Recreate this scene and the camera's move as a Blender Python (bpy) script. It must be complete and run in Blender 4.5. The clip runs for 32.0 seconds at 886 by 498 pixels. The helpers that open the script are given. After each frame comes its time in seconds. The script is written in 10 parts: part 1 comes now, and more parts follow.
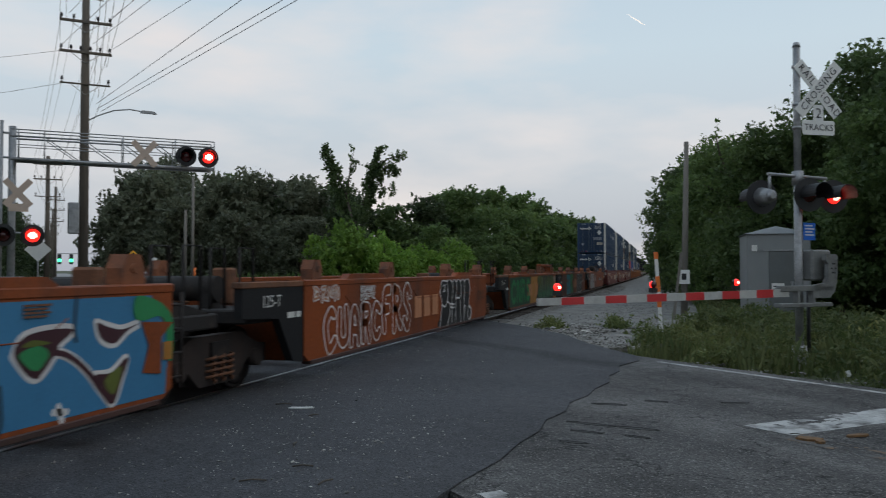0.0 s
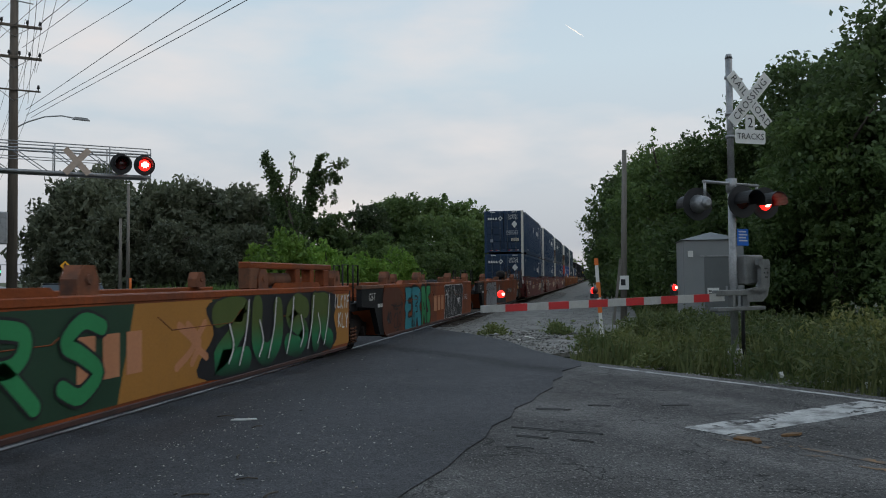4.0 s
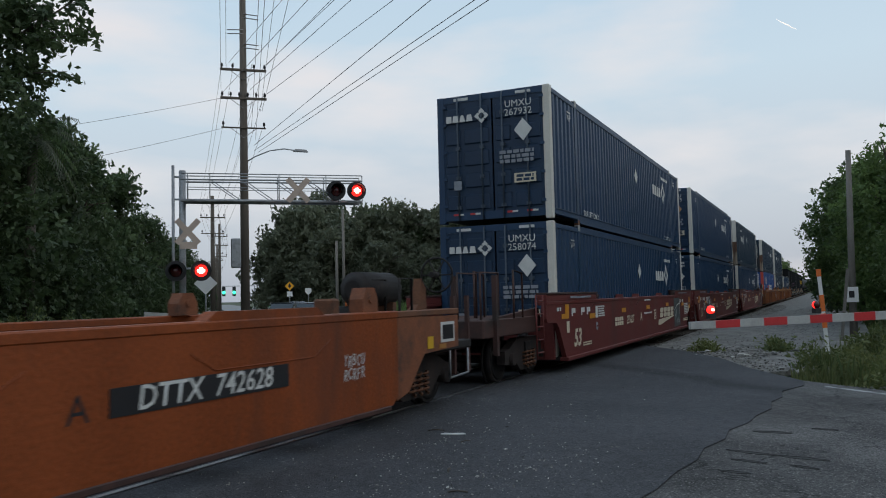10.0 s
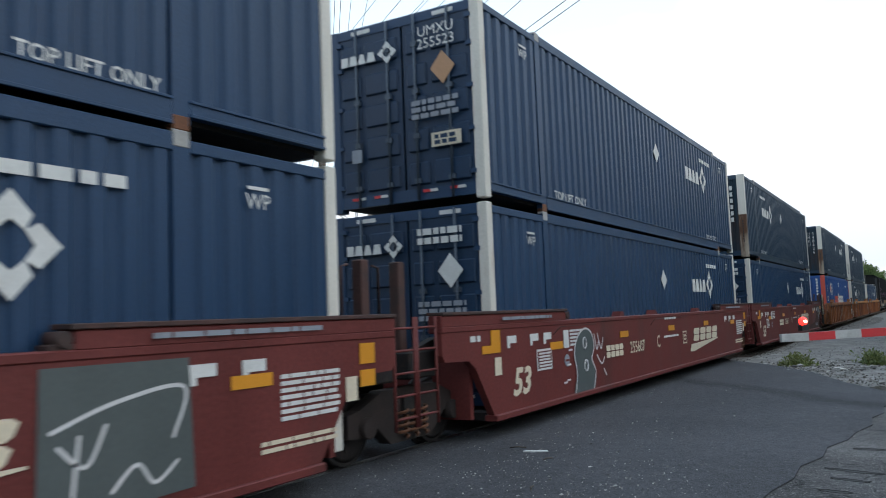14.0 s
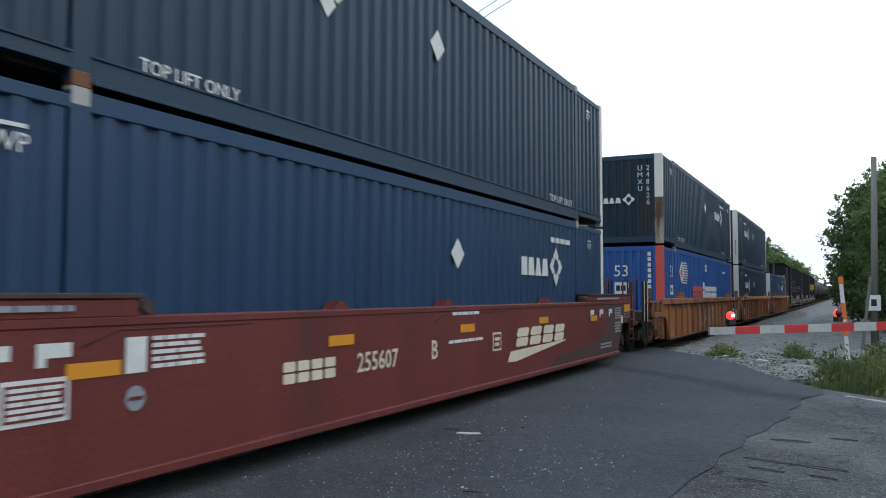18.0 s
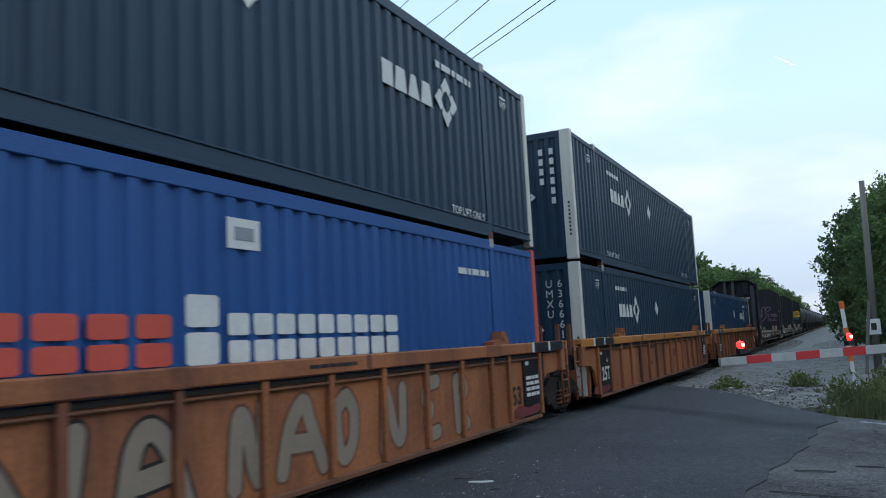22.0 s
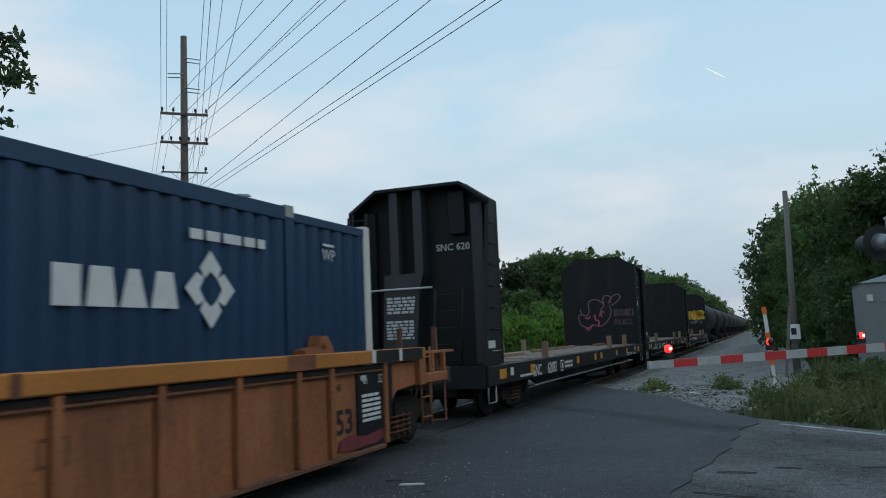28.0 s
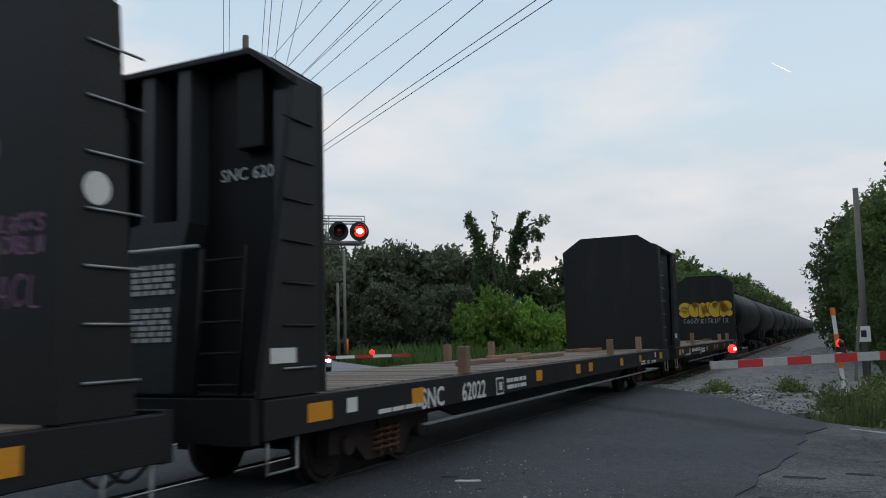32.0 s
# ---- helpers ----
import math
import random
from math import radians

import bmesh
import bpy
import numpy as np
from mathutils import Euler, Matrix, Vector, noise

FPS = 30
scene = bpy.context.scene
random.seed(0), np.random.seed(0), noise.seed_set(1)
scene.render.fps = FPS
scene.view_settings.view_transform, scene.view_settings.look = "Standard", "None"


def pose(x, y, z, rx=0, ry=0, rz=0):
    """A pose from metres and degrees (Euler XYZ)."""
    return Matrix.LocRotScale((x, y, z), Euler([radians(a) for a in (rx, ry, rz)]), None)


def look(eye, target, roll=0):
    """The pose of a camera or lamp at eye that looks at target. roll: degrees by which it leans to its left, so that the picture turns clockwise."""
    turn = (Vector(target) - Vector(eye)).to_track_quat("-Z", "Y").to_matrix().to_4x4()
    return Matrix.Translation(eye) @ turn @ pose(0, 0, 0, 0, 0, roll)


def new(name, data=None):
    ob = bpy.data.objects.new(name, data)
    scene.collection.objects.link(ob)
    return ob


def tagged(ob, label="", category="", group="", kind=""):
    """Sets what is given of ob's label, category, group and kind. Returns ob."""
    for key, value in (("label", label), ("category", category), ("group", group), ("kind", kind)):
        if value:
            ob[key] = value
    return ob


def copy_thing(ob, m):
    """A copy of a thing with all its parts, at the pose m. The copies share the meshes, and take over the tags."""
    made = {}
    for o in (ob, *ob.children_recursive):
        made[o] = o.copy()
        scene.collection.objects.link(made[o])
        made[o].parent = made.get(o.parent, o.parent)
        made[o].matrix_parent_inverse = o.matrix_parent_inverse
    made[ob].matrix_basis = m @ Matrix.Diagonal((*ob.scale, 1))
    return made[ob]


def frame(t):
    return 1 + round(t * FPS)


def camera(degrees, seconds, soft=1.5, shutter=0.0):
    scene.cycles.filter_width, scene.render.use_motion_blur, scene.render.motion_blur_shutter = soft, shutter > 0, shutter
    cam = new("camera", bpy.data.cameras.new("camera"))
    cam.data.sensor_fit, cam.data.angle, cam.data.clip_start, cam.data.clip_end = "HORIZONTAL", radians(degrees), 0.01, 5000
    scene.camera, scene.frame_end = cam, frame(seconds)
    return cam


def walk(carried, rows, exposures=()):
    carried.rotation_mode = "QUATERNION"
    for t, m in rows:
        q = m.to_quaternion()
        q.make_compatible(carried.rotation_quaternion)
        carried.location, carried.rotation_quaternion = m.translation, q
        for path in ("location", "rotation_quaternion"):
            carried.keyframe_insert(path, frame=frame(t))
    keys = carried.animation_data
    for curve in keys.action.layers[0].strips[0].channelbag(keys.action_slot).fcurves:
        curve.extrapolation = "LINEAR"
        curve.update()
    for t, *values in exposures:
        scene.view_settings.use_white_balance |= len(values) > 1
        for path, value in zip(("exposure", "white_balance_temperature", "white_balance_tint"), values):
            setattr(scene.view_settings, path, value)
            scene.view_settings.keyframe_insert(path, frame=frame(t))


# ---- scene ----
cam = camera(57.61, 32.0, 1.0, 0.25)
PATH = [
    (0, (0.069, -0.013, 1.584), (-2.551, 9.635, 1.848), 0.00),
    (0.5, (0.068, -0.006, 1.586), (-1.782, 9.818, 1.825), -0.12),
    (1, (0.085, 0.023, 1.577), (-1.645, 9.869, 1.828), -0.15),
    (1.5, (0.072, 0.004, 1.582), (-1.621, 9.856, 1.833), -0.21),
    (2, (0.062, 0.008, 1.561), (-1.597, 9.865, 1.846), -0.34),
    (2.5, (0.046, -0.028, 1.582), (-1.562, 9.838, 1.875), -0.70),
    (4.5, (0.041, -0.020, 1.585), (-2.021, 9.758, 1.952), -0.40),
    (5, (0.038, -0.017, 1.592), (-2.148, 9.734, 1.942), -0.28),
    (5.5, (0.040, 0.013, 1.582), (-2.256, 9.740, 1.918), -0.23),
    (6, (0.031, -0.012, 1.580), (-2.363, 9.692, 1.889), -0.30),
    (6.5, (0.001, 0.022, 1.584), (-2.544, 9.688, 1.879), -0.31),
    (7, (0.026, 0.054, 1.590), (-2.664, 9.679, 1.925), -0.67),
    (7.5, (0.115, 0.018, 1.600), (-2.932, 9.535, 1.971), -0.59),
    (8, (0.066, -0.027, 1.605), (-3.247, 9.398, 2.031), -0.69),
    (8.5, (0.083, -0.135, 1.617), (-3.638, 9.134, 2.120), -0.89),
    (9, (0.095, -0.133, 1.619), (-3.840, 9.045, 2.151), -1.14),
    (9.5, (0.085, -0.119, 1.618), (-4.004, 8.990, 2.167), -1.23),
    (10, (0.084, -0.113, 1.613), (-4.192, 8.908, 2.201), -1.39),
    (10.5, (0.081, -0.112, 1.600), (-4.437, 8.787, 2.230), -1.54),
    (11, (0.094, -0.131, 1.616), (-4.623, 8.661, 2.291), -1.73),
    (11.5, (0.083, -0.100, 1.611), (-4.735, 8.635, 2.298), -1.85),
    (12, (0.071, -0.086, 1.595), (-4.828, 8.601, 2.319), -1.92),
    (12.5, (0.047, -0.079, 1.586), (-4.884, 8.588, 2.343), -2.01),
    (13, (0.053, -0.080, 1.593), (-4.945, 8.545, 2.391), -2.10),
    (13.5, (0.058, -0.089, 1.581), (-5.009, 8.493, 2.410), -2.23),
    (14, (0.060, -0.072, 1.590), (-5.044, 8.486, 2.426), -2.26),
    (14.5, (0.108, -0.061, 1.597), (-4.429, 8.818, 2.353), -2.21),
    (16.5, (0.100, -0.084, 1.610), (-4.138, 8.949, 2.276), -0.68),
    (17, (0.097, -0.078, 1.605), (-4.234, 8.911, 2.255), -0.35),
    (17.5, (0.091, -0.087, 1.612), (-4.315, 8.869, 2.222), -0.07),
    (18, (0.070, -0.127, 1.635), (-4.408, 8.797, 2.192), 0.03),
    (18.5, (0.101, -0.110, 1.634), (-4.435, 8.785, 2.190), -0.43),
    (19, (0.129, -0.077, 1.643), (-4.434, 8.801, 2.254), -0.85),
    (19.5, (0.140, -0.054, 1.630), (-4.471, 8.794, 2.310), -1.02),
    (20, (0.068, 0.007, 1.575), (-4.464, 8.888, 2.345), -1.41),
    (20.5, (0.054, 0.072, 1.591), (-4.412, 8.985, 2.377), -2.02),
    (21, (0.069, 0.121, 1.597), (-4.412, 9.010, 2.549), -2.50),
    (21.5, (-0.048, 0.086, 1.585), (-4.480, 8.985, 2.658), -2.71),
    (22, (-0.148, 0.038, 1.591), (-4.476, 8.980, 2.732), -2.99),
    (22.5, (-0.119, 0.043, 1.596), (-4.425, 8.988, 2.797), -2.91),
    (23, (-0.099, 0.054, 1.590), (-4.345, 9.023, 2.828), -2.57),
    (23.5, (-0.105, 0.061, 1.604), (-4.300, 9.051, 2.861), -2.59),
    (24, (-0.117, 0.054, 1.607), (-4.264, 9.063, 2.888), -2.69),
    (24.5, (-0.105, 0.038, 1.598), (-4.229, 9.052, 2.917), -2.87),
    (25, (-0.088, 0.055, 1.592), (-4.178, 9.079, 2.943), -2.98),
    (25.5, (-0.089, 0.099, 1.597), (-4.140, 9.144, 2.932), -2.86),
    (26, (-0.155, 0.117, 1.602), (-4.131, 9.204, 2.872), -2.43),
    (26.5, (-0.142, 0.116, 1.592), (-4.007, 9.254, 2.842), -2.63),
    (28.5, (-0.167, 0.075, 1.604), (-3.748, 9.348, 2.694), -2.36),
    (29, (-0.178, 0.121, 1.598), (-3.847, 9.355, 2.720), -2.09),
    (29.5, (-0.170, 0.105, 1.597), (-4.047, 9.250, 2.754), -2.02),
    (30, (-0.183, 0.119, 1.593), (-4.224, 9.193, 2.752), -1.77),
    (30.5, (-0.184, 0.113, 1.594), (-4.326, 9.138, 2.770), -1.97),
    (31, (-0.190, 0.127, 1.593), (-4.426, 9.109, 2.767), -2.00),
    (31.5, (-0.179, 0.174, 1.586), (-4.443, 9.149, 2.723), -1.72),
    (32, (-0.196, 0.144, 1.582), (-4.442, 9.129, 2.689), -1.63),
]
EXPOSURES = [(0, 0.0, 6750, 10), (9, 0.0, 6650, 9), (10.5, 0.12, 6450, 9), (11, 0.3, 6400, 9), (12, 0.92, 6350, 10), (13, 0.92, 6500, 10), (14.5, 0.92, 6450, 10), (16.5, 0.9, 6400, 9), (17, 0.9, 6300, 9), (18, 0.98, 6450, 10),
             (19, 1.0, 6700, 12), (19.6, 0.68, 6200, 9), (20, 0.46, 5850, 7), (21, 0.54, 6000, 8), (22, 0.50, 5850, 6), (23, 0.50, 5850, 7), (24, 0.42, 5850, 7), (25, 0.34, 5850, 6), (26, 0.12, 6000, 2), (29, 0.0, 6050, 2), (30, -0.06, 6700, 9), (31.2, -0.02, 6800, 10), (32, 0.1, 6700, 10)]
walk(cam, [(t, look(eye, target, roll)) for t, eye, target, roll in PATH], EXPOSURES)

# how far the train has come along its track, by time
ROLLED = [
    (0, -0.00),
    (1, 5.59),
    (2, 11.27),
    (3, 17.07),
    (4.5, 25.92),
    (6, 34.82),
    (7.5, 43.97),
    (9, 53.74),
    (10.5, 63.56),
    (12, 73.27),
    (13.5, 82.83),
    (15, 92.44),
    (16.5, 102.27),
    (18, 112.33),
    (19.5, 122.31),
    (21, 132.70),
    (22.5, 143.17),
    (24, 153.42),
    (25.5, 163.80),
    (27, 174.32),
    (28.5, 185.05),
    (30, 196.00),
    (31, 203.24),
    (32, 210.61),
]
# ---- sky and light: dusk under thin cloud, the sun already low behind it ----
world = bpy.data.worlds.new("dusk_sky")
scene.world = world
world.use_nodes = True


def world_nodes():
    nt = world.node_tree
    for n in list(nt.nodes):
        nt.nodes.remove(n)
    N, L = nt.nodes.new, nt.links.new
    out, bg = N("ShaderNodeOutputWorld"), N("ShaderNodeBackground")
    sky = N("ShaderNodeTexSky")
    sky.sky_type = "NISHITA"
    sky.sun_disc = False
    sky.sun_elevation, sky.sun_rotation = radians(7.0), radians(70.0)
    sky.air_density, sky.dust_density, sky.ozone_density = 1.0, 1.0, 2.0
    tc, sep = N("ShaderNodeTexCoord"), N("ShaderNodeSeparateXYZ")
    L(tc.outputs["Generated"], sep.inputs[0])
    ramp = N("ShaderNodeValToRGB")
    e = ramp.color_ramp.elements
    e[0].position, e[0].color = 0.0, (0.40, 0.44, 0.53, 1)
    e[1].position, e[1].color = 0.62, (0.40, 0.58, 0.78, 1)
    m = e.new(0.10)
    m.color = (0.54, 0.585, 0.655, 1)
    m = e.new(0.26)
    m.color = (0.56, 0.68, 0.78, 1)
    L(sep.outputs["Z"], ramp.inputs[0])
    # thin cloud: long soft banks, warm on their sunward side
    mp = N("ShaderNodeMapping")
    mp.inputs["Scale"].default_value = (2.2, 2.2, 7.0)
    L(tc.outputs["Generated"], mp.inputs[0])
    no = N("ShaderNodeTexNoise")
    no.inputs["Scale"].default_value, no.inputs["Detail"].default_value, no.inputs["Roughness"].default_value = 1.3, 5.0, 0.5
    L(mp.outputs[0], no.inputs["Vector"])
    cr = N("ShaderNodeValToRGB")
    cr.color_ramp.elements[0].position, cr.color_ramp.elements[1].position = 0.45, 0.72
    L(no.outputs["Fac"], cr.inputs[0])
    mix = N("ShaderNodeMix")
    mix.data_type = "RGBA"
    L(cr.outputs[0], mix.inputs["Factor"])
    L(ramp.outputs[0], mix.inputs["A"])
    mix.inputs["B"].default_value = (0.80, 0.76, 0.77, 1)
    add = N("ShaderNodeMix")
    add.data_type = "RGBA"
    add.inputs["Factor"].default_value = 0.12
    sc = N("ShaderNodeVectorMath")
    sc.operation = "SCALE"
    sc.inputs["Scale"].default_value = 0.12
    L(sky.outputs[0], sc.inputs[0])
    L(mix.outputs["Result"], add.inputs["A"])
    L(sc.outputs[0], add.inputs["B"])
    L(add.outputs["Result"], bg.inputs[0])
    bg.inputs[1].default_value = 1.1
    L(bg.outputs[0], out.inputs[0])


world_nodes()
sun = new("sun", bpy.data.lights.new("sun", "SUN"))
sun.data.energy, sun.data.angle, sun.data.color = 0.3, radians(40), (1.0, 0.93, 0.86)
sun.matrix_world = look((40, 10, 40), (0, 0, 0))
# ---- materials ----
MATS = {}


def mat(name, base, rough=0.7, metal=0.0, var=0.25, scale=3.0, fine=40.0, bump=0.15, second=None, cover=0.5,
        spec=0.5, streak=None, emit=0.0, perpiece=0.0, bump_scale=None):
    """A surface of a base colour, mottled at two scales; second: a colour of stains or wear; streak: stretches the stains."""
    if name in MATS:
        return MATS[name]
    m = bpy.data.materials.new(name)
    m.use_nodes = True
    nt = m.node_tree
    N, L = nt.nodes.new, nt.links.new
    b = nt.nodes["Principled BSDF"]
    b.inputs["Roughness"].default_value, b.inputs["Metallic"].default_value = rough, metal
    b.inputs["Specular IOR Level"].default_value = spec
    tc = N("ShaderNodeTexCoord")
    mp = N("ShaderNodeMapping")
    if streak:
        mp.inputs["Scale"].default_value = streak
    L(tc.outputs["Object"], mp.inputs[0])
    n1, n2 = N("ShaderNodeTexNoise"), N("ShaderNodeTexNoise")
    n1.inputs["Scale"].default_value, n1.inputs["Detail"].default_value = scale, 6.0
    n2.inputs["Scale"].default_value, n2.inputs["Detail"].default_value = fine, 3.0
    L(mp.outputs[0], n1.inputs["Vector"])
    L(tc.outputs["Object"], n2.inputs["Vector"])
    mixn = N("ShaderNodeMath")
    mixn.operation = "MULTIPLY_ADD"
    mixn.inputs[1].default_value = 0.45
    L(n2.outputs["Fac"], mixn.inputs[0])
    half = N("ShaderNodeMath")
    half.operation = "MULTIPLY"
    half.inputs[1].default_value = 0.55
    L(n1.outputs["Fac"], half.inputs[0])
    L(half.outputs[0], mixn.inputs[2])
    mr = N("ShaderNodeMapRange")
    mr.inputs["From Min"].default_value, mr.inputs["From Max"].default_value = 0.3, 0.7
    mr.inputs["To Min"].default_value, mr.inputs["To Max"].default_value = 1 - var, 1 + var
    L(mixn.outputs[0], mr.inputs["Value"])
    col = N("ShaderNodeVectorMath")
    col.operation = "SCALE"
    col.inputs[0].default_value = base[:3]
    L(mr.outputs[0], col.inputs["Scale"])
    last = col.outputs[0]
    if second:
        n3 = N("ShaderNodeTexNoise")
        n3.inputs["Scale"].default_value, n3.inputs["Detail"].default_value, n3.inputs["Roughness"].default_value = scale * 0.6, 8.0, 0.65
        L(mp.outputs[0], n3.inputs["Vector"])
        cr = N("ShaderNodeValToRGB")
        cr.color_ramp.elements[0].position, cr.color_ramp.elements[1].position = 1 - cover - 0.08, 1 - cover + 0.12
        L(n3.outputs["Fac"], cr.inputs[0])
        mx = N("ShaderNodeMix")
        mx.data_type = "RGBA"
        L(cr.outputs[0], mx.inputs["Factor"])
        L(last, mx.inputs["A"])
        mx.inputs["B"].default_value = (*second[:3], 1)
        last = mx.outputs["Result"]
    if perpiece:
        oi = N("ShaderNodeObjectInfo")
        pr = N("ShaderNodeMapRange")
        pr.inputs["To Min"].default_value, pr.inputs["To Max"].default_value = 1 - perpiece, 1 + perpiece
        L(oi.outputs["Random"], pr.inputs["Value"])
        ps = N("ShaderNodeVectorMath")
        ps.operation = "SCALE"
        L(last, ps.inputs[0])
        L(pr.outputs[0], ps.inputs["Scale"])
        last = ps.outputs[0]
    L(last, b.inputs["Base Color"])
    if bump:
        bp = N("ShaderNodeBump")
        bp.inputs["Strength"].default_value, bp.inputs["Distance"].default_value = bump, 0.02
        L((n2 if bump_scale is None else n1).outputs["Fac"], bp.inputs["Height"])
        L(bp.outputs[0], b.inputs["Normal"])
    rr = N("ShaderNodeMapRange")
    rr.inputs["To Min"].default_value, rr.inputs["To Max"].default_value = max(rough - 0.12, 0.03), min(rough + 0.12, 1)
    L(n1.outputs["Fac"], rr.inputs["Value"])
    L(rr.outputs[0], b.inputs["Roughness"])
    if emit:
        b.inputs["Emission Color"].default_value = (*base[:3], 1)
        b.inputs["Emission Strength"].default_value = emit
    MATS[name] = m
    return m


def leafmat(name, a, b2, trans=0.35):
    """Foliage: two greens by clump, light coming through."""
    m = bpy.data.materials.new(name)
    m.use_nodes = True
    nt = m.node_tree
    N, L = nt.nodes.new, nt.links.new
    b, out = nt.nodes["Principled BSDF"], nt.nodes["Material Output"]
    g = N("ShaderNodeNewGeometry")
    oi = N("ShaderNodeObjectInfo")
    tc, no = N("ShaderNodeTexCoord"), N("ShaderNodeTexNoise")
    no.inputs["Scale"].default_value = 0.45
    L(tc.outputs["Object"], no.inputs["Vector"])
    s = N("ShaderNodeMath")
    s.operation = "MULTIPLY_ADD"
    s.inputs[1].default_value = 0.6
    L(g.outputs["Random Per Island"], s.inputs[0])
    h = N("ShaderNodeMapRange")
    h.inputs["From Min"].default_value, h.inputs["From Max"].default_value = 0.35, 0.65
    h.inputs["To Min"].default_value, h.inputs["To Max"].default_value = -0.1, 0.5
    L(no.outputs["Fac"], h.inputs["Value"])
    L(h.outputs[0], s.inputs[2])
    mx = N("ShaderNodeMix")
    mx.data_type = "RGBA"
    L(s.outputs[0], mx.inputs["Factor"])
    mx.inputs["A"].default_value, mx.inputs["B"].default_value = (*a, 1), (*b2, 1)
    pr = N("ShaderNodeMapRange")
    pr.inputs["To Min"].default_value, pr.inputs["To Max"].default_value = 0.75, 1.25
    L(oi.outputs["Random"], pr.inputs["Value"])
    ps = N("ShaderNodeVectorMath")
    ps.operation = "SCALE"
    L(mx.outputs["Result"], ps.inputs[0])
    L(pr.outputs[0], ps.inputs["Scale"])
    L(ps.outputs[0], b.inputs["Base Color"])
    b.inputs["Roughness"].default_value = 0.6
    tr, ms = N("ShaderNodeBsdfTranslucent"), N("ShaderNodeMixShader")
    L(ps.outputs[0], tr.inputs["Color"])
    ms.inputs[0].default_value = trans
    L(b.outputs[0], ms.inputs[1])
    L(tr.outputs[0], ms.inputs[2])
    L(ms.outputs[0], out.inputs[0])
    MATS[name] = m
    return m


def asphalt(name, base, stone, speck, wear, tracks, crack, bump):
    """Rolled asphalt: bound stones of many greys, worn stains drawn out along the road, dark wheel tracks, fine cracks."""
    m = bpy.data.materials.new(name)
    m.use_nodes = True
    nt = m.node_tree
    N, L = nt.nodes.new, nt.links.new
    b = nt.nodes["Principled BSDF"]
    b.inputs["Specular IOR Level"].default_value = 0.35

    def math_node(op, x, y, clamp=False):
        n = N("ShaderNodeMath")
        n.operation, n.use_clamp = op, clamp
        for i, val in enumerate((x, y)):
            if isinstance(val, (int, float)):
                n.inputs[i].default_value = val
            else:
                L(val, n.inputs[i])
        return n.outputs[0]

    def ramped(sock, lo, hi, a, c):
        n = N("ShaderNodeMapRange")
        n.inputs["From Min"].default_value, n.inputs["From Max"].default_value = lo, hi
        n.inputs["To Min"].default_value, n.inputs["To Max"].default_value = a, c
        L(sock, n.inputs["Value"])
        return n.outputs[0]

    def noisy(vec, scale, detail=4.0, rough=0.55):
        n = N("ShaderNodeTexNoise")
        n.inputs["Scale"].default_value, n.inputs["Detail"].default_value, n.inputs["Roughness"].default_value = scale, detail, rough
        L(vec, n.inputs["Vector"])
        return n.outputs["Fac"]

    tc, mp = N("ShaderNodeTexCoord"), N("ShaderNodeMapping")
    mp.inputs["Rotation"].default_value = (0, 0, -radians(44))
    L(tc.outputs["Object"], mp.inputs[0])
    road = mp.outputs[0]
    stretch = N("ShaderNodeMapping")
    stretch.inputs["Scale"].default_value = (1.0, 0.16, 1.0)
    L(road, stretch.inputs[0])
    vor = N("ShaderNodeTexVoronoi")
    vor.inputs["Scale"].default_value = 70.0
    L(tc.outputs["Object"], vor.inputs["Vector"])
    sep = N("ShaderNodeSeparateColor")
    L(vor.outputs["Color"], sep.inputs[0])
    grain = ramped(sep.outputs[0], 0.0, 1.0, 1 - stone, 1 + stone)
    pale = ramped(sep.outputs[1], 1 - speck, 1.0, 0.0, 1.0)
    pale = math_node("GREATER_THAN", pale, 0.02)
    blot = ramped(noisy(road, 0.55, 5), 0.3, 0.7, 1 - wear, 1 + wear)
    drawn = ramped(noisy(stretch.outputs[0], 3.2, 7, 0.65), 0.3, 0.7, 1 - wear * 0.9, 1 + wear * 0.9)
    mid = ramped(noisy(road, 7.0, 4), 0.3, 0.7, 0.84, 1.16)
    tone = math_node("MULTIPLY", math_node("MULTIPLY", grain, blot), math_node("MULTIPLY", drawn, mid))
    sx = N("ShaderNodeSeparateXYZ")
    L(road, sx.inputs[0])
    wob = math_node("MULTIPLY", math_node("SUBTRACT", noisy(road, 0.5, 3), 0.5), 0.9)
    across = math_node("ADD", sx.outputs["X"], wob)
    for v0, width, depth in tracks:
        d = math_node("ABSOLUTE", math_node("SUBTRACT", across, v0), 0)
        tone = math_node("MULTIPLY", tone, ramped(d, width * 0.3, width, 1 - depth, 1.0))
    if crack:
        cv = N("ShaderNodeTexVoronoi")
        cv.feature = "DISTANCE_TO_EDGE"
        cv.inputs["Scale"].default_value = 0.55
        shift = N("ShaderNodeVectorMath")
        no = N("ShaderNodeTexNoise")
        no.inputs["Scale"].default_value, no.inputs["Detail"].default_value = 2.5, 5.0
        L(road, no.inputs["Vector"])
        sc = N("ShaderNodeVectorMath")
        sc.operation = "SCALE"
        sc.inputs["Scale"].default_value = 0.9
        L(no.outputs["Color"], sc.inputs[0])
        L(road, shift.inputs[0])
        L(sc.outputs[0], shift.inputs[1])
        L(shift.outputs[0], cv.inputs["Vector"])
        line = ramped(cv.outputs["Distance"], 0.002, 0.012, 1 - crack, 1.0)
        tone = math_node("MULTIPLY", tone, line)
    col = N("ShaderNodeVectorMath")
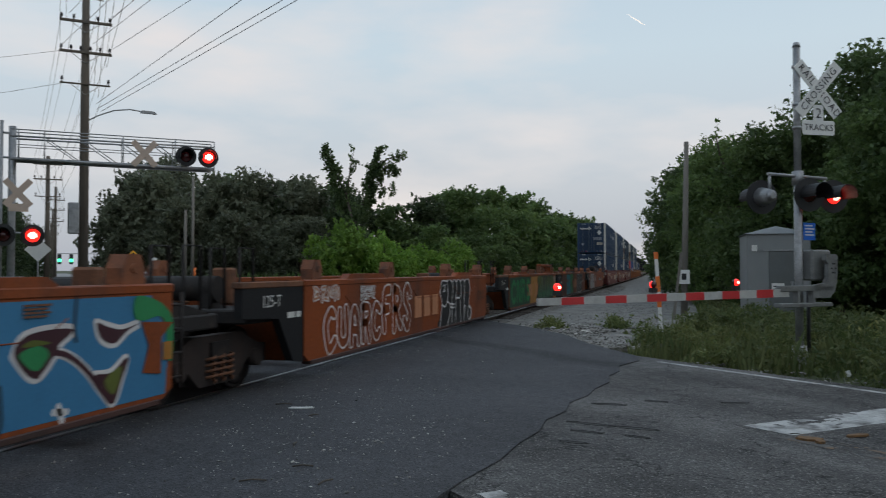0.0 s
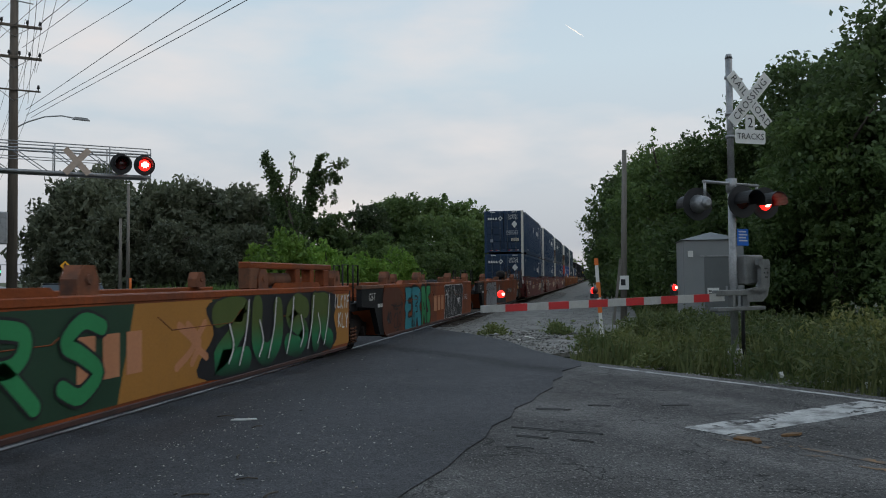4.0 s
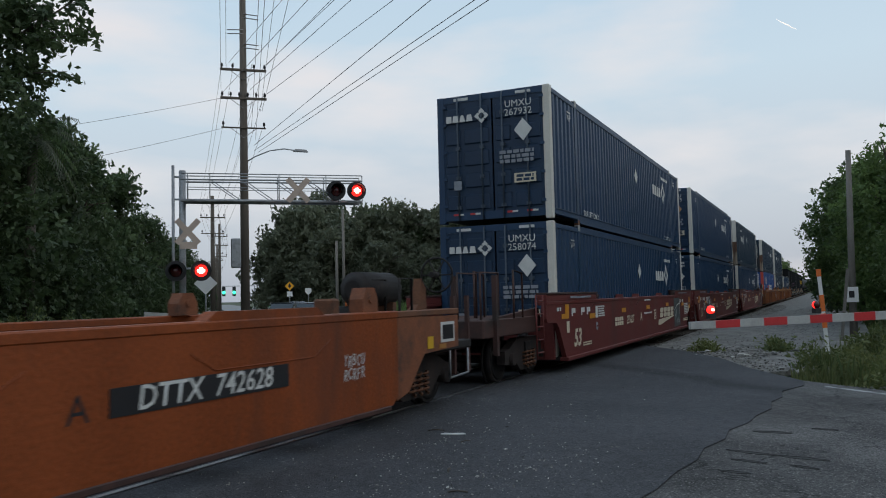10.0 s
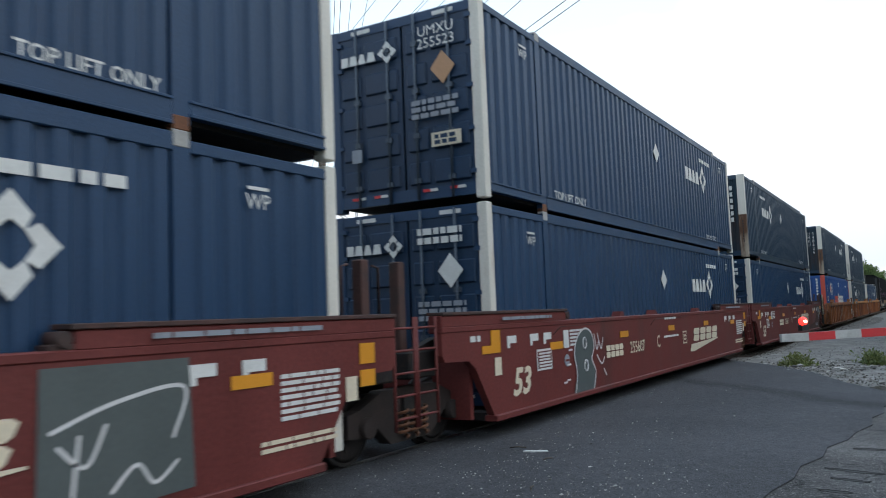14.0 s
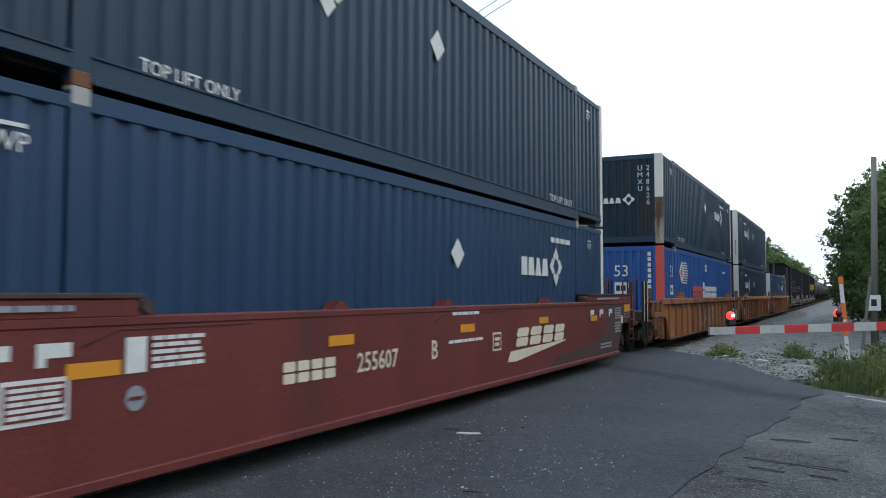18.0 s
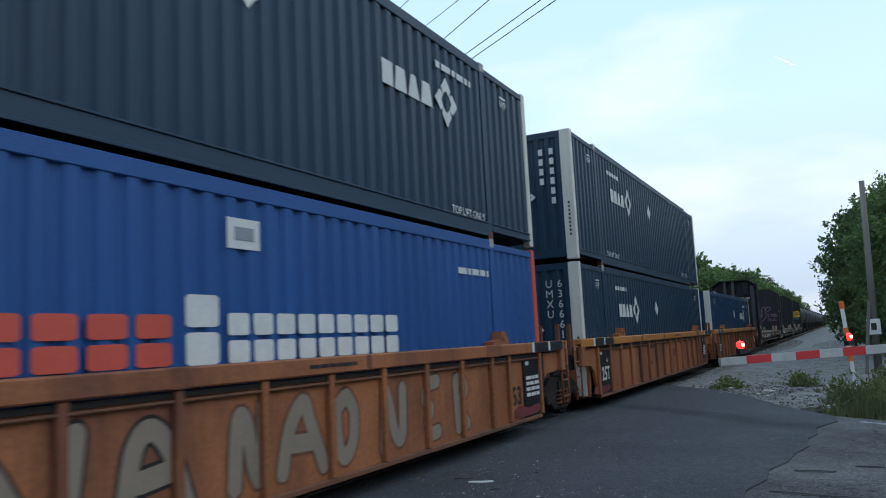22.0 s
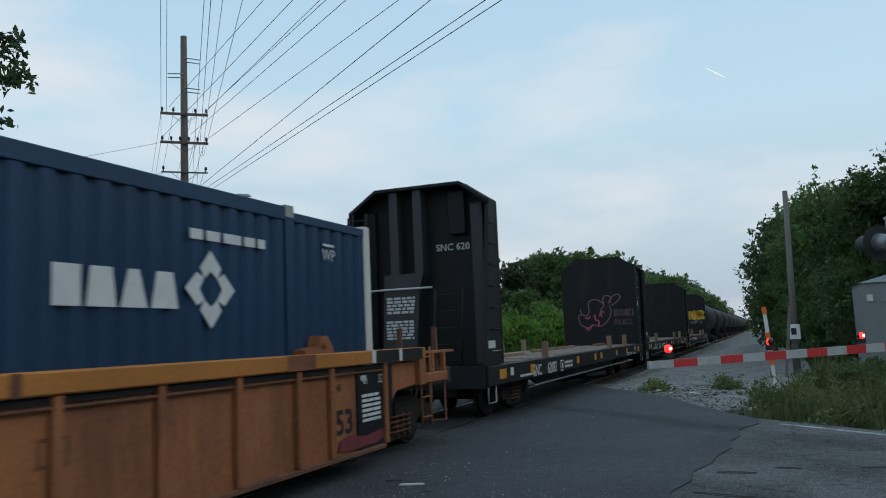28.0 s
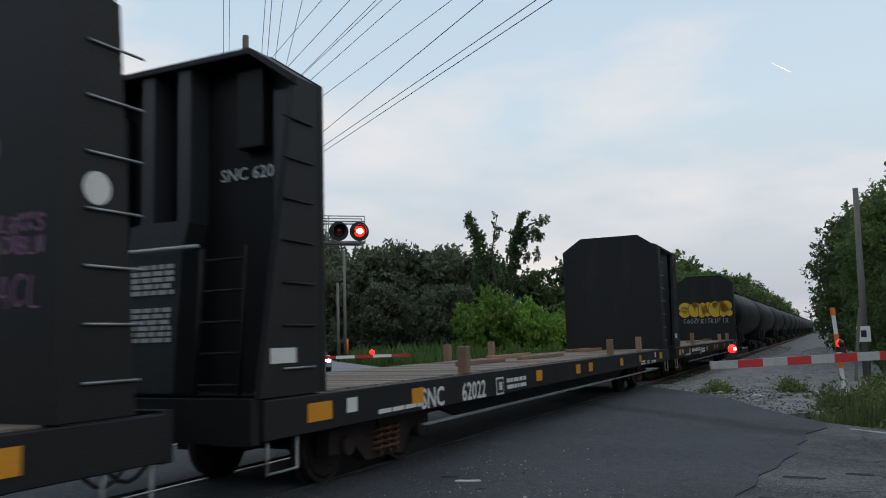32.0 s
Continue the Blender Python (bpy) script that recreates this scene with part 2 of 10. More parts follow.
    col.operation = "SCALE"
    col.inputs[0].default_value = base
    L(tone, col.inputs["Scale"])
    mx = N("ShaderNodeMix")
    mx.data_type = "RGBA"
    L(math_node("MULTIPLY", pale, 0.75), mx.inputs["Factor"])
    L(col.outputs[0], mx.inputs["A"])
    mx.inputs["B"].default_value = (0.26, 0.25, 0.235, 1)
    L(mx.outputs["Result"], b.inputs["Base Color"])
    L(ramped(drawn, 0.8, 1.2, 0.72, 0.95), b.inputs["Roughness"])
    bp = N("ShaderNodeBump")
    bp.inputs["Strength"].default_value, bp.inputs["Distance"].default_value = bump, 0.012
    L(math_node("ADD", vor.outputs["Distance"], math_node("MULTIPLY", noisy(stretch.outputs[0], 9.0, 6, 0.7), 1.6)), bp.inputs["Height"])
    L(bp.outputs[0], b.inputs["Normal"])
    MATS[name] = m
    return m


WHEELS = ((8.95, 0.42, 0.34), (7.5, 0.4, 0.2), (5.6, 0.55, 0.22), (4.2, 0.4, 0.15))
ASPHALT_OLD = asphalt("worn_asphalt", (0.092, 0.089, 0.086), 0.55, 0.06, 0.48, WHEELS, 0.7, 1.0)
ASPHALT_NEW = asphalt("patched_asphalt", (0.055, 0.056, 0.061), 0.5, 0.004, 0.18, ((9.0, 0.5, 0.45), (2.6, 0.8, 0.12)), 0.0, 0.7)
TAR = mat("torn_dark_asphalt", (0.034, 0.033, 0.032), 0.85, var=0.3, bump=0.5)
FLAKE = mat("broken_asphalt_edge", (0.085, 0.083, 0.08), 0.9, var=0.4, scale=4, fine=60, bump=0.8)
GROUND = mat("grassy_soil", (0.045, 0.06, 0.022), 0.95, var=0.5, scale=0.4, fine=8, bump=0.6, second=(0.10, 0.085, 0.055), cover=0.4)
BALLAST = mat("ballast_gravel", (0.20, 0.19, 0.175), 0.95, var=0.45, scale=2.5, fine=14, bump=1.0, second=(0.10, 0.10, 0.085), cover=0.45)
CONCRETE = mat("pale_concrete", (0.36, 0.35, 0.33), 0.9, var=0.2, scale=1.5, second=(0.2, 0.2, 0.18), cover=0.35)
RUSTWHITE = mat("rust_eaten_white_paint", (0.50, 0.44, 0.34), 0.75, var=0.3, scale=3, second=(0.10, 0.045, 0.022), cover=0.55, streak=(1, 1, 0.25))
RUSTBOX = mat("rust_streaked_slate_paint", (0.013, 0.030, 0.046), 0.65, spec=0.2, var=0.25, scale=1.4, second=(0.05, 0.03, 0.02), cover=0.44, streak=(1.6, 1.6, 0.35))
ARMWHITE = mat("dulled_white_arm_paint", (0.40, 0.40, 0.38), 0.6, var=0.15, second=(0.26, 0.26, 0.24), cover=0.35)
ROADPAINT = mat("worn_white_road_paint", (0.43, 0.43, 0.415), 0.8, var=0.35, scale=5, fine=70, bump=0.5, second=(0.09, 0.088, 0.085), cover=0.46)
YELLOWPAINT = mat("worn_yellow_road_paint", (0.30, 0.16, 0.06), 0.85, var=0.35, scale=6, fine=70, bump=0.5, second=(0.09, 0.085, 0.08), cover=0.6)
RAIL = mat("rail_steel", (0.16, 0.12, 0.10), 0.5, 0.6, second=(0.10, 0.055, 0.035), cover=0.5)
RAILTOP = mat("polished_rail_top", (0.33, 0.33, 0.335), 0.4, 1.0, var=0.2)
TIE = mat("old_sleeper_wood", (0.07, 0.055, 0.042), 0.9, perpiece=0.3)
ORANGE = mat("weathered_orange_paint", (0.225, 0.052, 0.012), 0.55, spec=0.3, var=0.38, scale=1.4, fine=26, bump=0.25, second=(0.105, 0.038, 0.022), cover=0.40, streak=(1, 0.8, 0.22))
RUSTORANGE = mat("rust_stained_orange", (0.20, 0.066, 0.026), 0.75, var=0.35, scale=4, second=(0.07, 0.032, 0.02), cover=0.45)
SOOT_SHADE_RED = mat("soot_and_shade_red_steel", (0.062, 0.026, 0.02), 0.7, var=0.35, scale=3, second=(0.03, 0.02, 0.017), cover=0.45)
ROAD_PALE = mat("bleached_far_asphalt", (0.23, 0.23, 0.225), 0.85, var=0.2, scale=0.8, fine=20, bump=0.3, second=(0.16, 0.16, 0.155), cover=0.4)
TAN = mat("sun_bleached_orange_paint", (0.30, 0.112, 0.044), 0.65, spec=0.3, var=0.36, scale=1.3, fine=26, bump=0.25, second=(0.115, 0.046, 0.031), cover=0.42, streak=(1, 1, 0.25))
REDWORN = mat("worn_dull_red_paint", (0.15, 0.022, 0.026), 0.7, var=0.4, scale=7, second=(0.12, 0.05, 0.03), cover=0.42)
BROWNRED = mat("oxide_red_paint", (0.132, 0.029, 0.025), 0.55, spec=0.3, var=0.28, scale=1.2, fine=26, bump=0.2, second=(0.08, 0.03, 0.026), cover=0.36, streak=(1, 1, 0.25))
BLACKCAR = mat("sooty_black_paint", (0.011, 0.011, 0.012), 0.6, var=0.4, scale=1.1, spec=0.3, second=(0.034, 0.026, 0.021), cover=0.34, streak=(1, 1, 0.3))
GRIME_SHADE = mat("grease_and_shade_dark_steel", (0.016, 0.013, 0.012), 0.8, 0.1, var=0.4, scale=5, second=(0.06, 0.04, 0.03), cover=0.35)
OCHRE = mat("faded_ochre_paint", (0.42, 0.165, 0.035), 0.6, spec=0.3, var=0.3, scale=1.6, fine=26, bump=0.2, second=(0.20, 0.085, 0.04), cover=0.4, streak=(1, 0.3, 1))
RUST = mat("rusty_steel", (0.15, 0.062, 0.03), 0.85, var=0.35, scale=5, second=(0.06, 0.035, 0.025), cover=0.4)
BLUEBOX = mat("navy_container_paint", (0.011, 0.040, 0.092), 0.47, spec=0.4, var=0.24, scale=0.8, second=(0.02, 0.044, 0.08), cover=0.3, streak=(1, 1, 0.2))
DARKBOX = mat("dark_slate_container_paint", (0.010, 0.032, 0.060), 0.5, spec=0.38, var=0.2, scale=0.8, second=(0.03, 0.032, 0.034), cover=0.22, streak=(1, 1, 0.2))
ROYALBOX = mat("royal_blue_container_paint", (0.020, 0.078, 0.25), 0.5, spec=0.35, var=0.16, scale=0.8, second=(0.05, 0.09, 0.22), cover=0.25, streak=(1, 1, 0.2))
WHITEBOX = mat("chalky_white_paint", (0.60, 0.57, 0.50), 0.6, var=0.16, scale=3, second=(0.34, 0.20, 0.10), cover=0.32, streak=(1, 1, 0.2))
REDPOST = mat("coral_red_paint", (0.52, 0.075, 0.045), 0.55, var=0.12, scale=2, second=(0.3, 0.1, 0.07), cover=0.25)
RODBLUE = mat("worn_blue_grey_rod", (0.055, 0.075, 0.10), 0.5, 0.2, var=0.25)
P_TANCARD = mat("weathered_tan_card", (0.42, 0.24, 0.13), 0.7, var=0.15)
FADEDDECAL = mat("faded_grey_lettering", (0.24, 0.26, 0.29), 0.65, var=0.2)
DECAL = mat("off_white_lettering", (0.60, 0.60, 0.57), 0.6, var=0.12, scale=6, second=(0.40, 0.40, 0.38), cover=0.25)
CREAM = mat("cream_lettering", (0.62, 0.54, 0.40), 0.6, var=0.12, scale=5)
REFLECT_Y = mat("amber_reflective_tape", (0.62, 0.26, 0.02), 0.4, var=0.08)
GALV = mat("galvanised_steel", (0.33, 0.335, 0.34), 0.5, 0.6, var=0.22, scale=6, second=(0.20, 0.205, 0.21), cover=0.42)
SIGNWHITE = mat("white_sign_sheeting", (0.72, 0.71, 0.68), 0.5, var=0.06, second=(0.5, 0.49, 0.45), cover=0.25)
SIGNBLACK = mat("black_sign_paint", (0.012, 0.012, 0.013), 0.5, var=0.2)
REDSTRIPE = mat("red_reflective_stripe", (0.50, 0.025, 0.03), 0.4, var=0.1)
BLUESIGN = mat("blue_sign", (0.01, 0.13, 0.55), 0.4, var=0.05)
LAMPBLACK = mat("matt_black_lamp_metal", (0.012, 0.012, 0.013), 0.6, var=0.2)
LAMPRED = mat("lit_red_lens", (1.0, 0.02, 0.015), 0.3, emit=2.2, var=0.02)
LAMPCORE = mat("lit_lamp_core", (1.0, 0.62, 0.50), 0.3, emit=4.0, var=0.02)
SIGNFADED = mat("faded_sign_sheeting", (0.46, 0.36, 0.29), 0.6, var=0.12)
LAMPOFF = mat("unlit_red_lens", (0.06, 0.008, 0.008), 0.2, var=0.1)
HEADLAMP = mat("lit_headlamp", (1.0, 0.85, 0.6), 0.3, emit=14.0, var=0.02)
ORANGEPOST = mat("orange_marker_plastic", (0.75, 0.17, 0.03), 0.5, var=0.1)
POLEWOOD = mat("weathered_pole_wood", (0.115, 0.095, 0.075), 0.9, var=0.3, scale=3, streak=(4, 4, 0.2), second=(0.06, 0.05, 0.042), cover=0.4)
GREYPOLE = mat("bleached_pole_wood", (0.17, 0.155, 0.135), 0.9, var=0.3, scale=3, streak=(4, 4, 0.2))
WIRE = mat("dark_wire", (0.03, 0.03, 0.035), 0.6)
HUTMAT = mat("grey_hut_aluminium", (0.24, 0.25, 0.255), 0.5, 0.3, var=0.1, scale=2, second=(0.22, 0.23, 0.23), cover=0.3)
BARK = mat("tree_bark", (0.09, 0.075, 0.06), 0.95, var=0.4, scale=4, streak=(3, 3, 0.4), bump=0.6)
DECKWOOD = mat("worn_deck_timber", (0.19, 0.145, 0.11), 0.85, var=0.25, scale=3, perpiece=0.3, second=(0.13, 0.09, 0.065), cover=0.35)
STAKE = mat("raw_timber_stake", (0.24, 0.15, 0.095), 0.8, var=0.2, scale=4, perpiece=0.25)
SIGNYELLOW = mat("yellow_warning_sign", (0.80, 0.36, 0.01), 0.45, var=0.05)
GLASS = mat("dark_car_glass", (0.02, 0.025, 0.03), 0.08, var=0.05, bump=0)
CARPAINT = mat("silver_car_paint", (0.38, 0.40, 0.43), 0.3, 0.4, var=0.05, bump=0)
CARDARK = mat("dark_car_paint", (0.03, 0.035, 0.045), 0.3, 0.2, var=0.05, bump=0)
TYRE = mat("tyre_rubber", (0.012, 0.012, 0.012), 0.85)
LEAF_DARK = leafmat("dark_oak_leaves", (0.056, 0.094, 0.038), (0.145, 0.21, 0.075), 0.5)
LEAF_MID = leafmat("vine_leaves", (0.062, 0.110, 0.036), (0.155, 0.225, 0.070), 0.5)
LEAF_LIGHT = leafmat("bright_shrub_leaves", (0.13, 0.25, 0.04), (0.24, 0.38, 0.06), 0.45)
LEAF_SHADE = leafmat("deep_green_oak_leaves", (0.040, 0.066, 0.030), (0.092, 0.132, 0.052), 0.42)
LEAF_DULL = leafmat("dull_mossy_leaves", (0.085, 0.10, 0.062), (0.16, 0.175, 0.11), 0.45)
LEAF_WOOD = leafmat("wood_edge_leaves", (0.05, 0.078, 0.034), (0.10, 0.14, 0.06), 0.45)
GRASS_A = leafmat("roadside_weeds", (0.06, 0.095, 0.03), (0.20, 0.21, 0.085), 0.45)
GRASS_B = leafmat("far_bright_grass", (0.07, 0.14, 0.03), (0.12, 0.19, 0.05))
SCRAP = mat("dirty_white_plastic", (0.62, 0.62, 0.60), 0.5, var=0.12, scale=8)
DEADLEAF = mat("dead_brown_leaf", (0.15, 0.08, 0.032), 0.8, var=0.35, scale=20)
WEED = leafmat("mixed_weed_leaves", (0.075, 0.12, 0.038), (0.23, 0.25, 0.085), 0.45)
DRIVEGREY = mat("dull_grey_machine_paint", (0.17, 0.175, 0.17), 0.6, 0.2, var=0.25, scale=6, second=(0.09, 0.09, 0.088), cover=0.4)
HUTDOOR = mat("dark_grey_door_paint", (0.13, 0.14, 0.14), 0.55, 0.2, var=0.12, scale=3)
LAMPGREEN = mat("lit_green_lens", (0.05, 1.0, 0.45), 0.3, emit=2.0, var=0.02)
TRAILMAT = mat("self_glowing_vapour", (1.0, 0.93, 0.88), 1.0, var=0.02, bump=0, emit=0.85)
SIDEWALK = mat("weathered_sidewalk_concrete", (0.24, 0.235, 0.225), 0.9, var=0.2, scale=1.2, second=(0.15, 0.15, 0.14), cover=0.4)
WEEDTALL = leafmat("yellowing_tall_weeds", (0.13, 0.16, 0.045), (0.30, 0.29, 0.10), 0.45)
TRUCKBROWN = mat("dusty_brown_truck_steel", (0.030, 0.020, 0.017), 0.85, 0.1, var=0.4, scale=5, second=(0.018, 0.014, 0.012), cover=0.45)
BOXDOOR = mat("dark_navy_door_paint", (0.0095, 0.030, 0.066), 0.45, spec=0.35, var=0.25, scale=2, second=(0.018, 0.026, 0.04), cover=0.3, streak=(1, 1, 0.2))
# ---- mesh helpers ----
def box(bm, x0, x1, y0, y1, z0, z1, bevel=0.0):
    vs = [bm.verts.new((x, y, z)) for z in (z0, z1) for y in (y0, y1) for x in (x0, x1)]
    fs = [bm.faces.new([vs[i] for i in q]) for q in ((0, 2, 3, 1), (4, 5, 7, 6), (0, 1, 5, 4), (2, 6, 7, 3), (0, 4, 6, 2), (1, 3, 7, 5))]
    if bevel:
        es = list({e for f in fs for e in f.edges})
        bmesh.ops.bevel(bm, geom=es, offset=bevel, segments=1, affect="EDGES")
    return bm


def tube(bm, p, q, r, r2=None, n=10, caps=True):
    p, q = Vector(p), Vector(q)
    r2 = r if r2 is None else r2
    a = (q - p).normalized()
    s = a.orthogonal().normalized()
    u = a.cross(s)
    rings = []
    for c, rad in ((p, r), (q, r2)):
        rings.append([bm.verts.new(c + rad * (math.cos(t) * s + math.sin(t) * u)) for t in [2 * math.pi * k / n for k in range(n)]])
    for k in range(n):
        f = bm.faces.new((rings[0][k], rings[0][(k + 1) % n], rings[1][(k + 1) % n], rings[1][k]))
        f.smooth = True
    if caps:
        bm.faces.new(rings[0][::-1])
        bm.faces.new(rings[1])
    return bm


def path(bm, pts, r, n=6):
    """A round bar bent along points, in one piece."""
    pts = [Vector(p) for p in pts]
    rings, side = [], None
    for k, p in enumerate(pts):
        d = (pts[min(k + 1, len(pts) - 1)] - pts[max(k - 1, 0)]).normalized()
        side = d.orthogonal() if side is None else side - d * side.dot(d)
        side = side.normalized() if side.length > 1e-6 else d.orthogonal().normalized()
        u = d.cross(side)
        rings.append([bm.verts.new(p + r * (math.cos(t) * side + math.sin(t) * u)) for t in [2 * math.pi * j / n for j in range(n)]])
    for x, y in zip(rings[:-1], rings[1:]):
        for j in range(n):
            bm.faces.new((x[j], x[(j + 1) % n], y[(j + 1) % n], y[j])).smooth = True
    bm.faces.new(rings[0][::-1])
    bm.faces.new(rings[-1])
    return bm


def prism(bm, poly, axis, lo, hi):
    """A polygon of (a, b) pairs pushed along an axis: the pair is (y, z), (x, z) or (x, y)."""
    def at(a, b, c):
        return ((c, a, b), (a, c, b), (a, b, c))["xyz".index(axis)]
    lower, upper = [bm.verts.new(at(a, b, lo)) for a, b in poly], [bm.verts.new(at(a, b, hi)) for a, b in poly]
    n = len(poly)
    bm.faces.new(lower[::-1])
    bm.faces.new(upper)
    for k in range(n):
        bm.faces.new((lower[k], lower[(k + 1) % n], upper[(k + 1) % n], upper[k]))
    return bm


def B():
    return bmesh.new()


def finish(bm, name, material):
    bmesh.ops.recalc_face_normals(bm, faces=bm.faces)
    me = bpy.data.meshes.new(name)
    bm.to_mesh(me)
    bm.free()
    me.materials.append(material)
    return me


def part(name, bm, material, parent, label=""):
    ob = new(name, bm if isinstance(bm, bpy.types.Mesh) else finish(bm, name, material))
    ob.parent = parent
    if label:
        tagged(ob, label)
    return ob


def thing(name, label, category, m=None, group="", kind=""):
    ob = new(name)
    ob.empty_display_size = 0.2
    if m is not None:
        ob.matrix_basis = m
    return tagged(ob, label, category, group, kind)


def solid(name, bm, material, label, category, m=None, group="", kind=""):
    ob = new(name, bm if isinstance(bm, bpy.types.Mesh) else finish(bm, name, material))
    if m is not None:
        ob.matrix_basis = m
    return tagged(ob, label, category, group, kind)


def raw(name, verts, faces, material, smooth=False):
    me = bpy.data.meshes.new(name)
    me.from_pydata(verts, [], faces)
    me.materials.append(material)
    me.validate()
    return me


FONT_MESHES = {}


def letters(body, size, thick=0.006, spacing=1.0, shear=0.0, weight=0.0):
    """Built-in letters as a bmesh in the xy plane, centred."""
    key = (body, spacing, shear, weight)
    if key not in FONT_MESHES:
        cu = bpy.data.curves.new("letters", "FONT")
        cu.body, cu.size, cu.align_x, cu.align_y = body, 1.0, "CENTER", "CENTER"
        cu.space_character, cu.shear, cu.offset, cu.resolution_u = spacing, shear, weight, 2
        ob = bpy.data.objects.new("letters", cu)
        scene.collection.objects.link(ob)
        dg = bpy.context.evaluated_depsgraph_get()
        FONT_MESHES[key] = bpy.data.meshes.new_from_object(ob.evaluated_get(dg))
        bpy.data.objects.remove(ob)
        bpy.data.curves.remove(cu)
    bm = B()
    bm.from_mesh(FONT_MESHES[key])
    bm.transform(Matrix.Scale(size, 4) @ Matrix.Translation((0, 0, 0.002 / size)))
    return bm


for text in (*"UMX0123456789", "48", "SNC", "UMXU", "258074", "267932", "255523", "2", "TRACKS", "53", "25T", "125-T", "WP", "A", "B", "C", "40"):
    letters(text, 1.0).free()
for text in ("RAIL", "ROAD", "CROSSING"):
    letters(text, 1.0, spacing=1.15).free()


def on_side(bm, y, z, x):
    """Turns flat work in the xy plane to lie on a car's near side, read from the side: its x runs towards -y seen from +x ... placed at (x, y, z)."""
    bm.transform(Matrix.Translation((x, y, z)) @ Matrix(((0, 0, 1, 0), (1, 0, 0, 0), (0, 1, 0, 0), (0, 0, 0, 1))))
    return bm


def on_end(bm, x, z, y):
    """Turns flat work in the xy plane to lie on an end that faces -y, at (x, y, z)."""
    bm.transform(Matrix.Translation((x, y, z)) @ Matrix(((1, 0, 0, 0), (0, 0, -1, 0), (0, 1, 0, 0), (0, 0, 0, 1))))
    return bm
# ---- plan: the track runs along y; the road crosses it on the slant ----
TRACK, TRACK2, GAUGE = -6.25, -10.6, 0.7525
TURN_NEAR, TURN_FAR = radians(44.0), radians(41.5)
BEND = (-8.0, 12.97)


def near_road(v, s):
    """A place on the near road: v to the right of the eye, s along it."""
    c, d = math.cos(TURN_NEAR), math.sin(TURN_NEAR)
    return Vector((v * c - s * d, v * d + s * c, 0))


def far_road(v, s):
    """A place on the far road: v to the right of its left edge line, s along it from the crossing."""
    c, d = math.cos(TURN_FAR), math.sin(TURN_FAR)
    return Vector((BEND[0] + v * c - s * d, BEND[1] + v * d + s * c, 0))


def slab(name, outline, top, thick, material, label, category="ground"):
    bm = B()
    prism(bm, [(p[0], p[1]) for p in outline], "z", top - thick, top)
    return solid(name, bm, material, label, category, kind="structure")


def make_ground():
    bm = B()
    bmesh.ops.create_grid(bm, x_segments=80, y_segments=80, size=1500)
    for v in bm.verts:
        d = math.hypot(v.co.x, v.co.y)
        v.co.z = -0.16 + (0.0 if d < 120 else min(1.0, (d - 120) / 300) * noise.noise(v.co * 0.004) * 1.2)
    solid("ground", bm, GROUND, "grassy soil with sparse weeds and litter beside the railway", "ground", kind="structure")
    w = 0.35
    left = [near_road(3.25 - w, -70), near_road(3.25 - w, 14.9)] + [far_road(-w, s) for s in (1, 40, 120, 420)]
    right = [near_road(10.05 + w, -70), near_road(10.05 + w, 16)] + [far_road(6.8 + w, s) for s in (1, 40, 120, 420)]
    slab("road", left + right[::-1], 0.0, 0.15, ASPHALT_OLD, "worn grey asphalt road with cracks crossing the tracks", "road")
    slab("far_road", [far_road(-0.3, 6.5), far_road(7.1, 6.5), far_road(7.1, 420), far_road(-0.3, 420)], 0.005, 0.1, ROAD_PALE, "pale bleached asphalt road running on beyond the tracks", "road")
    edge = [(-0.36, 15.2), (-0.33, 14.5), (-0.62, 13.6), (-0.58, 12.9), (-0.70, 12.3), (-0.66, 11.6), (-0.80, 10.9), (-0.84, 10.3), (-1.0, 9.7),
            (-0.98, 9.1), (-1.12, 8.5), (-1.10, 7.9), (-1.2, 7.3), (-1.24, 6.6), (-1.38, 5.9), (-1.5, 5.0), (-1.9, 2.0), (-2.1, -12)]
    out = edge + [(-5.42, -12), (-5.42, 25.6), (-4.9, 24.2), (-3.6, 22.4), (-2.3, 20.0), (-1.4, 17.4)]
    slab("asphalt_patch", out, 0.014, 0.16, ASPHALT_NEW, "smooth dark asphalt patch laid up to the rail", "road")
    for a, b, nm in ((-7.1, -5.4, "crossing_panel"), (-9.7, -7.25, "crossing_panel"), (-11.45, -9.75, "crossing_panel"), (-13.2, -11.5, "crossing_panel")):
        inset = 0.09 if b - a < 1.75 else 0.0
        slab(nm, [(a + inset, 2), (b - inset, 2), (b - inset, 27), (a + inset, 27)], 0.006, 0.15, ASPHALT_NEW, "dark asphalt panel filling the level crossing", "road")
    # gravel beside and under the tracks
    slab("ballast_bed", [(-14.2, -200), (-3.0, -200), (-3.0, -12), (-5.5, -11.9), (-5.5, 24), (-2.2, 26), (-1.8, 60), (-2.2, 900), (-14.2, 900)], -0.10, 0.1, BALLAST,
         "grey crushed stone ballast under the tracks", "ballast")
    slab("gravel_lane", [(-4.2, 18.5), (-1.2, 16.9), (-0.5, 17.6), (0.1, 21), (1.2, 27), (1.6, 40), (0.6, 90), (-0.5, 400), (-2.4, 400), (-2.6, 60), (-4.6, 24)], -0.035, 0.09, BALLAST,
         "pale gravel service lane beside the track", "lane")


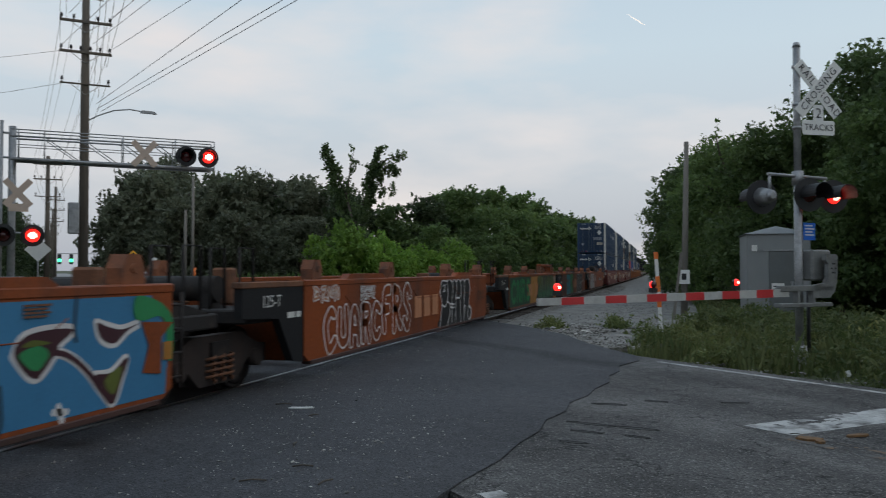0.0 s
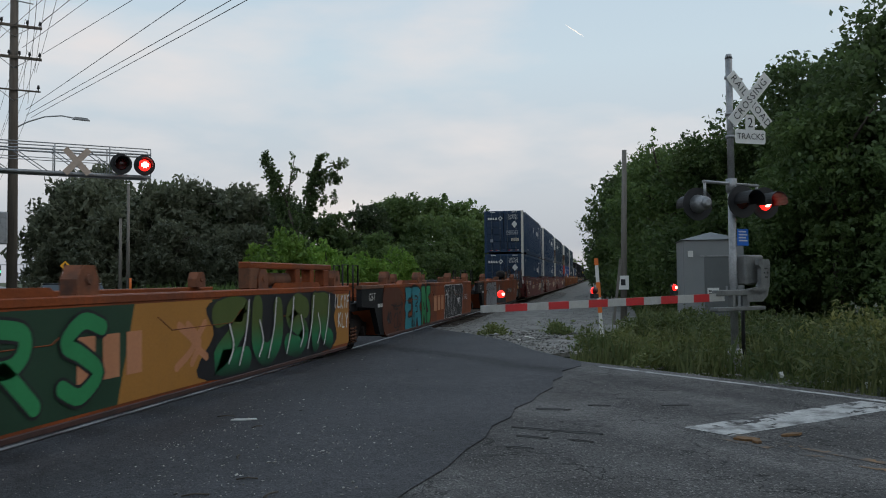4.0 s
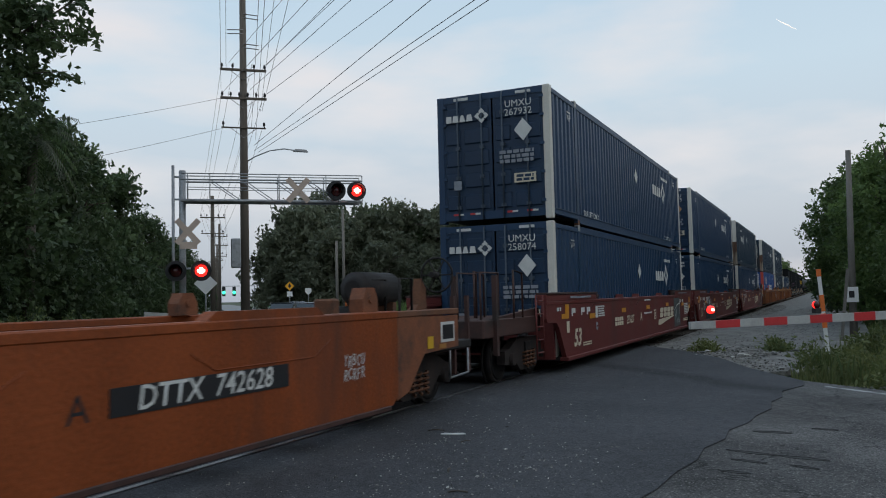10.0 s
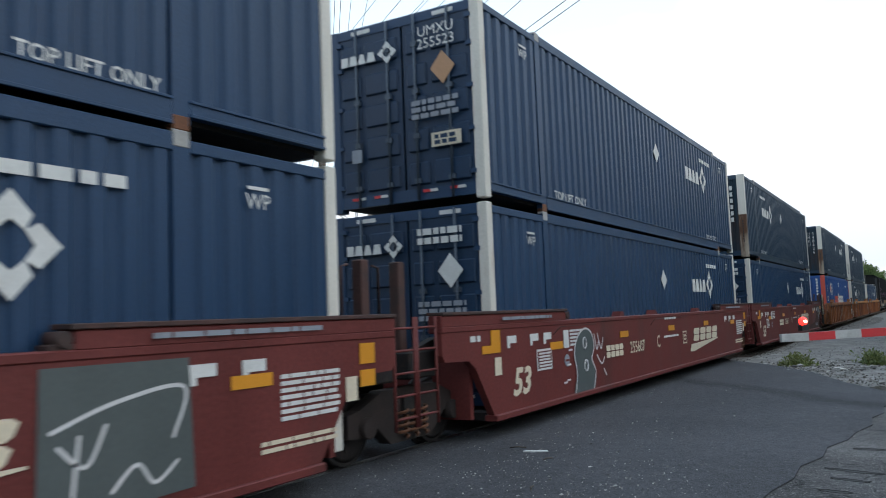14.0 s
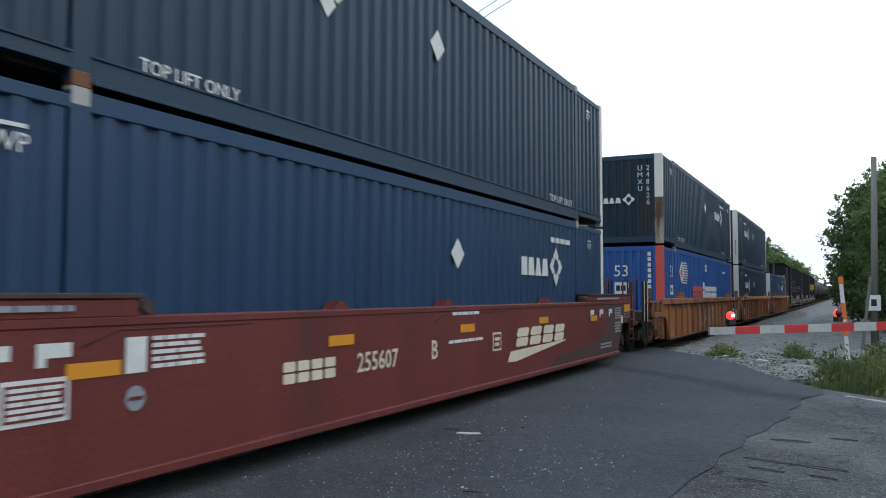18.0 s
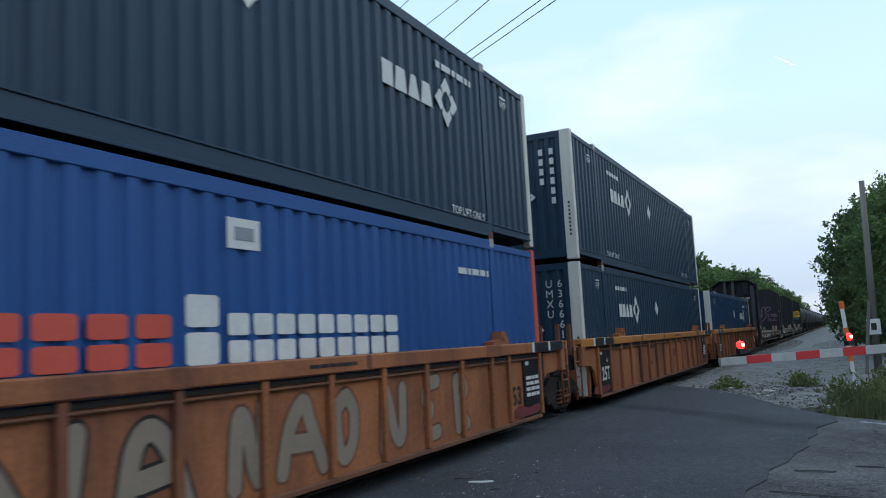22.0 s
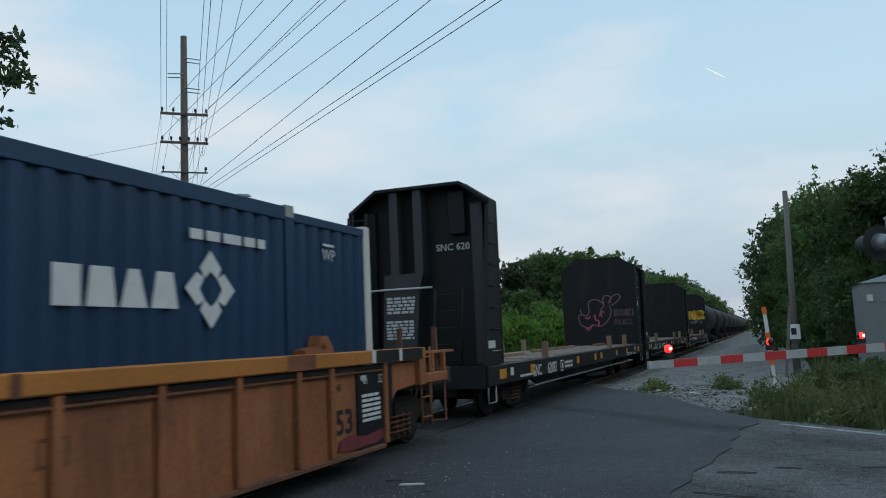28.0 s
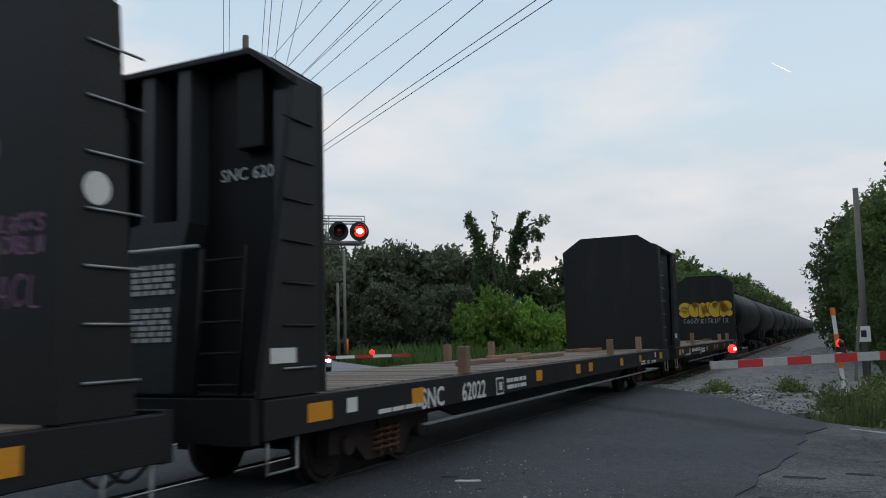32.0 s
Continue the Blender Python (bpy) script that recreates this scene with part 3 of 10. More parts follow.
def make_track(x, name):
    t = thing(name, "steel railway track on wooden sleepers in ballast", "track", kind="structure")
    for s in (-GAUGE, GAUGE):
        bm = B()
        prof = [(-0.075, -0.17), (0.075, -0.17), (0.075, -0.155), (0.012, -0.13), (0.012, -0.045), (0.036, -0.035), (0.036, -0.004), (-0.036, -0.004), (-0.036, -0.035), (-0.012, -0.045), (-0.012, -0.13), (-0.075, -0.155)]
        prism(bm, [(x + s + a, b) for a, b in prof], "y", -200, 900)
        part("rail", bm, RAIL, t)
        bm = B()
        box(bm, x + s - 0.033, x + s + 0.033, -200, 900, -0.0035, 0.018, 0.004)
        part("rail_head", bm, RAILTOP, t, "polished running surface")
    bm = B()
    box(bm, -1.3, 1.3, -0.115, 0.115, -0.2, -0.075)
    tie = finish(bm, "sleeper", TIE)
    for k in range(90):
        y = 27.5 + k * 0.52
        o = part("sleeper", tie, TIE, t)
        o.location = (x + random.uniform(-0.03, 0.03), y, random.uniform(-0.006, 0.006))
    bm = B()
    for k in range(1200):
        y = 75 + k * 0.52
        box(bm, x - 1.3, x + 1.3, y - 0.115, y + 0.115, -0.2, -0.075)
    tagged(part("far_sleepers", bm, TIE, t), kind="stuff")


make_ground()
make_track(TRACK, "track")
make_track(TRACK2, "track")
# ---- the train ----
MOVING = []      # (thing, its place along the train)
WHEELS = []      # (wheelset, rest matrix, its place along the train)
WR = 0.43


def wheelset_mesh():
    bm = B()
    tube(bm, (-1.05, 0, 0), (1.05, 0, 0), 0.075, n=8)
    for s in (-1, 1):
        x = s * 0.7525
        tube(bm, (x - 0.065, 0, 0), (x + 0.065, 0, 0), WR - 0.02, n=28)
        tube(bm, (x - s * 0.09, 0, 0), (x - s * 0.06, 0, 0), WR + 0.025, n=28)
        tube(bm, (x + s * 0.065, 0, 0), (x + s * 0.075, 0, 0), WR - 0.06, WR - 0.1, n=28)
        tube(bm, (x + s * 0.07, 0, 0), (x + s * 0.11, 0, 0), 0.12, n=12)
        for k in range(5):
            a = 2 * math.pi * k / 5
            tube(bm, (x + s * 0.066, 0.24 * math.cos(a), 0.24 * math.sin(a)), (x + s * 0.082, 0.24 * math.cos(a), 0.24 * math.sin(a)), 0.035, n=8)
    return finish(bm, "wheelset", GRIME_SHADE)


def frame_mesh(s):
    bm = B()
    poly = [(-1.2, 0.60), (-0.98, 0.63), (-0.55, 0.80), (0.55, 0.80), (0.98, 0.63), (1.2, 0.60), (1.2, 0.36), (0.98, 0.34), (0.74, 0.46), (0.42, 0.20), (-0.42, 0.20), (-0.74, 0.46), (-0.98, 0.34), (-1.2, 0.36)]
    prism(bm, poly, "x", s * 1.0 - 0.08, s * 1.0 + 0.08)
    for y in (-0.89, 0.89):
        tube(bm, (s * 0.98, y, 0.44), (s * 1.15, y, 0.44), 0.115, n=10)
    return finish(bm, "side_frame", TRUCKBROWN)


def spring_mesh(s):
    """A coil wound as one continuous bar."""
    bm = B()
    pts = [(s * 1.08 + 0.075 * math.cos(a), 0.075 * math.sin(a), 0.25 + 0.32 * k / 40) for k, a in enumerate([k * 2 * math.pi / 9 for k in range(41)])]
    path(bm, pts, 0.02, 5)
    return finish(bm, "spring", RUST)


TRUCKPARTS = {"w": wheelset_mesh(), "f": {s: frame_mesh(s) for s in (-1, 1)}, "s": {s: spring_mesh(s) for s in (-1, 1)}}
bm = B()
box(bm, -1.12, 1.12, -0.2, 0.2, 0.5, 0.72)
box(bm, -0.5, 0.5, -0.28, 0.28, 0.6, 0.86)
TRUCKPARTS["b"] = finish(bm, "truck", GRIME_SHADE)


def truck(parent, y, c):
    t = part("truck", TRUCKPARTS["b"], GRIME_SHADE, parent, "greasy cast steel truck")
    t.location = (0, y, 0)
    for s in (-1, 1):
        part("side_frame", TRUCKPARTS["f"][s], GRIME_SHADE, t)
        for d in (-0.2, 0.0, 0.2):
            part("spring", TRUCKPARTS["s"][s], RUST, t).location = (0, d, 0)
    for d in (-0.89, 0.89):
        w = part("wheelset", TRUCKPARTS["w"], GRIME_SHADE, t)
        w.location = (0, d, WR + 0.003)
        WHEELS.append((w, (0, d, WR + 0.003), c + y + d))
    return t


def coupler(parent, y, out):
    bm = B()
    box(bm, -0.11, 0.11, min(y, y + out * 0.55), max(y, y + out * 0.55), 0.72, 0.96, 0.02)
    box(bm, -0.17, 0.19, min(y + out * 0.5, y + out * 0.85), max(y + out * 0.5, y + out * 0.85), 0.68, 1.0, 0.04)
    part("coupler", bm, RUST, parent, "rusty knuckle coupler")
    bm = B()
    pts = [Vector((0.35, y + out * t * 0.8, 0.75 - 0.35 * math.sin(math.pi * t))) for t in [k / 8 for k in range(9)]]
    path(bm, pts, 0.022, 6)
    part("air_hose", bm, GRIME_SHADE, parent, "black rubber air hose")


def ladder(parent, y, z0, z1, x, mat_, w=0.36, steps=4):
    bm = B()
    for d in (-w / 2, w / 2):
        tube(bm, (x, y + d, z0), (x, y + d, z1), 0.018, n=6)
    for k in range(steps):
        z = z0 + (k + 0.5) * (z1 - z0) / steps
        tube(bm, (x, y - w / 2, z), (x, y + w / 2, z), 0.014, n=6)
    return part("ladder", bm, mat_, parent, "welded steel grab ladder")


def plate(parent, name, y0, y1, z0, z1, x, material, label="", thick=0.006):
    bm = B()
    box(bm, x, x + thick, y0, y1, z0, z1)
    return part(name, bm, material, parent, label)


def bars(parent, name, y0, y1, z0, z1, x, material, rows, seed=0, label=""):
    """Rows of unreadable small lettering as plain bars."""
    rnd = random.Random(seed)
    bm = B()
    h = (z1 - z0) / rows
    for k in range(rows):
        z = z0 + k * h
        y = y0
        while y < y1 - 0.04:
            w = min(rnd.uniform(0.08, 0.3) * max(1, h * 6), y1 - y)
            box(bm, x, x + 0.004, y, y + w, z + h * 0.2, z + h * 0.8)
            y += w + h * 0.35
    return tagged(part(name, bm, material, parent, label), kind="stuff")


def word(parent, body, size, y, z, x, material, shear=0.0, weight=0.0, spacing=1.0, name="lettering", wide=1.0):
    bm = letters(body, size, 0.006, spacing, shear, weight)
    bm.transform(Matrix.Diagonal((wide, 1, 1, 1)))
    return part(name, on_side(bm, y, z, x), material, parent)


# -- lettering that stands in for logos: plain leaning blocks and a wedge, a row of blocks and a diamond ring --
def block_logo(parent, y0, y1, z0, z1, x, material, n=4, lean=0.25, cut=0.0):
    """Leaning solid blocks in place of a lettered mark; cut: a slanted slit through each."""
    w = (y1 - y0) / n
    k1 = lean * (z1 - z0)
    first = None
    for k in range(n):
        a, b = y0 + k * w + 0.04 * w, y0 + (k + 0.86) * w
        bm = B()
        c = 0.1 * (b - a)
        if cut:
            g = cut * (z1 - z0) * 0.3
            for lo, hi in ((z0, (z0 + z1 - g) / 2), ((z0 + z1 + g) / 2, z1)):
                u, v = lean * (lo - z0), lean * (hi - z0)
                prism(bm, [(a + u + c, lo), (b + u - c, lo), (b + u, lo + c * 0.6), (b + v, hi - c * 0.6), (b + v - c, hi), (a + v + c, hi), (a + v, hi - c * 0.6), (a + u, lo + c * 0.6)], "x", x, x + 0.006)
        else:
            prism(bm, [(a + c, z0), (b - c, z0), (b, z0 + c), (b + k1, z1 - c), (b + k1 - c, z1), (a + k1 + c, z1), (a + k1, z1 - c), (a, z0 + c)], "x", x, x + 0.006)
        p = part("logo_block", bm, material, first or parent, "" if first else "pale leaning block mark")
        first = first or p


def swoosh(parent, y0, y1, z, x, material):
    bm = B()
    prism(bm, [(y0, z - 0.16), (y0 + 0.35, z - 0.17), (y1, z + 0.04), (y1, z + 0.06), (y0 + 0.12, z)], "x", x, x + 0.006)
    return part("logo_wedge", bm, material, parent, "pale wedge under the logo")


def diamond_ring(bm, y, z, r, place):
    """Four chunky corner pieces round an open diamond, each pushed out along the placing axis."""
    for k in range(4):
        a = math.pi / 2 * k
        ca, sa = math.cos(a), math.sin(a)
        quad = [(0.0, 1.0), (0.42, 0.55), (0.27, 0.27), (0.0, 0.46), (-0.27, 0.27), (-0.42, 0.55)]
        place(bm, [(y + r * (p * ca - q * sa), z + r * (p * sa + q * ca)) for p, q in quad])


def umax(parent, y0, z0, h, x=None, end=None, material=None):
    """The container line's mark as plain shapes: cut blocks and a broken diamond; on a side (x) or on an end (end = y)."""
    if end is None:
        def place(b, poly):
            prism(b, poly, "x", x, x + 0.006)
    else:
        def place(b, poly):
            prism(b, poly, "y", end - 0.006, end)
    first = None
    # tapered blocks: foot from-to, head from-to, in heights
    for a0, a1, b0, b1 in ((0.0, 0.85, 0.0, 0.85), (1.0, 2.0, 1.15, 1.85), (2.12, 3.1, 2.42, 2.8), (3.25, 4.3, 3.45, 4.1)):
        bm = B()
        place(bm, [(y0 + h * a0, z0), (y0 + h * a1, z0), (y0 + h * b1, z0 + h), (y0 + h * b0, z0 + h)])
        p = part("logo_block", bm, material or DECAL, first or parent, "" if first else "white block mark with a broken diamond")
        first = first or p
    bm = B()
    diamond_ring(bm, y0 + h * 5.75, z0 + h * 0.6, h * 1.15, place)
    return part("logo_diamond", bm, material or DECAL, first)


# -- containers --
CL, CH, CW = 16.15, 2.83, 1.295


def corrugated(bm, along, lo, hi, z0, z1, face, depth=0.038, pitch=0.278, out=1):
    """A corrugated wall along x or y, its outer crests at face."""
    pts = []
    n = max(1, round((hi - lo) / pitch))
    p = (hi - lo) / n
    for k in range(n):
        a = lo + k * p
        pts += [(a, 0), (a + p * 0.32, 0), (a + p * 0.46, 1), (a + p * 0.86, 1)]
    pts.append((hi, 0))
    lower, upper = [], []
    for a, d in pts:
        c = face - out * depth * (1 - d)
        lower.append(bm.verts.new((c, a, z0) if along == "y" else (a, c, z0)))
        upper.append(bm.verts.new((c, a, z1) if along == "y" else (a, c, z1)))
    for k in range(len(pts) - 1):
        bm.faces.new((lower[k], lower[k + 1], upper[k + 1], upper[k]))


def container(c, z, shade, doors, label, post=None, logo=True, rails=None, marks=0, mark_at=10.95, serial=""):
    """A 53-foot box, its near end at c along the train; doors: whether the near end has doors."""
    post, rails = post or WHITEBOX, rails or shade
    t = thing("shipping_container", label, "container", group="containers on the train")
    front = RUSTBOX if "rust" in label else shade
    for s in (-1, 1):
        for y0, y1 in ((0.14, 1.87), (2.05, CL - 2.05), (CL - 1.87, CL - 0.14)):
            bm = B()
            corrugated(bm, "y", y0, y1, 0.22, CH - 0.16, s * (CW - 0.012), out=s)
            part("side_panel", bm, shade, t, "vertically corrugated steel side")
    bm = B()
    corrugated(bm, "x", -CW + 0.12, CW - 0.12, 0.22, CH - 0.16, CL - 0.02, out=1)
    part("end_panel", bm, shade, t)
    bm = B()
    box(bm, -CW + 0.03, CW - 0.03, 0.05, CL - 0.05, CH - 0.09, CH - 0.06)
    part("roof", bm, shade, t)
    bm = B()
    box(bm, -CW + 0.12, CW - 0.12, 0.1, CL - 0.1, 0.06, 0.16)
    part("floor_frame", bm, GRIME_SHADE, t, "dark floor bearers")
    bm = B()
    for s in (-1, 1):
        a, b = sorted((s * (CW - 0.075), s * CW))
        for y0, y1 in ((0.16, 1.87), (2.05, CL - 2.05), (CL - 1.87, CL - 0.16)):
            deep = 0.005 if y1 - y0 > 5 else 0.09
            box(bm, a, b, y0, y1, deep, 0.225, 0.008)
            a2, b2 = sorted((s * (CW - 0.075), s * (CW + 0.016)))
            box(bm, a2, b2, y0, y1, deep, deep + 0.03, 0.004)
            box(bm, a2, b2, y0, y1, 0.205, 0.228, 0.004)
            box(bm, a, b, y0, y1, CH - 0.165, CH - (0.012 if y1 - y0 > 5 else 0.06), 0.008)
    for y in (0.04, CL - 0.04):
        box(bm, -CW + 0.15, CW - 0.15, y - 0.035, y + 0.035, 0.06, 0.23)
        box(bm, -CW + 0.15, CW - 0.15, y - 0.035, y + 0.035, CH - 0.17, CH - 0.03)
    part("rail_frame", bm, rails, t)
    for s in (-1, 1):
        for y in (0.0, CL):
            wide = 0.15 if doors or y else 0.235
            pm = shade if doors and y == 0 and s < 0 else post
            a, b = sorted((s * (CW - wide), s * (CW + 0.002)))
            f, g = (y, y + 0.16) if y == 0 else (y - 0.16, y)
            bm = B()
            box(bm, a, b, f - (0.004 if y == 0 else 0), g + (0.004 if y else 0), 0.0, CH - 0.02, 0.012)
            pp = part("corner_post", bm, pm, t, "pale chalky corner post" if pm is WHITEBOX else "red corner post" if pm is REDPOST else "")
            if y == 0 and front is RUSTBOX:
                bm = B()
                box(bm, a - 0.003, b + 0.003, f - 0.007, g + 0.003, 0.0, 1.45 if s > 0 else 1.1, 0.012)
                part("rusted_foot", bm, RUSTWHITE, pp, "rust-eaten lower half")
            if y == 0 and not doors and pm is WHITEBOX:
                bm = B()
                for k in range(9):
                    box(bm, s * (CW - 0.11) - 0.02, s * (CW - 0.11) + 0.02, -0.012, -0.006, 0.5 + k * 0.085, 0.55 + k * 0.085)
                tagged(part("notice_text", bm, SIGNBLACK, pp), kind="stuff")
        for y in (1.96, CL - 1.96):
            a, b = sorted((s * (CW - 0.10), s * (CW - 0.004)))
            bm = B()
            box(bm, a, b, y - 0.09, y + 0.09, 0.02, CH - 0.02)
            pp = part("lifting_post", bm, shade, t)
            for z0, z1 in ((CH - 0.13, CH + 0.012), (-0.03, 0.09)):
                bm = B()
                box(bm, a, b + s * 0.006, y - 0.085, y + 0.085, z0, z1, 0.008)
                part("corner_casting", bm, CONCRETE if z1 > 1 else RUST, pp, "worn bare steel casting")
    if doors:
        for s in (-1, 1):
            a, b = sorted((s * 0.02, s * (CW - 0.15)))
            bm = B()
            box(bm, a, b, 0.02, 0.06, 0.23, CH - 0.17)
            for k in range(5):
                zz = 0.28 + k * 0.48
                box(bm, a + 0.06, a + 0.40, -0.012, 0.03, zz, zz + 0.33, 0.02)
                box(bm, a + 0.48, b - 0.06, -0.012, 0.03, zz, zz + 0.33, 0.02)
            d = part("door", bm, BOXDOOR, t, "steel door leaf with pressed panels")
            for xx in (s * 0.24, s * 0.80):
                bm = B()
                tube(bm, (xx, -0.03, 0.06), (xx, -0.03, CH - 0.06), 0.02, n=8)
                for zz in (0.3, 0.95, 1.6, 2.3):
                    box(bm, xx - 0.05, xx + 0.05, -0.045, 0.02, zz, zz + 0.07)
                part("lock_rod", bm, RODBLUE, d, "dull painted locking rod")
            for zz in (0.35, 0.95, 1.55, 2.15, 2.55):
                bm = B()
                box(bm, s * (CW - 0.17) - 0.045, s * (CW - 0.17) + 0.045, -0.02, 0.02, zz, zz + 0.06)
                part("hinge", bm, shade, d)
            plate_end(t, s * 0.72 - 0.17, s * 0.72 + 0.17, CH - 0.14, CH - 0.08, -0.002, DECAL)
        umax(t, -1.05, CH - 0.62, 0.145, end=-0.052)
        bm = B()
        prism(bm, [(0.72, 1.66), (0.92, 1.90), (0.72, 2.14), (0.52, 1.90)], "y", -0.058, -0.05)
        part("placard", bm, DECAL if marks != 4 else P_TANCARD, t, "tilted square placard")
        if serial:
            for body, zz in ((serial[:4], CH - 0.36), (serial[4:], CH - 0.54)):
                part("lettering", on_end(letters(body, 0.21), 0.62, zz, -0.052), DECAL, t)
        else:
            endbars(t, 0.2, 0.92, CH - 0.56, CH - 0.30, -0.052, 2, marks)
        endbars(t, 0.18, 0.95, 1.2, 1.50, -0.052, 3, marks + 1, FADEDDECAL)
        plate_end(t, 0.5, 0.98, 0.78, 0.98, -0.052, CREAM)
        endbars(t, 0.55, 0.93, 0.80, 0.96, -0.058, 2, marks + 3, BOXDOOR)
        plate_end(t, -0.9, -0.72, 0.72, 0.92, -0.052, FADEDDECAL)
        for xx in (-0.95, -0.55, 0.3, 0.75):
            plate_end(t, xx, xx + 0.12, 0.165, 0.205, -0.004, REDSTRIPE)
            plate_end(t, xx + 0.12, xx + 0.24, 0.165, 0.205, -0.004, DECAL)
    else:
        bm = B()
        corrugated(bm, "x", -CW + 0.2, CW - 0.2, 0.2, CH - 0.16, 0.012, out=-1, pitch=0.24)
        part("end_panel", bm, front, t, "rust-streaked corrugated front wall" if front is RUSTBOX else "corrugated front wall")
        if logo:
            umax(t, -0.72, 1.30, 0.17, end=-0.004)
            for xx, run in ((0.62, serial[:4] or "----"), (0.86, serial[4:] or "------")):
                for k, ch in enumerate(run):
                    zz = 2.36 - k * 0.215
                    if ch == "-":
                        bm = B()
                        box(bm, xx - 0.045, xx + 0.045, -0.008, -0.003, zz - 0.07, zz + 0.07)
                    else:
                        bm = on_end(letters(ch, 0.23), xx, zz, -0.006)
                    part("serial_mark", bm, DECAL, t)
    if logo:
        x = CW - 0.006
        umax(t, mark_at, 1.65, 0.32, x=x)
        bm = B()
        dy = 8.4 if mark_at > 8 else CL - 8.4
        prism(bm, [(dy, 1.68), (dy + 0.22, 1.90), (dy, 2.12), (dy - 0.22, 1.90)], "x", x, x + 0.006)
        part("placard", bm, DECAL, t, "white diamond placard")
        far = mark_at > 8
        bars(t, "serial_number", *((12.5, 13.7) if far else (3.0, 4.15)), 2.27, 2.43, x, DECAL, 1, marks)
        word(t, "TOP LIFT ONLY", 0.17, 13.4 if far else 3.1, 0.28, x, DECAL, weight=0.012)
        word(t, "TOP LIFT ONLY", 0.2, 3.1 if far else CL - 3.0, 0.28, x, DECAL, weight=0.012)
        for y in (1.05, CL - 1.45):
            word(t, "WP", 0.2, y + 0.35, 2.34, x, DECAL)
            plate(t, "sticker", y + 0.22, y + 0.48, 2.45, 2.48, x, DECAL)
    t.location = (TRACK, c, z)
    MOVING.append((t, c, z))
    return t


def plate_end(parent, x0, x1, z0, z1, y, material, name="sticker", thick=0.006):
    bm = B()
    box(bm, x0, x1, y - thick, y, z0, z1)
    return part(name, bm, material, parent)


def endbars(parent, x0, x1, z0, z1, y, rows, seed=0, material=None):
    rnd = random.Random(seed)
    bm = B()
    h = (z1 - z0) / rows
    for k in range(rows):
        x = x0
        while x < x1 - 0.03:
            w = min(rnd.uniform(0.06, 0.16), x1 - x)
            box(bm, x, x + w, y - 0.005, y, z0 + k * h + h * 0.15, z0 + k * h + h * 0.85)
            x += w + 0.03
    return tagged(part("notice_text", bm, material or DECAL, parent), kind="stuff")


# -- well cars --
def well_common(t, lo, hi, shade, top, c, inner=1.36):
    """Floor, cross-bearers and the low ends of a well from lo to hi."""
    bm = B()
    box(bm, -inner, inner, -0.12, 0.12, 0.24, 0.34)
    me = finish(bm, "cross_bearer", GRIME_SHADE)
    for k in range(int((hi - lo) / 1.3)):
        part("cross_bearer", me, GRIME_SHADE, t).location = (0, lo + 0.5 + k * 1.3, 0)
    for y, s in ((lo, -1), (hi, 1)):
        bm = B()
        box(bm, -inner, inner, y - 0.04, y + 0.04, 0.3, top - 0.25)
        part("well_end", bm, shade, t)


def end_platform(t, y, out, shade, length=1.35, stakes=True, posts=True, ztop=1.12):
    """The deck above an end truck, from y outwards."""
    a, b = sorted((y, y + out * length))
    bm = B()
    box(bm, -1.28, 1.28, a, b, 0.9, ztop - 0.04, 0.02)
    box(bm, -0.38, 0.38, a, b, 0.66, 0.9)
    p = part("end_platform", bm, shade, t, "grimy steel end platform")
    for s in (-1, 1):
        bm = B()
        prism(bm, [(y, 1.35), (y + out * length * 0.9, ztop - 0.04), (y, ztop - 0.04)], "x", s * 1.2 - 0.05, s * 1.2 + 0.05)
        part("gusset", bm, shade, p)
    if stakes:
        bm = B()
        tube(bm, (-0.55, y + out * 0.75, ztop + 0.22), (0.6, y + out * 0.75, ztop + 0.22), 0.17, n=14)
        box(bm, -0.5, -0.35, y + out * 0.75 - 0.16, y + out * 0.75 + 0.16, ztop - 0.04, ztop + 0.2)
        box(bm, 0.4, 0.55, y + out * 0.75 - 0.16, y + out * 0.75 + 0.16, ztop - 0.04, ztop + 0.2)
        part("air_tank", bm, GRIME_SHADE, p, "dark cylindrical air reservoir")
    if posts:
        for xx in (1.12, 0.7):
            bm = B()
            path(bm, [(xx, y + out * length * 0.9, ztop - 0.1), (xx, y + out * length * 0.9, ztop + 0.75), (xx, y + out * length * 0.62, ztop + 0.75), (xx, y + out * length * 0.62, ztop - 0.1)], 0.02)
            part("grab_rail", bm, shade, p, "bent pipe grab rail")


def latch(t, y, z, shade, x=1.42, r=0.17):
    bm = B()
    pts = [(y - r, z), (y + r, z), (y + r, z + r * 0.9), (y + r * 0.55, z + r * 1.7), (y - r * 0.55, z + r * 1.7), (y - r, z + r * 0.9)]
    prism(bm, pts, "x", x - 0.16, x + 0.03)
    tube(bm, (x - 0.2, y, z + r * 0.9), (x + 0.05, y, z + r * 0.9), 0.05, n=8)
    return part("container_latch", bm, shade, t, "rounded steel container latch")


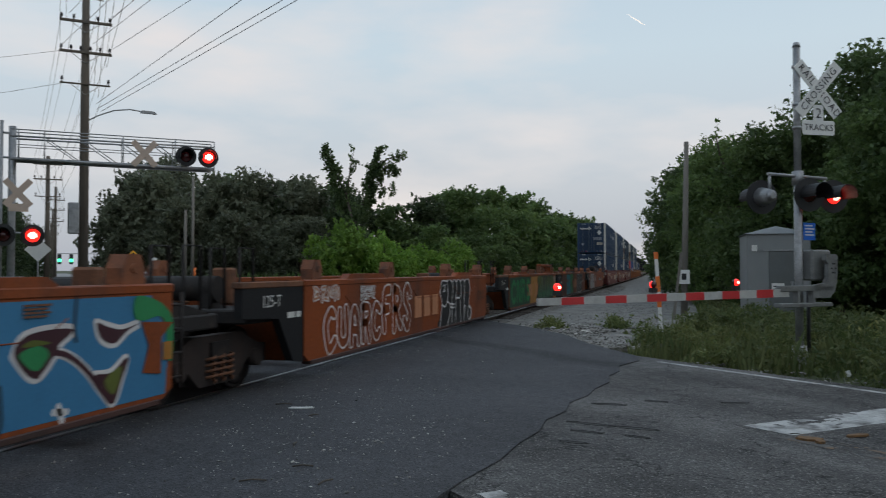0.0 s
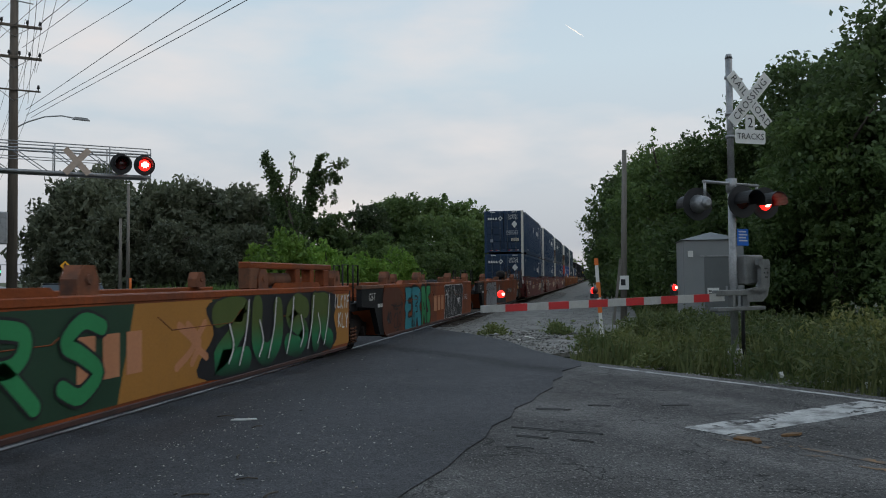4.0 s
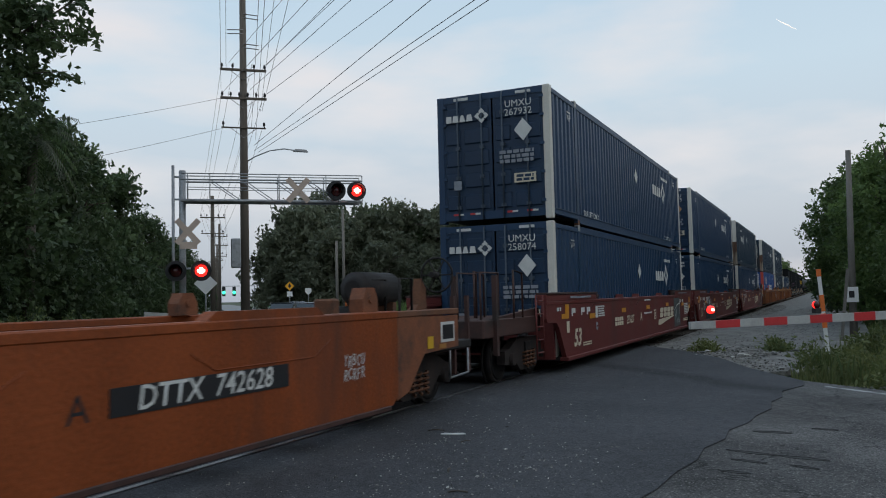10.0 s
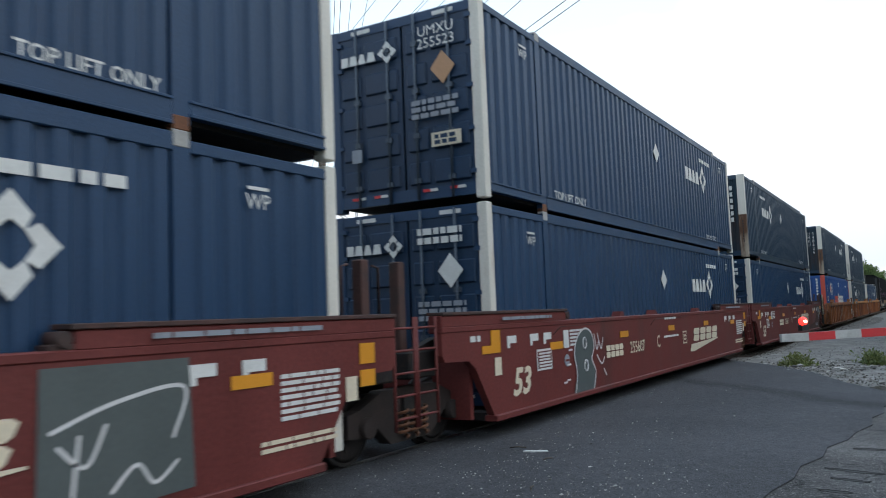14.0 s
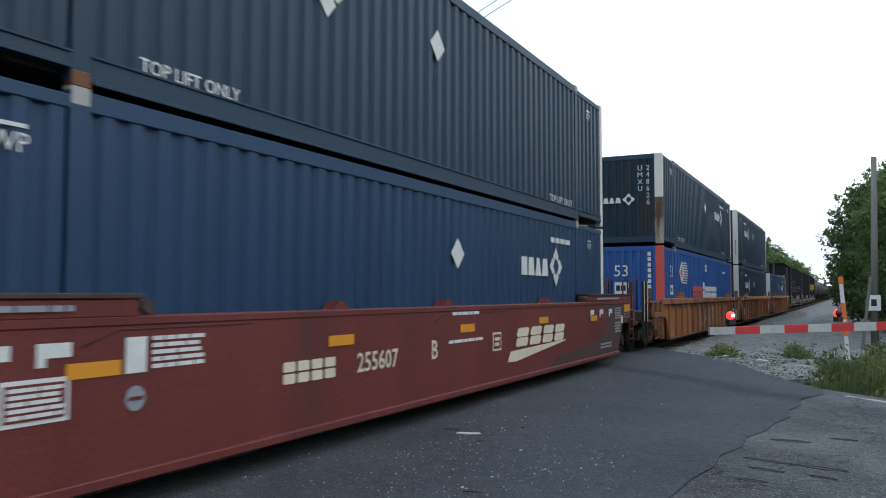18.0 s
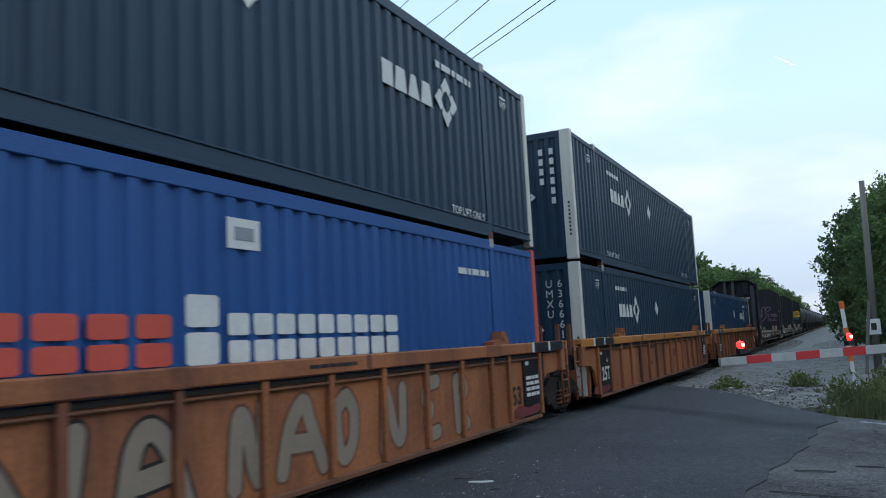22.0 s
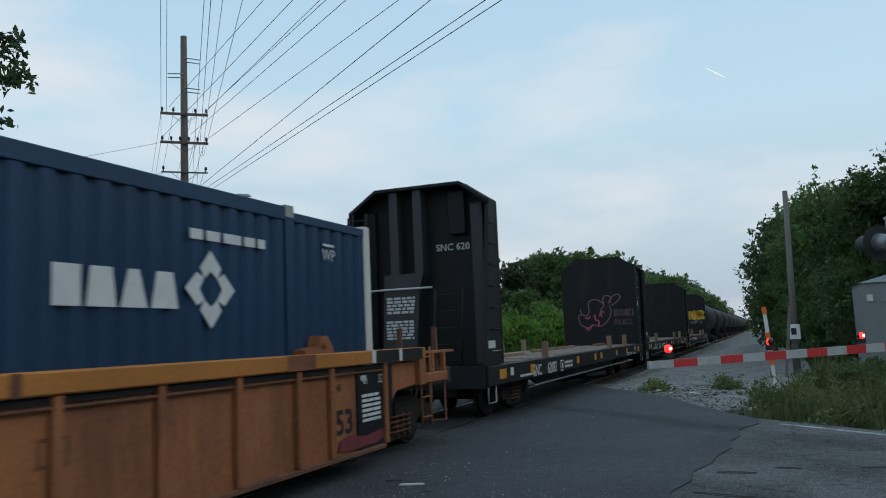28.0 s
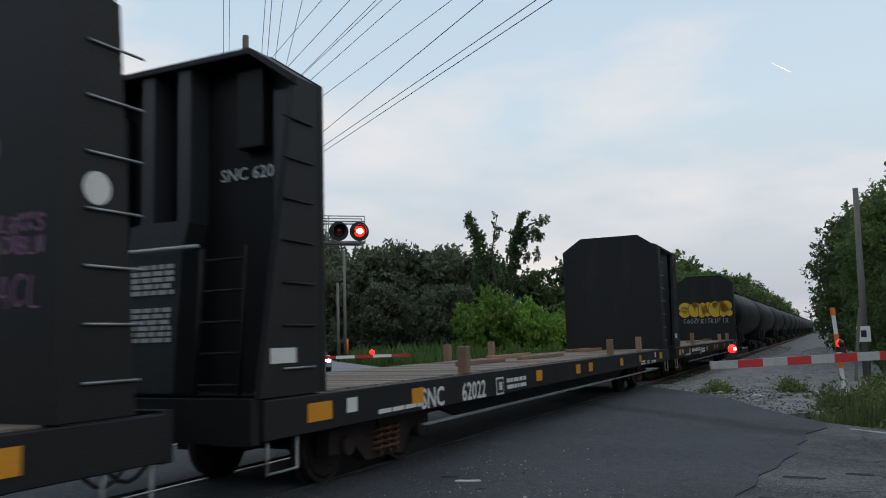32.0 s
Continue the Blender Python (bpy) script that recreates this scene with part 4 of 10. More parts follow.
def smooth_well(c0, c1, label, shade=None, end_low=None, end_high=None, dark_ends=True):
    """One unit of the empty articulated set: smooth sides from c0 to c1 along the train."""
    shade = shade or ORANGE
    mid, L = (c0 + c1) / 2, (c1 - c0)
    h = L / 2
    t = thing("well_car", label, "rail car", group="empty well cars")
    for s in (-1, 1):
        bm = B()
        a, b = sorted((s * 1.40, s * 1.50))
        prism(bm, [(-h, 0.40), (-h + 0.15, 0.30), (h - 0.15, 0.30), (h, 0.40), (h, 1.36), (-h, 1.36)], "x", a, b)
        side = part("side_wall", bm, shade, t, "weathered smooth orange side" if shade is ORANGE else "")
        bm = B()
        a, b = sorted((s * 1.34, s * 1.512))
        box(bm, a, b, -h - 0.02, h + 0.02, 1.355, 1.45, 0.015)
        part("top_chord", bm, shade, side)
        # the flange's dark colour carries the shadow gap under the car
        bm = B()
        a, b = sorted((s * 1.36, s * 1.515))
        box(bm, a, b, -h + 0.2, h - 0.2, 0.25, 0.31, 0.01)
        part("bottom_flange", bm, SOOT_SHADE_RED, side, "lower flange darkened for the shade under the car")
        if s > 0:
            for y0, y1 in ((-h + 1.5, -h + 3.6), (-0.9, 1.2), (h - 3.6, h - 1.5)):
                bm = B()
                path(bm, [(1.502, y0, 1.18), (1.502, y0 + 0.3, 1.02), (1.502, y1 - 0.3, 1.02), (1.502, y1, 1.18)], 0.008, 4)
                part("weld_seam", bm, shade, side)
            for y0, y1 in ((-h + 1.6, -h + 3.4), (h - 3.4, h - 1.6)):
                bm = B()
                prism(bm, [(y0, 1.45), (y1, 1.45), (y1 - 0.12, 1.53), (y0 + 0.12, 1.53)], "x", 1.36, 1.5)
                part("guide_rail", bm, shade, side)
            # blackened end apron over the shared truck, with its stencil
            bm = B()
            prism(bm, [(-h - 1.7, 1.0), (-h - 1.7, 1.36), (-h - 0.001, 1.36), (-h - 0.001, 0.31), (-h - 0.32, 0.36), (-h - 0.75, 0.95)], "x", 1.37, 1.485)
            ap = part("end_apron", bm, BLACKCAR, t, "blackened end apron")
            word(ap, "125-T", 0.22, -h - 0.95, 1.18, 1.487, DECAL)
            bars(ap, "notice_text", -h - 0.5, -h - 0.1, 0.92, 1.05, 1.487, DECAL, 1, 5)
            bm = B()
            box(bm, 1.36, 1.5, -h - 1.75, -h - 0.03, 1.36, 1.44, 0.012)
            part("apron_rail", bm, RUST, ap)
    well_common(t, -h + 0.25, h - 0.25, shade, 1.42, mid)
    for y in (-h + 0.55, h - 0.55) + (() if c0 == 56.3 else (-h + 3.9, h - 3.9)):
        latch(t, y, 1.45, RUSTORANGE, r=0.17)
    for y in (-h + 0.7, h - 0.7):
        latch(t, y, 1.45, RUSTORANGE, x=-1.25)
    for y, out, nxt in ((-h, -1, end_low), (h, 1, end_high)):
        end_platform(t, y, out, GRIME_SHADE if dark_ends else shade, 1.25)
        for xx, w, ht in ((0.2, 0.3, 1.62), (-0.6, 0.35, 1.5)):
            bm = B()
            box(bm, xx, xx + w, y + out * 0.17 - 0.1, y + out * 0.17 + 0.1, 1.1, ht, 0.03)
            part("brake_box", bm, RUST, t, "rusty brake gear box")
        if nxt is not None:
            truck(t, nxt - mid, mid)
    ladder(t, h + 0.12, 0.35, 1.35, 1.42, GRIME_SHADE, 0.34, 4)
    t.location = (TRACK, mid, 0)
    MOVING.append((t, mid, 0))
    return t, h


def red_well(c0, c1, label, end_low, end_high, out_low, out_high, letter):
    """One loaded unit of the oxide red set; trucks and overhangs at its ends."""
    mid, h = (c0 + c1) / 2, (c1 - c0) / 2
    t = thing("well_car", label, "rail car", group="loaded well cars")
    for s in (-1, 1):
        a, b = sorted((s * 1.40, s * 1.50))
        bm = B()
        prism(bm, [(-h + 0.06, 1.06), (-h + 0.62, 1.04), (-h + 0.78, 0.94), (-h + 1.26, 0.28), (h - 1.26, 0.28), (h - 0.78, 0.94), (h - 0.62, 1.04), (h - 0.06, 1.06), (h, 1.14), (h, 1.40), (-h, 1.40), (-h, 1.14)], "x", a, b)
        side = part("side_wall", bm, BROWNRED, t, "oxide red steel side with sloping ends")
        a, b = sorted((s * 1.32, s * 1.513))
        bm = B()
        box(bm, a, b, -h, h, 1.395, 1.47, 0.012)
        for y0, y1 in ((-h, -h + 3.7), (h - 3.7, h)):
            box(bm, a, b, y0, y1, 1.46, 1.60, 0.012)
        part("top_chord", bm, BROWNRED, side)
        for y0, y1 in ((-h, -h + 3.74), (h - 3.74, h)):
            bm = B()
            box(bm, a - 0.02, b + 0.02, y0, y1, 1.60, 1.64, 0.006)
            part("chord_cap", bm, SOOT_SHADE_RED, side)
        for y in (-h + 3.78, h - 3.78):
            bm = B()
            tube(bm, (s * 1.34, y, 1.54), (s * 1.525, y, 1.54), 0.055, n=12)
            box(bm, min(s * 1.36, s * 1.5), max(s * 1.36, s * 1.5), y - 0.1, y + 0.1, 1.46, 1.51, 0.01)
            part("guide_roller", bm, SOOT_SHADE_RED, side, "round guide roller at the chord step")
        a, b = sorted((s * 1.36, s * 1.55))
        bm = B()
        box(bm, a, b, -h + 1.22, h - 1.22, 0.24, 0.32, 0.01)
        part("bottom_flange", bm, BROWNRED, side)
    well_common(t, -h + 0.9, h - 0.9, BROWNRED, 1.4, mid)
    for y in (-h + 2.5, -h + 6.5, -0.5, h - 6.0, h - 2.5):
        bm = B()
        prism(bm, [(y - 0.14, 1.465), (y + 0.14, 1.465), (y + 0.06, 1.56), (y - 0.06, 1.56)], "x", 1.31, 1.47)
        part("guide_block", bm, BROWNRED, t)
    for y, out, tr, ov in ((-h, -1, end_low, out_low), (h, 1, end_high, out_high)):
        end_platform(t, y + (-out * 0.3), out, SOOT_SHADE_RED if ov > 1 else GRIME_SHADE, 0.3 + ov, stakes=False, posts=bool(ov > 1), ztop=1.25)
        if ov > 1:
            coupler(t, y + out * (ov - 0.05), out)
            for xx in (1.3, 0.55):
                bm = B()
                box(bm, xx - 0.04, xx + 0.04, y + out * (ov - 0.5) - 0.05, y + out * (ov - 0.5) + 0.05, 0.6 if xx > 1 else 1.2, 1.95)
                part("end_post", bm, SOOT_SHADE_RED, t, "upright steel end post")
                bm = B()
                path(bm, [(xx + 0.05, y + out * 0.9, 1.2), (xx + 0.05, y + out * 0.9, 2.0), (xx + 0.05, y + out * 1.35, 2.05), (xx + 0.05, y + out * 1.35, 1.2)], 0.02)
                part("grab_rail", bm, SOOT_SHADE_RED, t, "bent pipe grab rail")
        else:
            yy = y + out * 0.12
            bm = B()
            box(bm, 0.92, 1.06, yy - 0.07, yy + 0.07, 1.2, 2.25, 0.015)
            part("end_post", bm, SOOT_SHADE_RED, t, "upright brown steel end post")
            for xx in (0.55, 0.72):
                bm = B()
                path(bm, [(xx, yy, 1.2), (xx, yy, 2.2), (xx, yy + 0.12 * out, 2.22)], 0.018)
                part("grab_rail", bm, SOOT_SHADE_RED, t, "thin pipe grab rail")
        ladder(t, y + out * 0.25, 0.4, 1.6, 1.45, BROWNRED, 0.4, 5)
        if tr is not None:
            truck(t, tr - mid, mid)
    x = 1.506
    bm = B()
    prism(bm, [(-h + 0.95, 1.10), (-h + 1.45, 1.10), (-h + 1.45, 1.39), (-h + 1.2, 1.39), (-h + 1.2, 1.20), (-h + 0.95, 1.20)], "x", x, x + 0.006)
    part("reflector", bm, REFLECT_Y, t, "amber reflector")
    last = out_high > 1
    m = 9.025 - h
    if last:
        bm = B()
        prism(bm, [(h - 3.9, 1.39), (h - 2.4, 1.36), (h - 2.1, 1.12), (h - 2.35, 0.85), (h - 3.0, 0.62), (h - 4.2, 0.55), (h - 5.6, 0.50), (h - 6.0, 0.33), (h - 1.32, 0.33), (h - 0.80, 0.94), (h - 0.62, 1.05), (h - 0.04, 1.07), (h - 0.01, 1.39)], "x", 1.49, 1.5025)
        part("sooty_patch", bm, SOOT_SHADE_RED, t, "brown soot and brake dust over the end")
        plate(t, "reflector", h - 0.65, h - 0.11, 1.21, 1.385, x, REFLECT_Y, "amber reflector")
        plate(t, "stencil_frame", h - 0.62, h - 0.14, 1.075, 1.18, x, FADEDDECAL, "pale framed stencil", 0.004)
        plate(t, "stencil_panel", h - 0.58, h - 0.18, 1.09, 1.165, x + 0.004, SOOT_SHADE_RED)
    else:
        plate(t, "reflector", h - 0.62, h - 0.38, 1.16, 1.36, x, REFLECT_Y, "amber reflector")
        plate(t, "reflector", h - 0.62, h - 0.38, 0.94, 1.10, x, REFLECT_Y, "amber reflector")
    for y, z in ((-h + 3.07, 1.04), (-h + 6.21, 1.09), (m + 0.36, 1.10), (m + 3.55, 1.12), (m + 6.7, 1.07)):
        plate(t, "reflector", y, y + 0.47, z, z + 0.11, x, REFLECT_Y, "amber reflector")
    # flag-shaped stencils, a text block and a round stamp towards each end
    for y in (-h + 1.66, -h + 2.38, -h + 2.84, *((h - 3.5, h - 2.8, h - 2.04) if last else (h - 3.3, h - 2.75, h - 2.2))):
        bm = B()
        prism(bm, [(y, 1.14), (y + 0.07, 1.14), (y + 0.07, 1.2), (y + 0.27, 1.2), (y + 0.27, 1.30), (y, 1.30)], "x", x, x + 0.005)
        part("stencil_mark", bm, DECAL, t)
    bars(t, "notice_text", -h + 0.66, -h + 0.92, 1.24, 1.36, x, DECAL, 1, 3)
    plate(t, "notice_block", -h + 3.58, -h + 3.78, 1.04, 1.31, x, DECAL)
    bars(t, "notice_text", -h + 3.84, -h + 4.4, 1.05, 1.32, x, DECAL, 5, 4)
    bars(t, "notice_text", -h + 1.5, -h + 3.1, 1.5, 1.57, 1.536, FADEDDECAL, 1, 24)
    bars(t, "notice_text", h - 3.1, h - 1.2, 1.5, 1.57, 1.536, FADEDDECAL, 1, 25)
    bm = B()
    tube(bm, (x, -h + 3.68, 0.85), (x + 0.005, -h + 3.68, 0.85), 0.095, n=16)
    stamp = part("round_stamp", bm, FADEDDECAL, t, "faded round stamp")
    plate(stamp, "stamp_bar", -h + 3.61, -h + 3.75, 0.835, 0.865, x + 0.005, BROWNRED)
    plate(t, "sticker", -h + 1.28, -h + 1.46, 0.81, 1.04, x, CREAM, "cream inspection card")
    if letter == "A":
        bars(t, "notice_text", -h + 2.47, -h + 3.15, 0.46, 0.56, x, CREAM, 2, 14)
    else:
        bm = B()
        box(bm, x, x + 0.004, -h + 2.58, -h + 3.1, 0.77, 1.07)
        part("stencil_frame", bm, DECAL, t)
        plate(t, "stencil_panel", -h + 2.61, -h + 3.07, 0.80, 1.04, x + 0.004, BROWNRED)
        bars(t, "notice_text", -h + 2.63, -h + 3.05, 0.81, 1.03, x + 0.011, DECAL, 5, 14)
    if last:
        bars(t, "notice_text", h - 1.52, h - 0.98, 1.06, 1.33, x, FADEDDECAL, 5, 5)
        bars(t, "notice_text", h - 1.52, h - 1.02, 0.74, 1.0, x, FADEDDECAL, 4, 6)
        bars(t, "notice_text", h - 2.74, h - 1.84, 0.44, 0.58, x, FADEDDECAL, 2, 15)
        plate(t, "sticker", h - 0.97, h - 0.80, 0.95, 1.12, x, CREAM)
    else:
        bars(t, "notice_text", h - 1.75, h - 0.95, 0.74, 1.16, x, DECAL, 7, 5)
        bars(t, "notice_text", h - 2.0, h - 1.0, 0.50, 0.62, x, CREAM, 2, 15)
        plate(t, "sticker", h - 0.85, h - 0.68, 0.82, 1.05, x, CREAM)
    bars(t, "notice_text", m + 0.11, m + 1.03, 1.33, 1.40, x, DECAL, 1, 7)
    bars(t, "notice_text", m, m + 1.17, 0.95, 1.02, x, DECAL, 1, 8)
    word(t, "53", 0.50, -h + 2.05, 0.66, x, CREAM, shear=0.25, weight=0.03, wide=1.12)
    block_logo(t, -h + 5.45, -h + 6.36, 0.77, 0.98, x, CREAM, 4, 0.0, 0.3)
    word(t, "255607", 0.30, -h + 7.2, 0.87, x, CREAM, weight=0.012)
    word(t, letter, 0.34, -h + 8.6, 0.90, x, CREAM, weight=0.015)
    bm = B()
    box(bm, x, x + 0.005, m + 1.5, m + 1.82, 0.77, 1.05)
    st = part("sticker", bm, CREAM, t)
    bm = B()
    box(bm, x + 0.005, x + 0.009, m + 1.53, m + 1.79, 0.80, 1.02)
    part("sticker_panel", bm, BROWNRED, st)
    bars(st, "notice_text", m + 1.56, m + 1.76, 0.83, 0.99, x + 0.009, CREAM, 2, 16)
    block_logo(t, m + 2.42, m + 4.95, 0.78, 1.08, x, CREAM, 4, 0.3, 0.16)
    swoosh(t, m + 2.1, m + 5.0, 0.72, x, CREAM)
    for y0, y1, z in ((-h + 3.2, -h + 5.0, 1.40), (-1.0, 1.6, 1.40)):
        bm = B()
        path(bm, [(1.503, y0, z - 0.14), (1.503, y0 + 0.3, z - 0.03), (1.503, y1, z - 0.03)], 0.007, 4)
        part("weld_seam", bm, SOOT_SHADE_RED, t)
    t.location = (TRACK, mid, 0)
    MOVING.append((t, mid, 0))
    return t, h


def ribbed_well(c0, c1, label, end_low, end_high, out_low, out_high, seed=0):
    """One loaded unit of the sun-bleached orange set with ribbed sides."""
    mid, h = (c0 + c1) / 2, (c1 - c0) / 2
    t = thing("well_car", label, "rail car", group="loaded well cars")
    for s in (-1, 1):
        a, b = sorted((s * 1.38, s * 1.44))
        bm = B()
        arch = [(-h, 1.30), (-h, 1.02), (-h + 0.4, 0.97), (-h + 0.85, 0.94), (-h + 1.08, 0.80), (-h + 1.2, 0.56), (-h + 1.34, 0.27)]
        prism(bm, arch + [(-y, z) for y, z in arch[::-1]], "x", a, b)
        side = part("side_wall", bm, TAN, t, "bleached orange steel side with ribs")
        a, b = sorted((s * 1.33, s * 1.53))
        bm = B()
        box(bm, a, b, -h, h, 1.33, 1.50, 0.015)
        chord = part("top_chord", bm, OCHRE if c0 > 150 else TAN, side)
        if s > 0:
            for k, (f0, f1) in enumerate(((0.06, 0.09), (0.3, 0.31), (0.465, 0.475), (0.62, 0.625), (0.8, 0.83))):
                bm = B()
                box(bm, 1.529, 1.533, -h + 2 * h * f0, -h + 2 * h * f1, 1.335, 1.495)
                part("worn_patch", bm, RUSTORANGE, chord, "rust-stained worn stretch")
        # dark strip added in place of the shade below the chord
        bm = B()
        a, b = sorted((s * 1.442, s * 1.47))
        box(bm, a, b, -h + 1.3, h - 1.3, 1.27, 1.315)
        part("chord_recess", bm, GRIME_SHADE, side, "dark strip standing in for the shade under the chord")
        bm = B()
        tube(bm, (s * 1.475, -h + 1.35, 1.24), (s * 1.475, h - 1.35, 1.24), 0.016, n=6)
        part("train_line", bm, RUST, side, "rusty pipe under the chord")
        a, b = sorted((s * 1.36, s * 1.49))
        bm = B()
        box(bm, a, b, -h + 1.32, h - 1.32, 0.25, 0.31, 0.01)
        part("bottom_flange", bm, RUST, side)
        for y0, y1 in ((-h, -h + 0.22), (h - 0.22, h)):
            a, b = sorted((s * 1.40, s * 1.525))
            bm = B()
            box(bm, a, b, y0, y1, 0.96, 1.42, 0.015)
            part("end_bracket", bm, TAN, side, "boxed corner bracket")
        n = int((2 * h - 2.6) / 1.0)
        for k in range(n + 1):
            y = h - 2.70 if k == n - 1 else -h + 1.3 + k * (2 * h - 2.6) / n
            bm = B()
            a, b = sorted((s * 1.438, s * 1.505))
            box(bm, a, b, y - 0.045, y + 0.045, 0.31, 1.33, 0.01)
            part("rib", bm, TAN, side)
    well_common(t, -h + 1.0, h - 1.0, TAN, 1.4, mid)
    for y in (-h + 3.6, h - 2.9):
        bm = B()
        prism(bm, [(y - 0.32, 1.5), (y + 0.3, 1.5), (y + 0.3, 1.57), (y + 0.16, 1.7), (y + 0.02, 1.7), (y - 0.02, 1.58), (y - 0.32, 1.55)], "x", 1.3, 1.46)
        tube(bm, (1.28, y + 0.1, 1.62), (1.49, y + 0.1, 1.62), 0.06, n=10)
        part("container_latch", bm, TAN, t, "low cast container latch")
    for y in (() if c0 < 150 else (-h + 0.9, -h + 1.7)) + (h - 0.9, h - 1.7):
        plate(t, "tape", y - 0.05, y + 0.05, 1.34, 1.5, 1.532, DECAL, "white tape mark")
        plate(t, "tape", y + 0.05, y + 0.75, 1.345, 1.495, 1.534, SIGNBLACK)
    for y, out, tr, ov in ((-h, -1, end_low, out_low), (h, 1, end_high, out_high)):
        end_platform(t, y - out * 0.3, out, SOOT_SHADE_RED if ov > 1 else GRIME_SHADE, 0.3 + ov, stakes=False, posts=False, ztop=1.2)
        for xx in (1.34, 0.75):
            bm = B()
            yy = y + out * (ov * 0.5)
            box(bm, xx - 0.035, xx + 0.035, yy - 0.035, yy + 0.035, 1.2, 1.8)
            part("end_post", bm, RUST, t, "upright steel end post")
        if ov > 1:
            coupler(t, y + out * (ov - 0.05), out)
            bm = B()
            path(bm, [(1.46, y + out * 0.25, 1.0), (1.46, y + out * 0.25, 0.42), (1.46, y + out * 0.85, 0.38), (1.46, y + out * 0.85, 1.0)], 0.02)
            part("step", bm, RUST, t, "bent rusty step hanging below the platform")
            bm = B()
            box(bm, 1.36, 1.5, min(y, y + out * 0.9), max(y, y + out * 0.9), 0.98, 1.12, 0.012)
            part("end_sill", bm, TAN, t, "orange end sill over the step")
            bm = B()
            box(bm, 1.30, 1.46, min(y, y + out * 1.3), max(y, y + out * 1.3), 1.40, 1.44, 0.006)
            part("walk_plank", bm, TAN, t, "thin orange crossover plank")
            for d in (0.42, 0.88):
                bm = B()
                box(bm, 1.40, 1.47, y + out * d - 0.04, y + out * d + 0.04, 1.0, 1.42, 0.008)
                part("stanchion", bm, TAN, t)
            for d in ((1.25, 1.62) if out < 0 else ()):
                bm = B()
                box(bm, 1.30, 1.36, y + out * d - 0.035, y + out * d + 0.035, 0.42, 1.98, 0.008)
                post = part("crossover_post", bm, GRIME_SHADE, t, "upright post with a pale edge")
                bm = B()
                box(bm, 1.361, 1.375, y + out * d + 0.005, y + out * d + 0.03, 0.9, 1.98, 0.003)
                part("pale_edge", bm, CREAM, post)
        ladder(t, y + out * 0.12, 0.35, 1.5, 1.46, TAN, 0.36, 4)
        if tr is not None:
            truck(t, tr - mid, mid)
    x = 1.444
    for y in (() if c0 < 150 else (-h + 1.42,)) + (h - 2.05,):
        if y < 0:
            plate(t, "stencil_panel", y, y + 0.86, 0.32, 1.3, x, BLACKCAR, "black stencil panel", 0.02)
        else:
            bm = B()
            prism(bm, [(y, 0.32), (h - 1.38, 0.32), (h - 1.24, 0.56), (h - 1.12, 0.80), (h - 1.05, 0.86), (h - 1.05, 1.3), (y, 1.3)], "x", x, x + 0.02)
            part("stencil_panel", bm, BLACKCAR, t, "black stencil panel")
        if c0 > 150 and y < 0:
            word(t, "25T", 0.40, y + 0.46, 0.72, x + 0.023, DECAL, weight=0.02)
            word(t, "48", 0.14, y + 0.62, 1.0, x + 0.023, DECAL)
        elif c0 > 150:
            word(t, "48", 0.13, y + 0.2, 1.13, x + 0.023, DECAL)
            word(t, "53", 0.15, y + 0.66, 1.13, x + 0.023, DECAL)
            bars(t, "notice_text", y + 0.12, y + 0.62, 0.62, 0.98, x + 0.021, DECAL, 6, seed + 4)
            word(t, "45", 0.12, y - 0.42, 1.08, x + 0.002, SIGNBLACK)
        else:
            bars(t, "notice_text", y + 0.1, y + 0.7, 0.62, 0.98, x + 0.021, DECAL, 4, seed)
        bm = B()
        prism(bm, [(y - 0.5, 0.36), (y - 0.1, 0.34), (y + 0.5, 0.35), (y + 0.8, 0.42), (y + 0.62, 0.50), (y + 0.2, 0.46), (y - 0.2, 0.52), (y - 0.45, 0.47)], "x", x, x + 0.024)
        part("red_splash", bm, REDWORN, t, "dull red sprayed splash")
        bars(t, "notice_text", y + 0.1, y + 0.3, 1.12, 1.22, x + 0.021, DECAL, 1, seed + 2)
    t.location = (TRACK, mid, 0)
    MOVING.append((t, mid, 0))
    return t, h


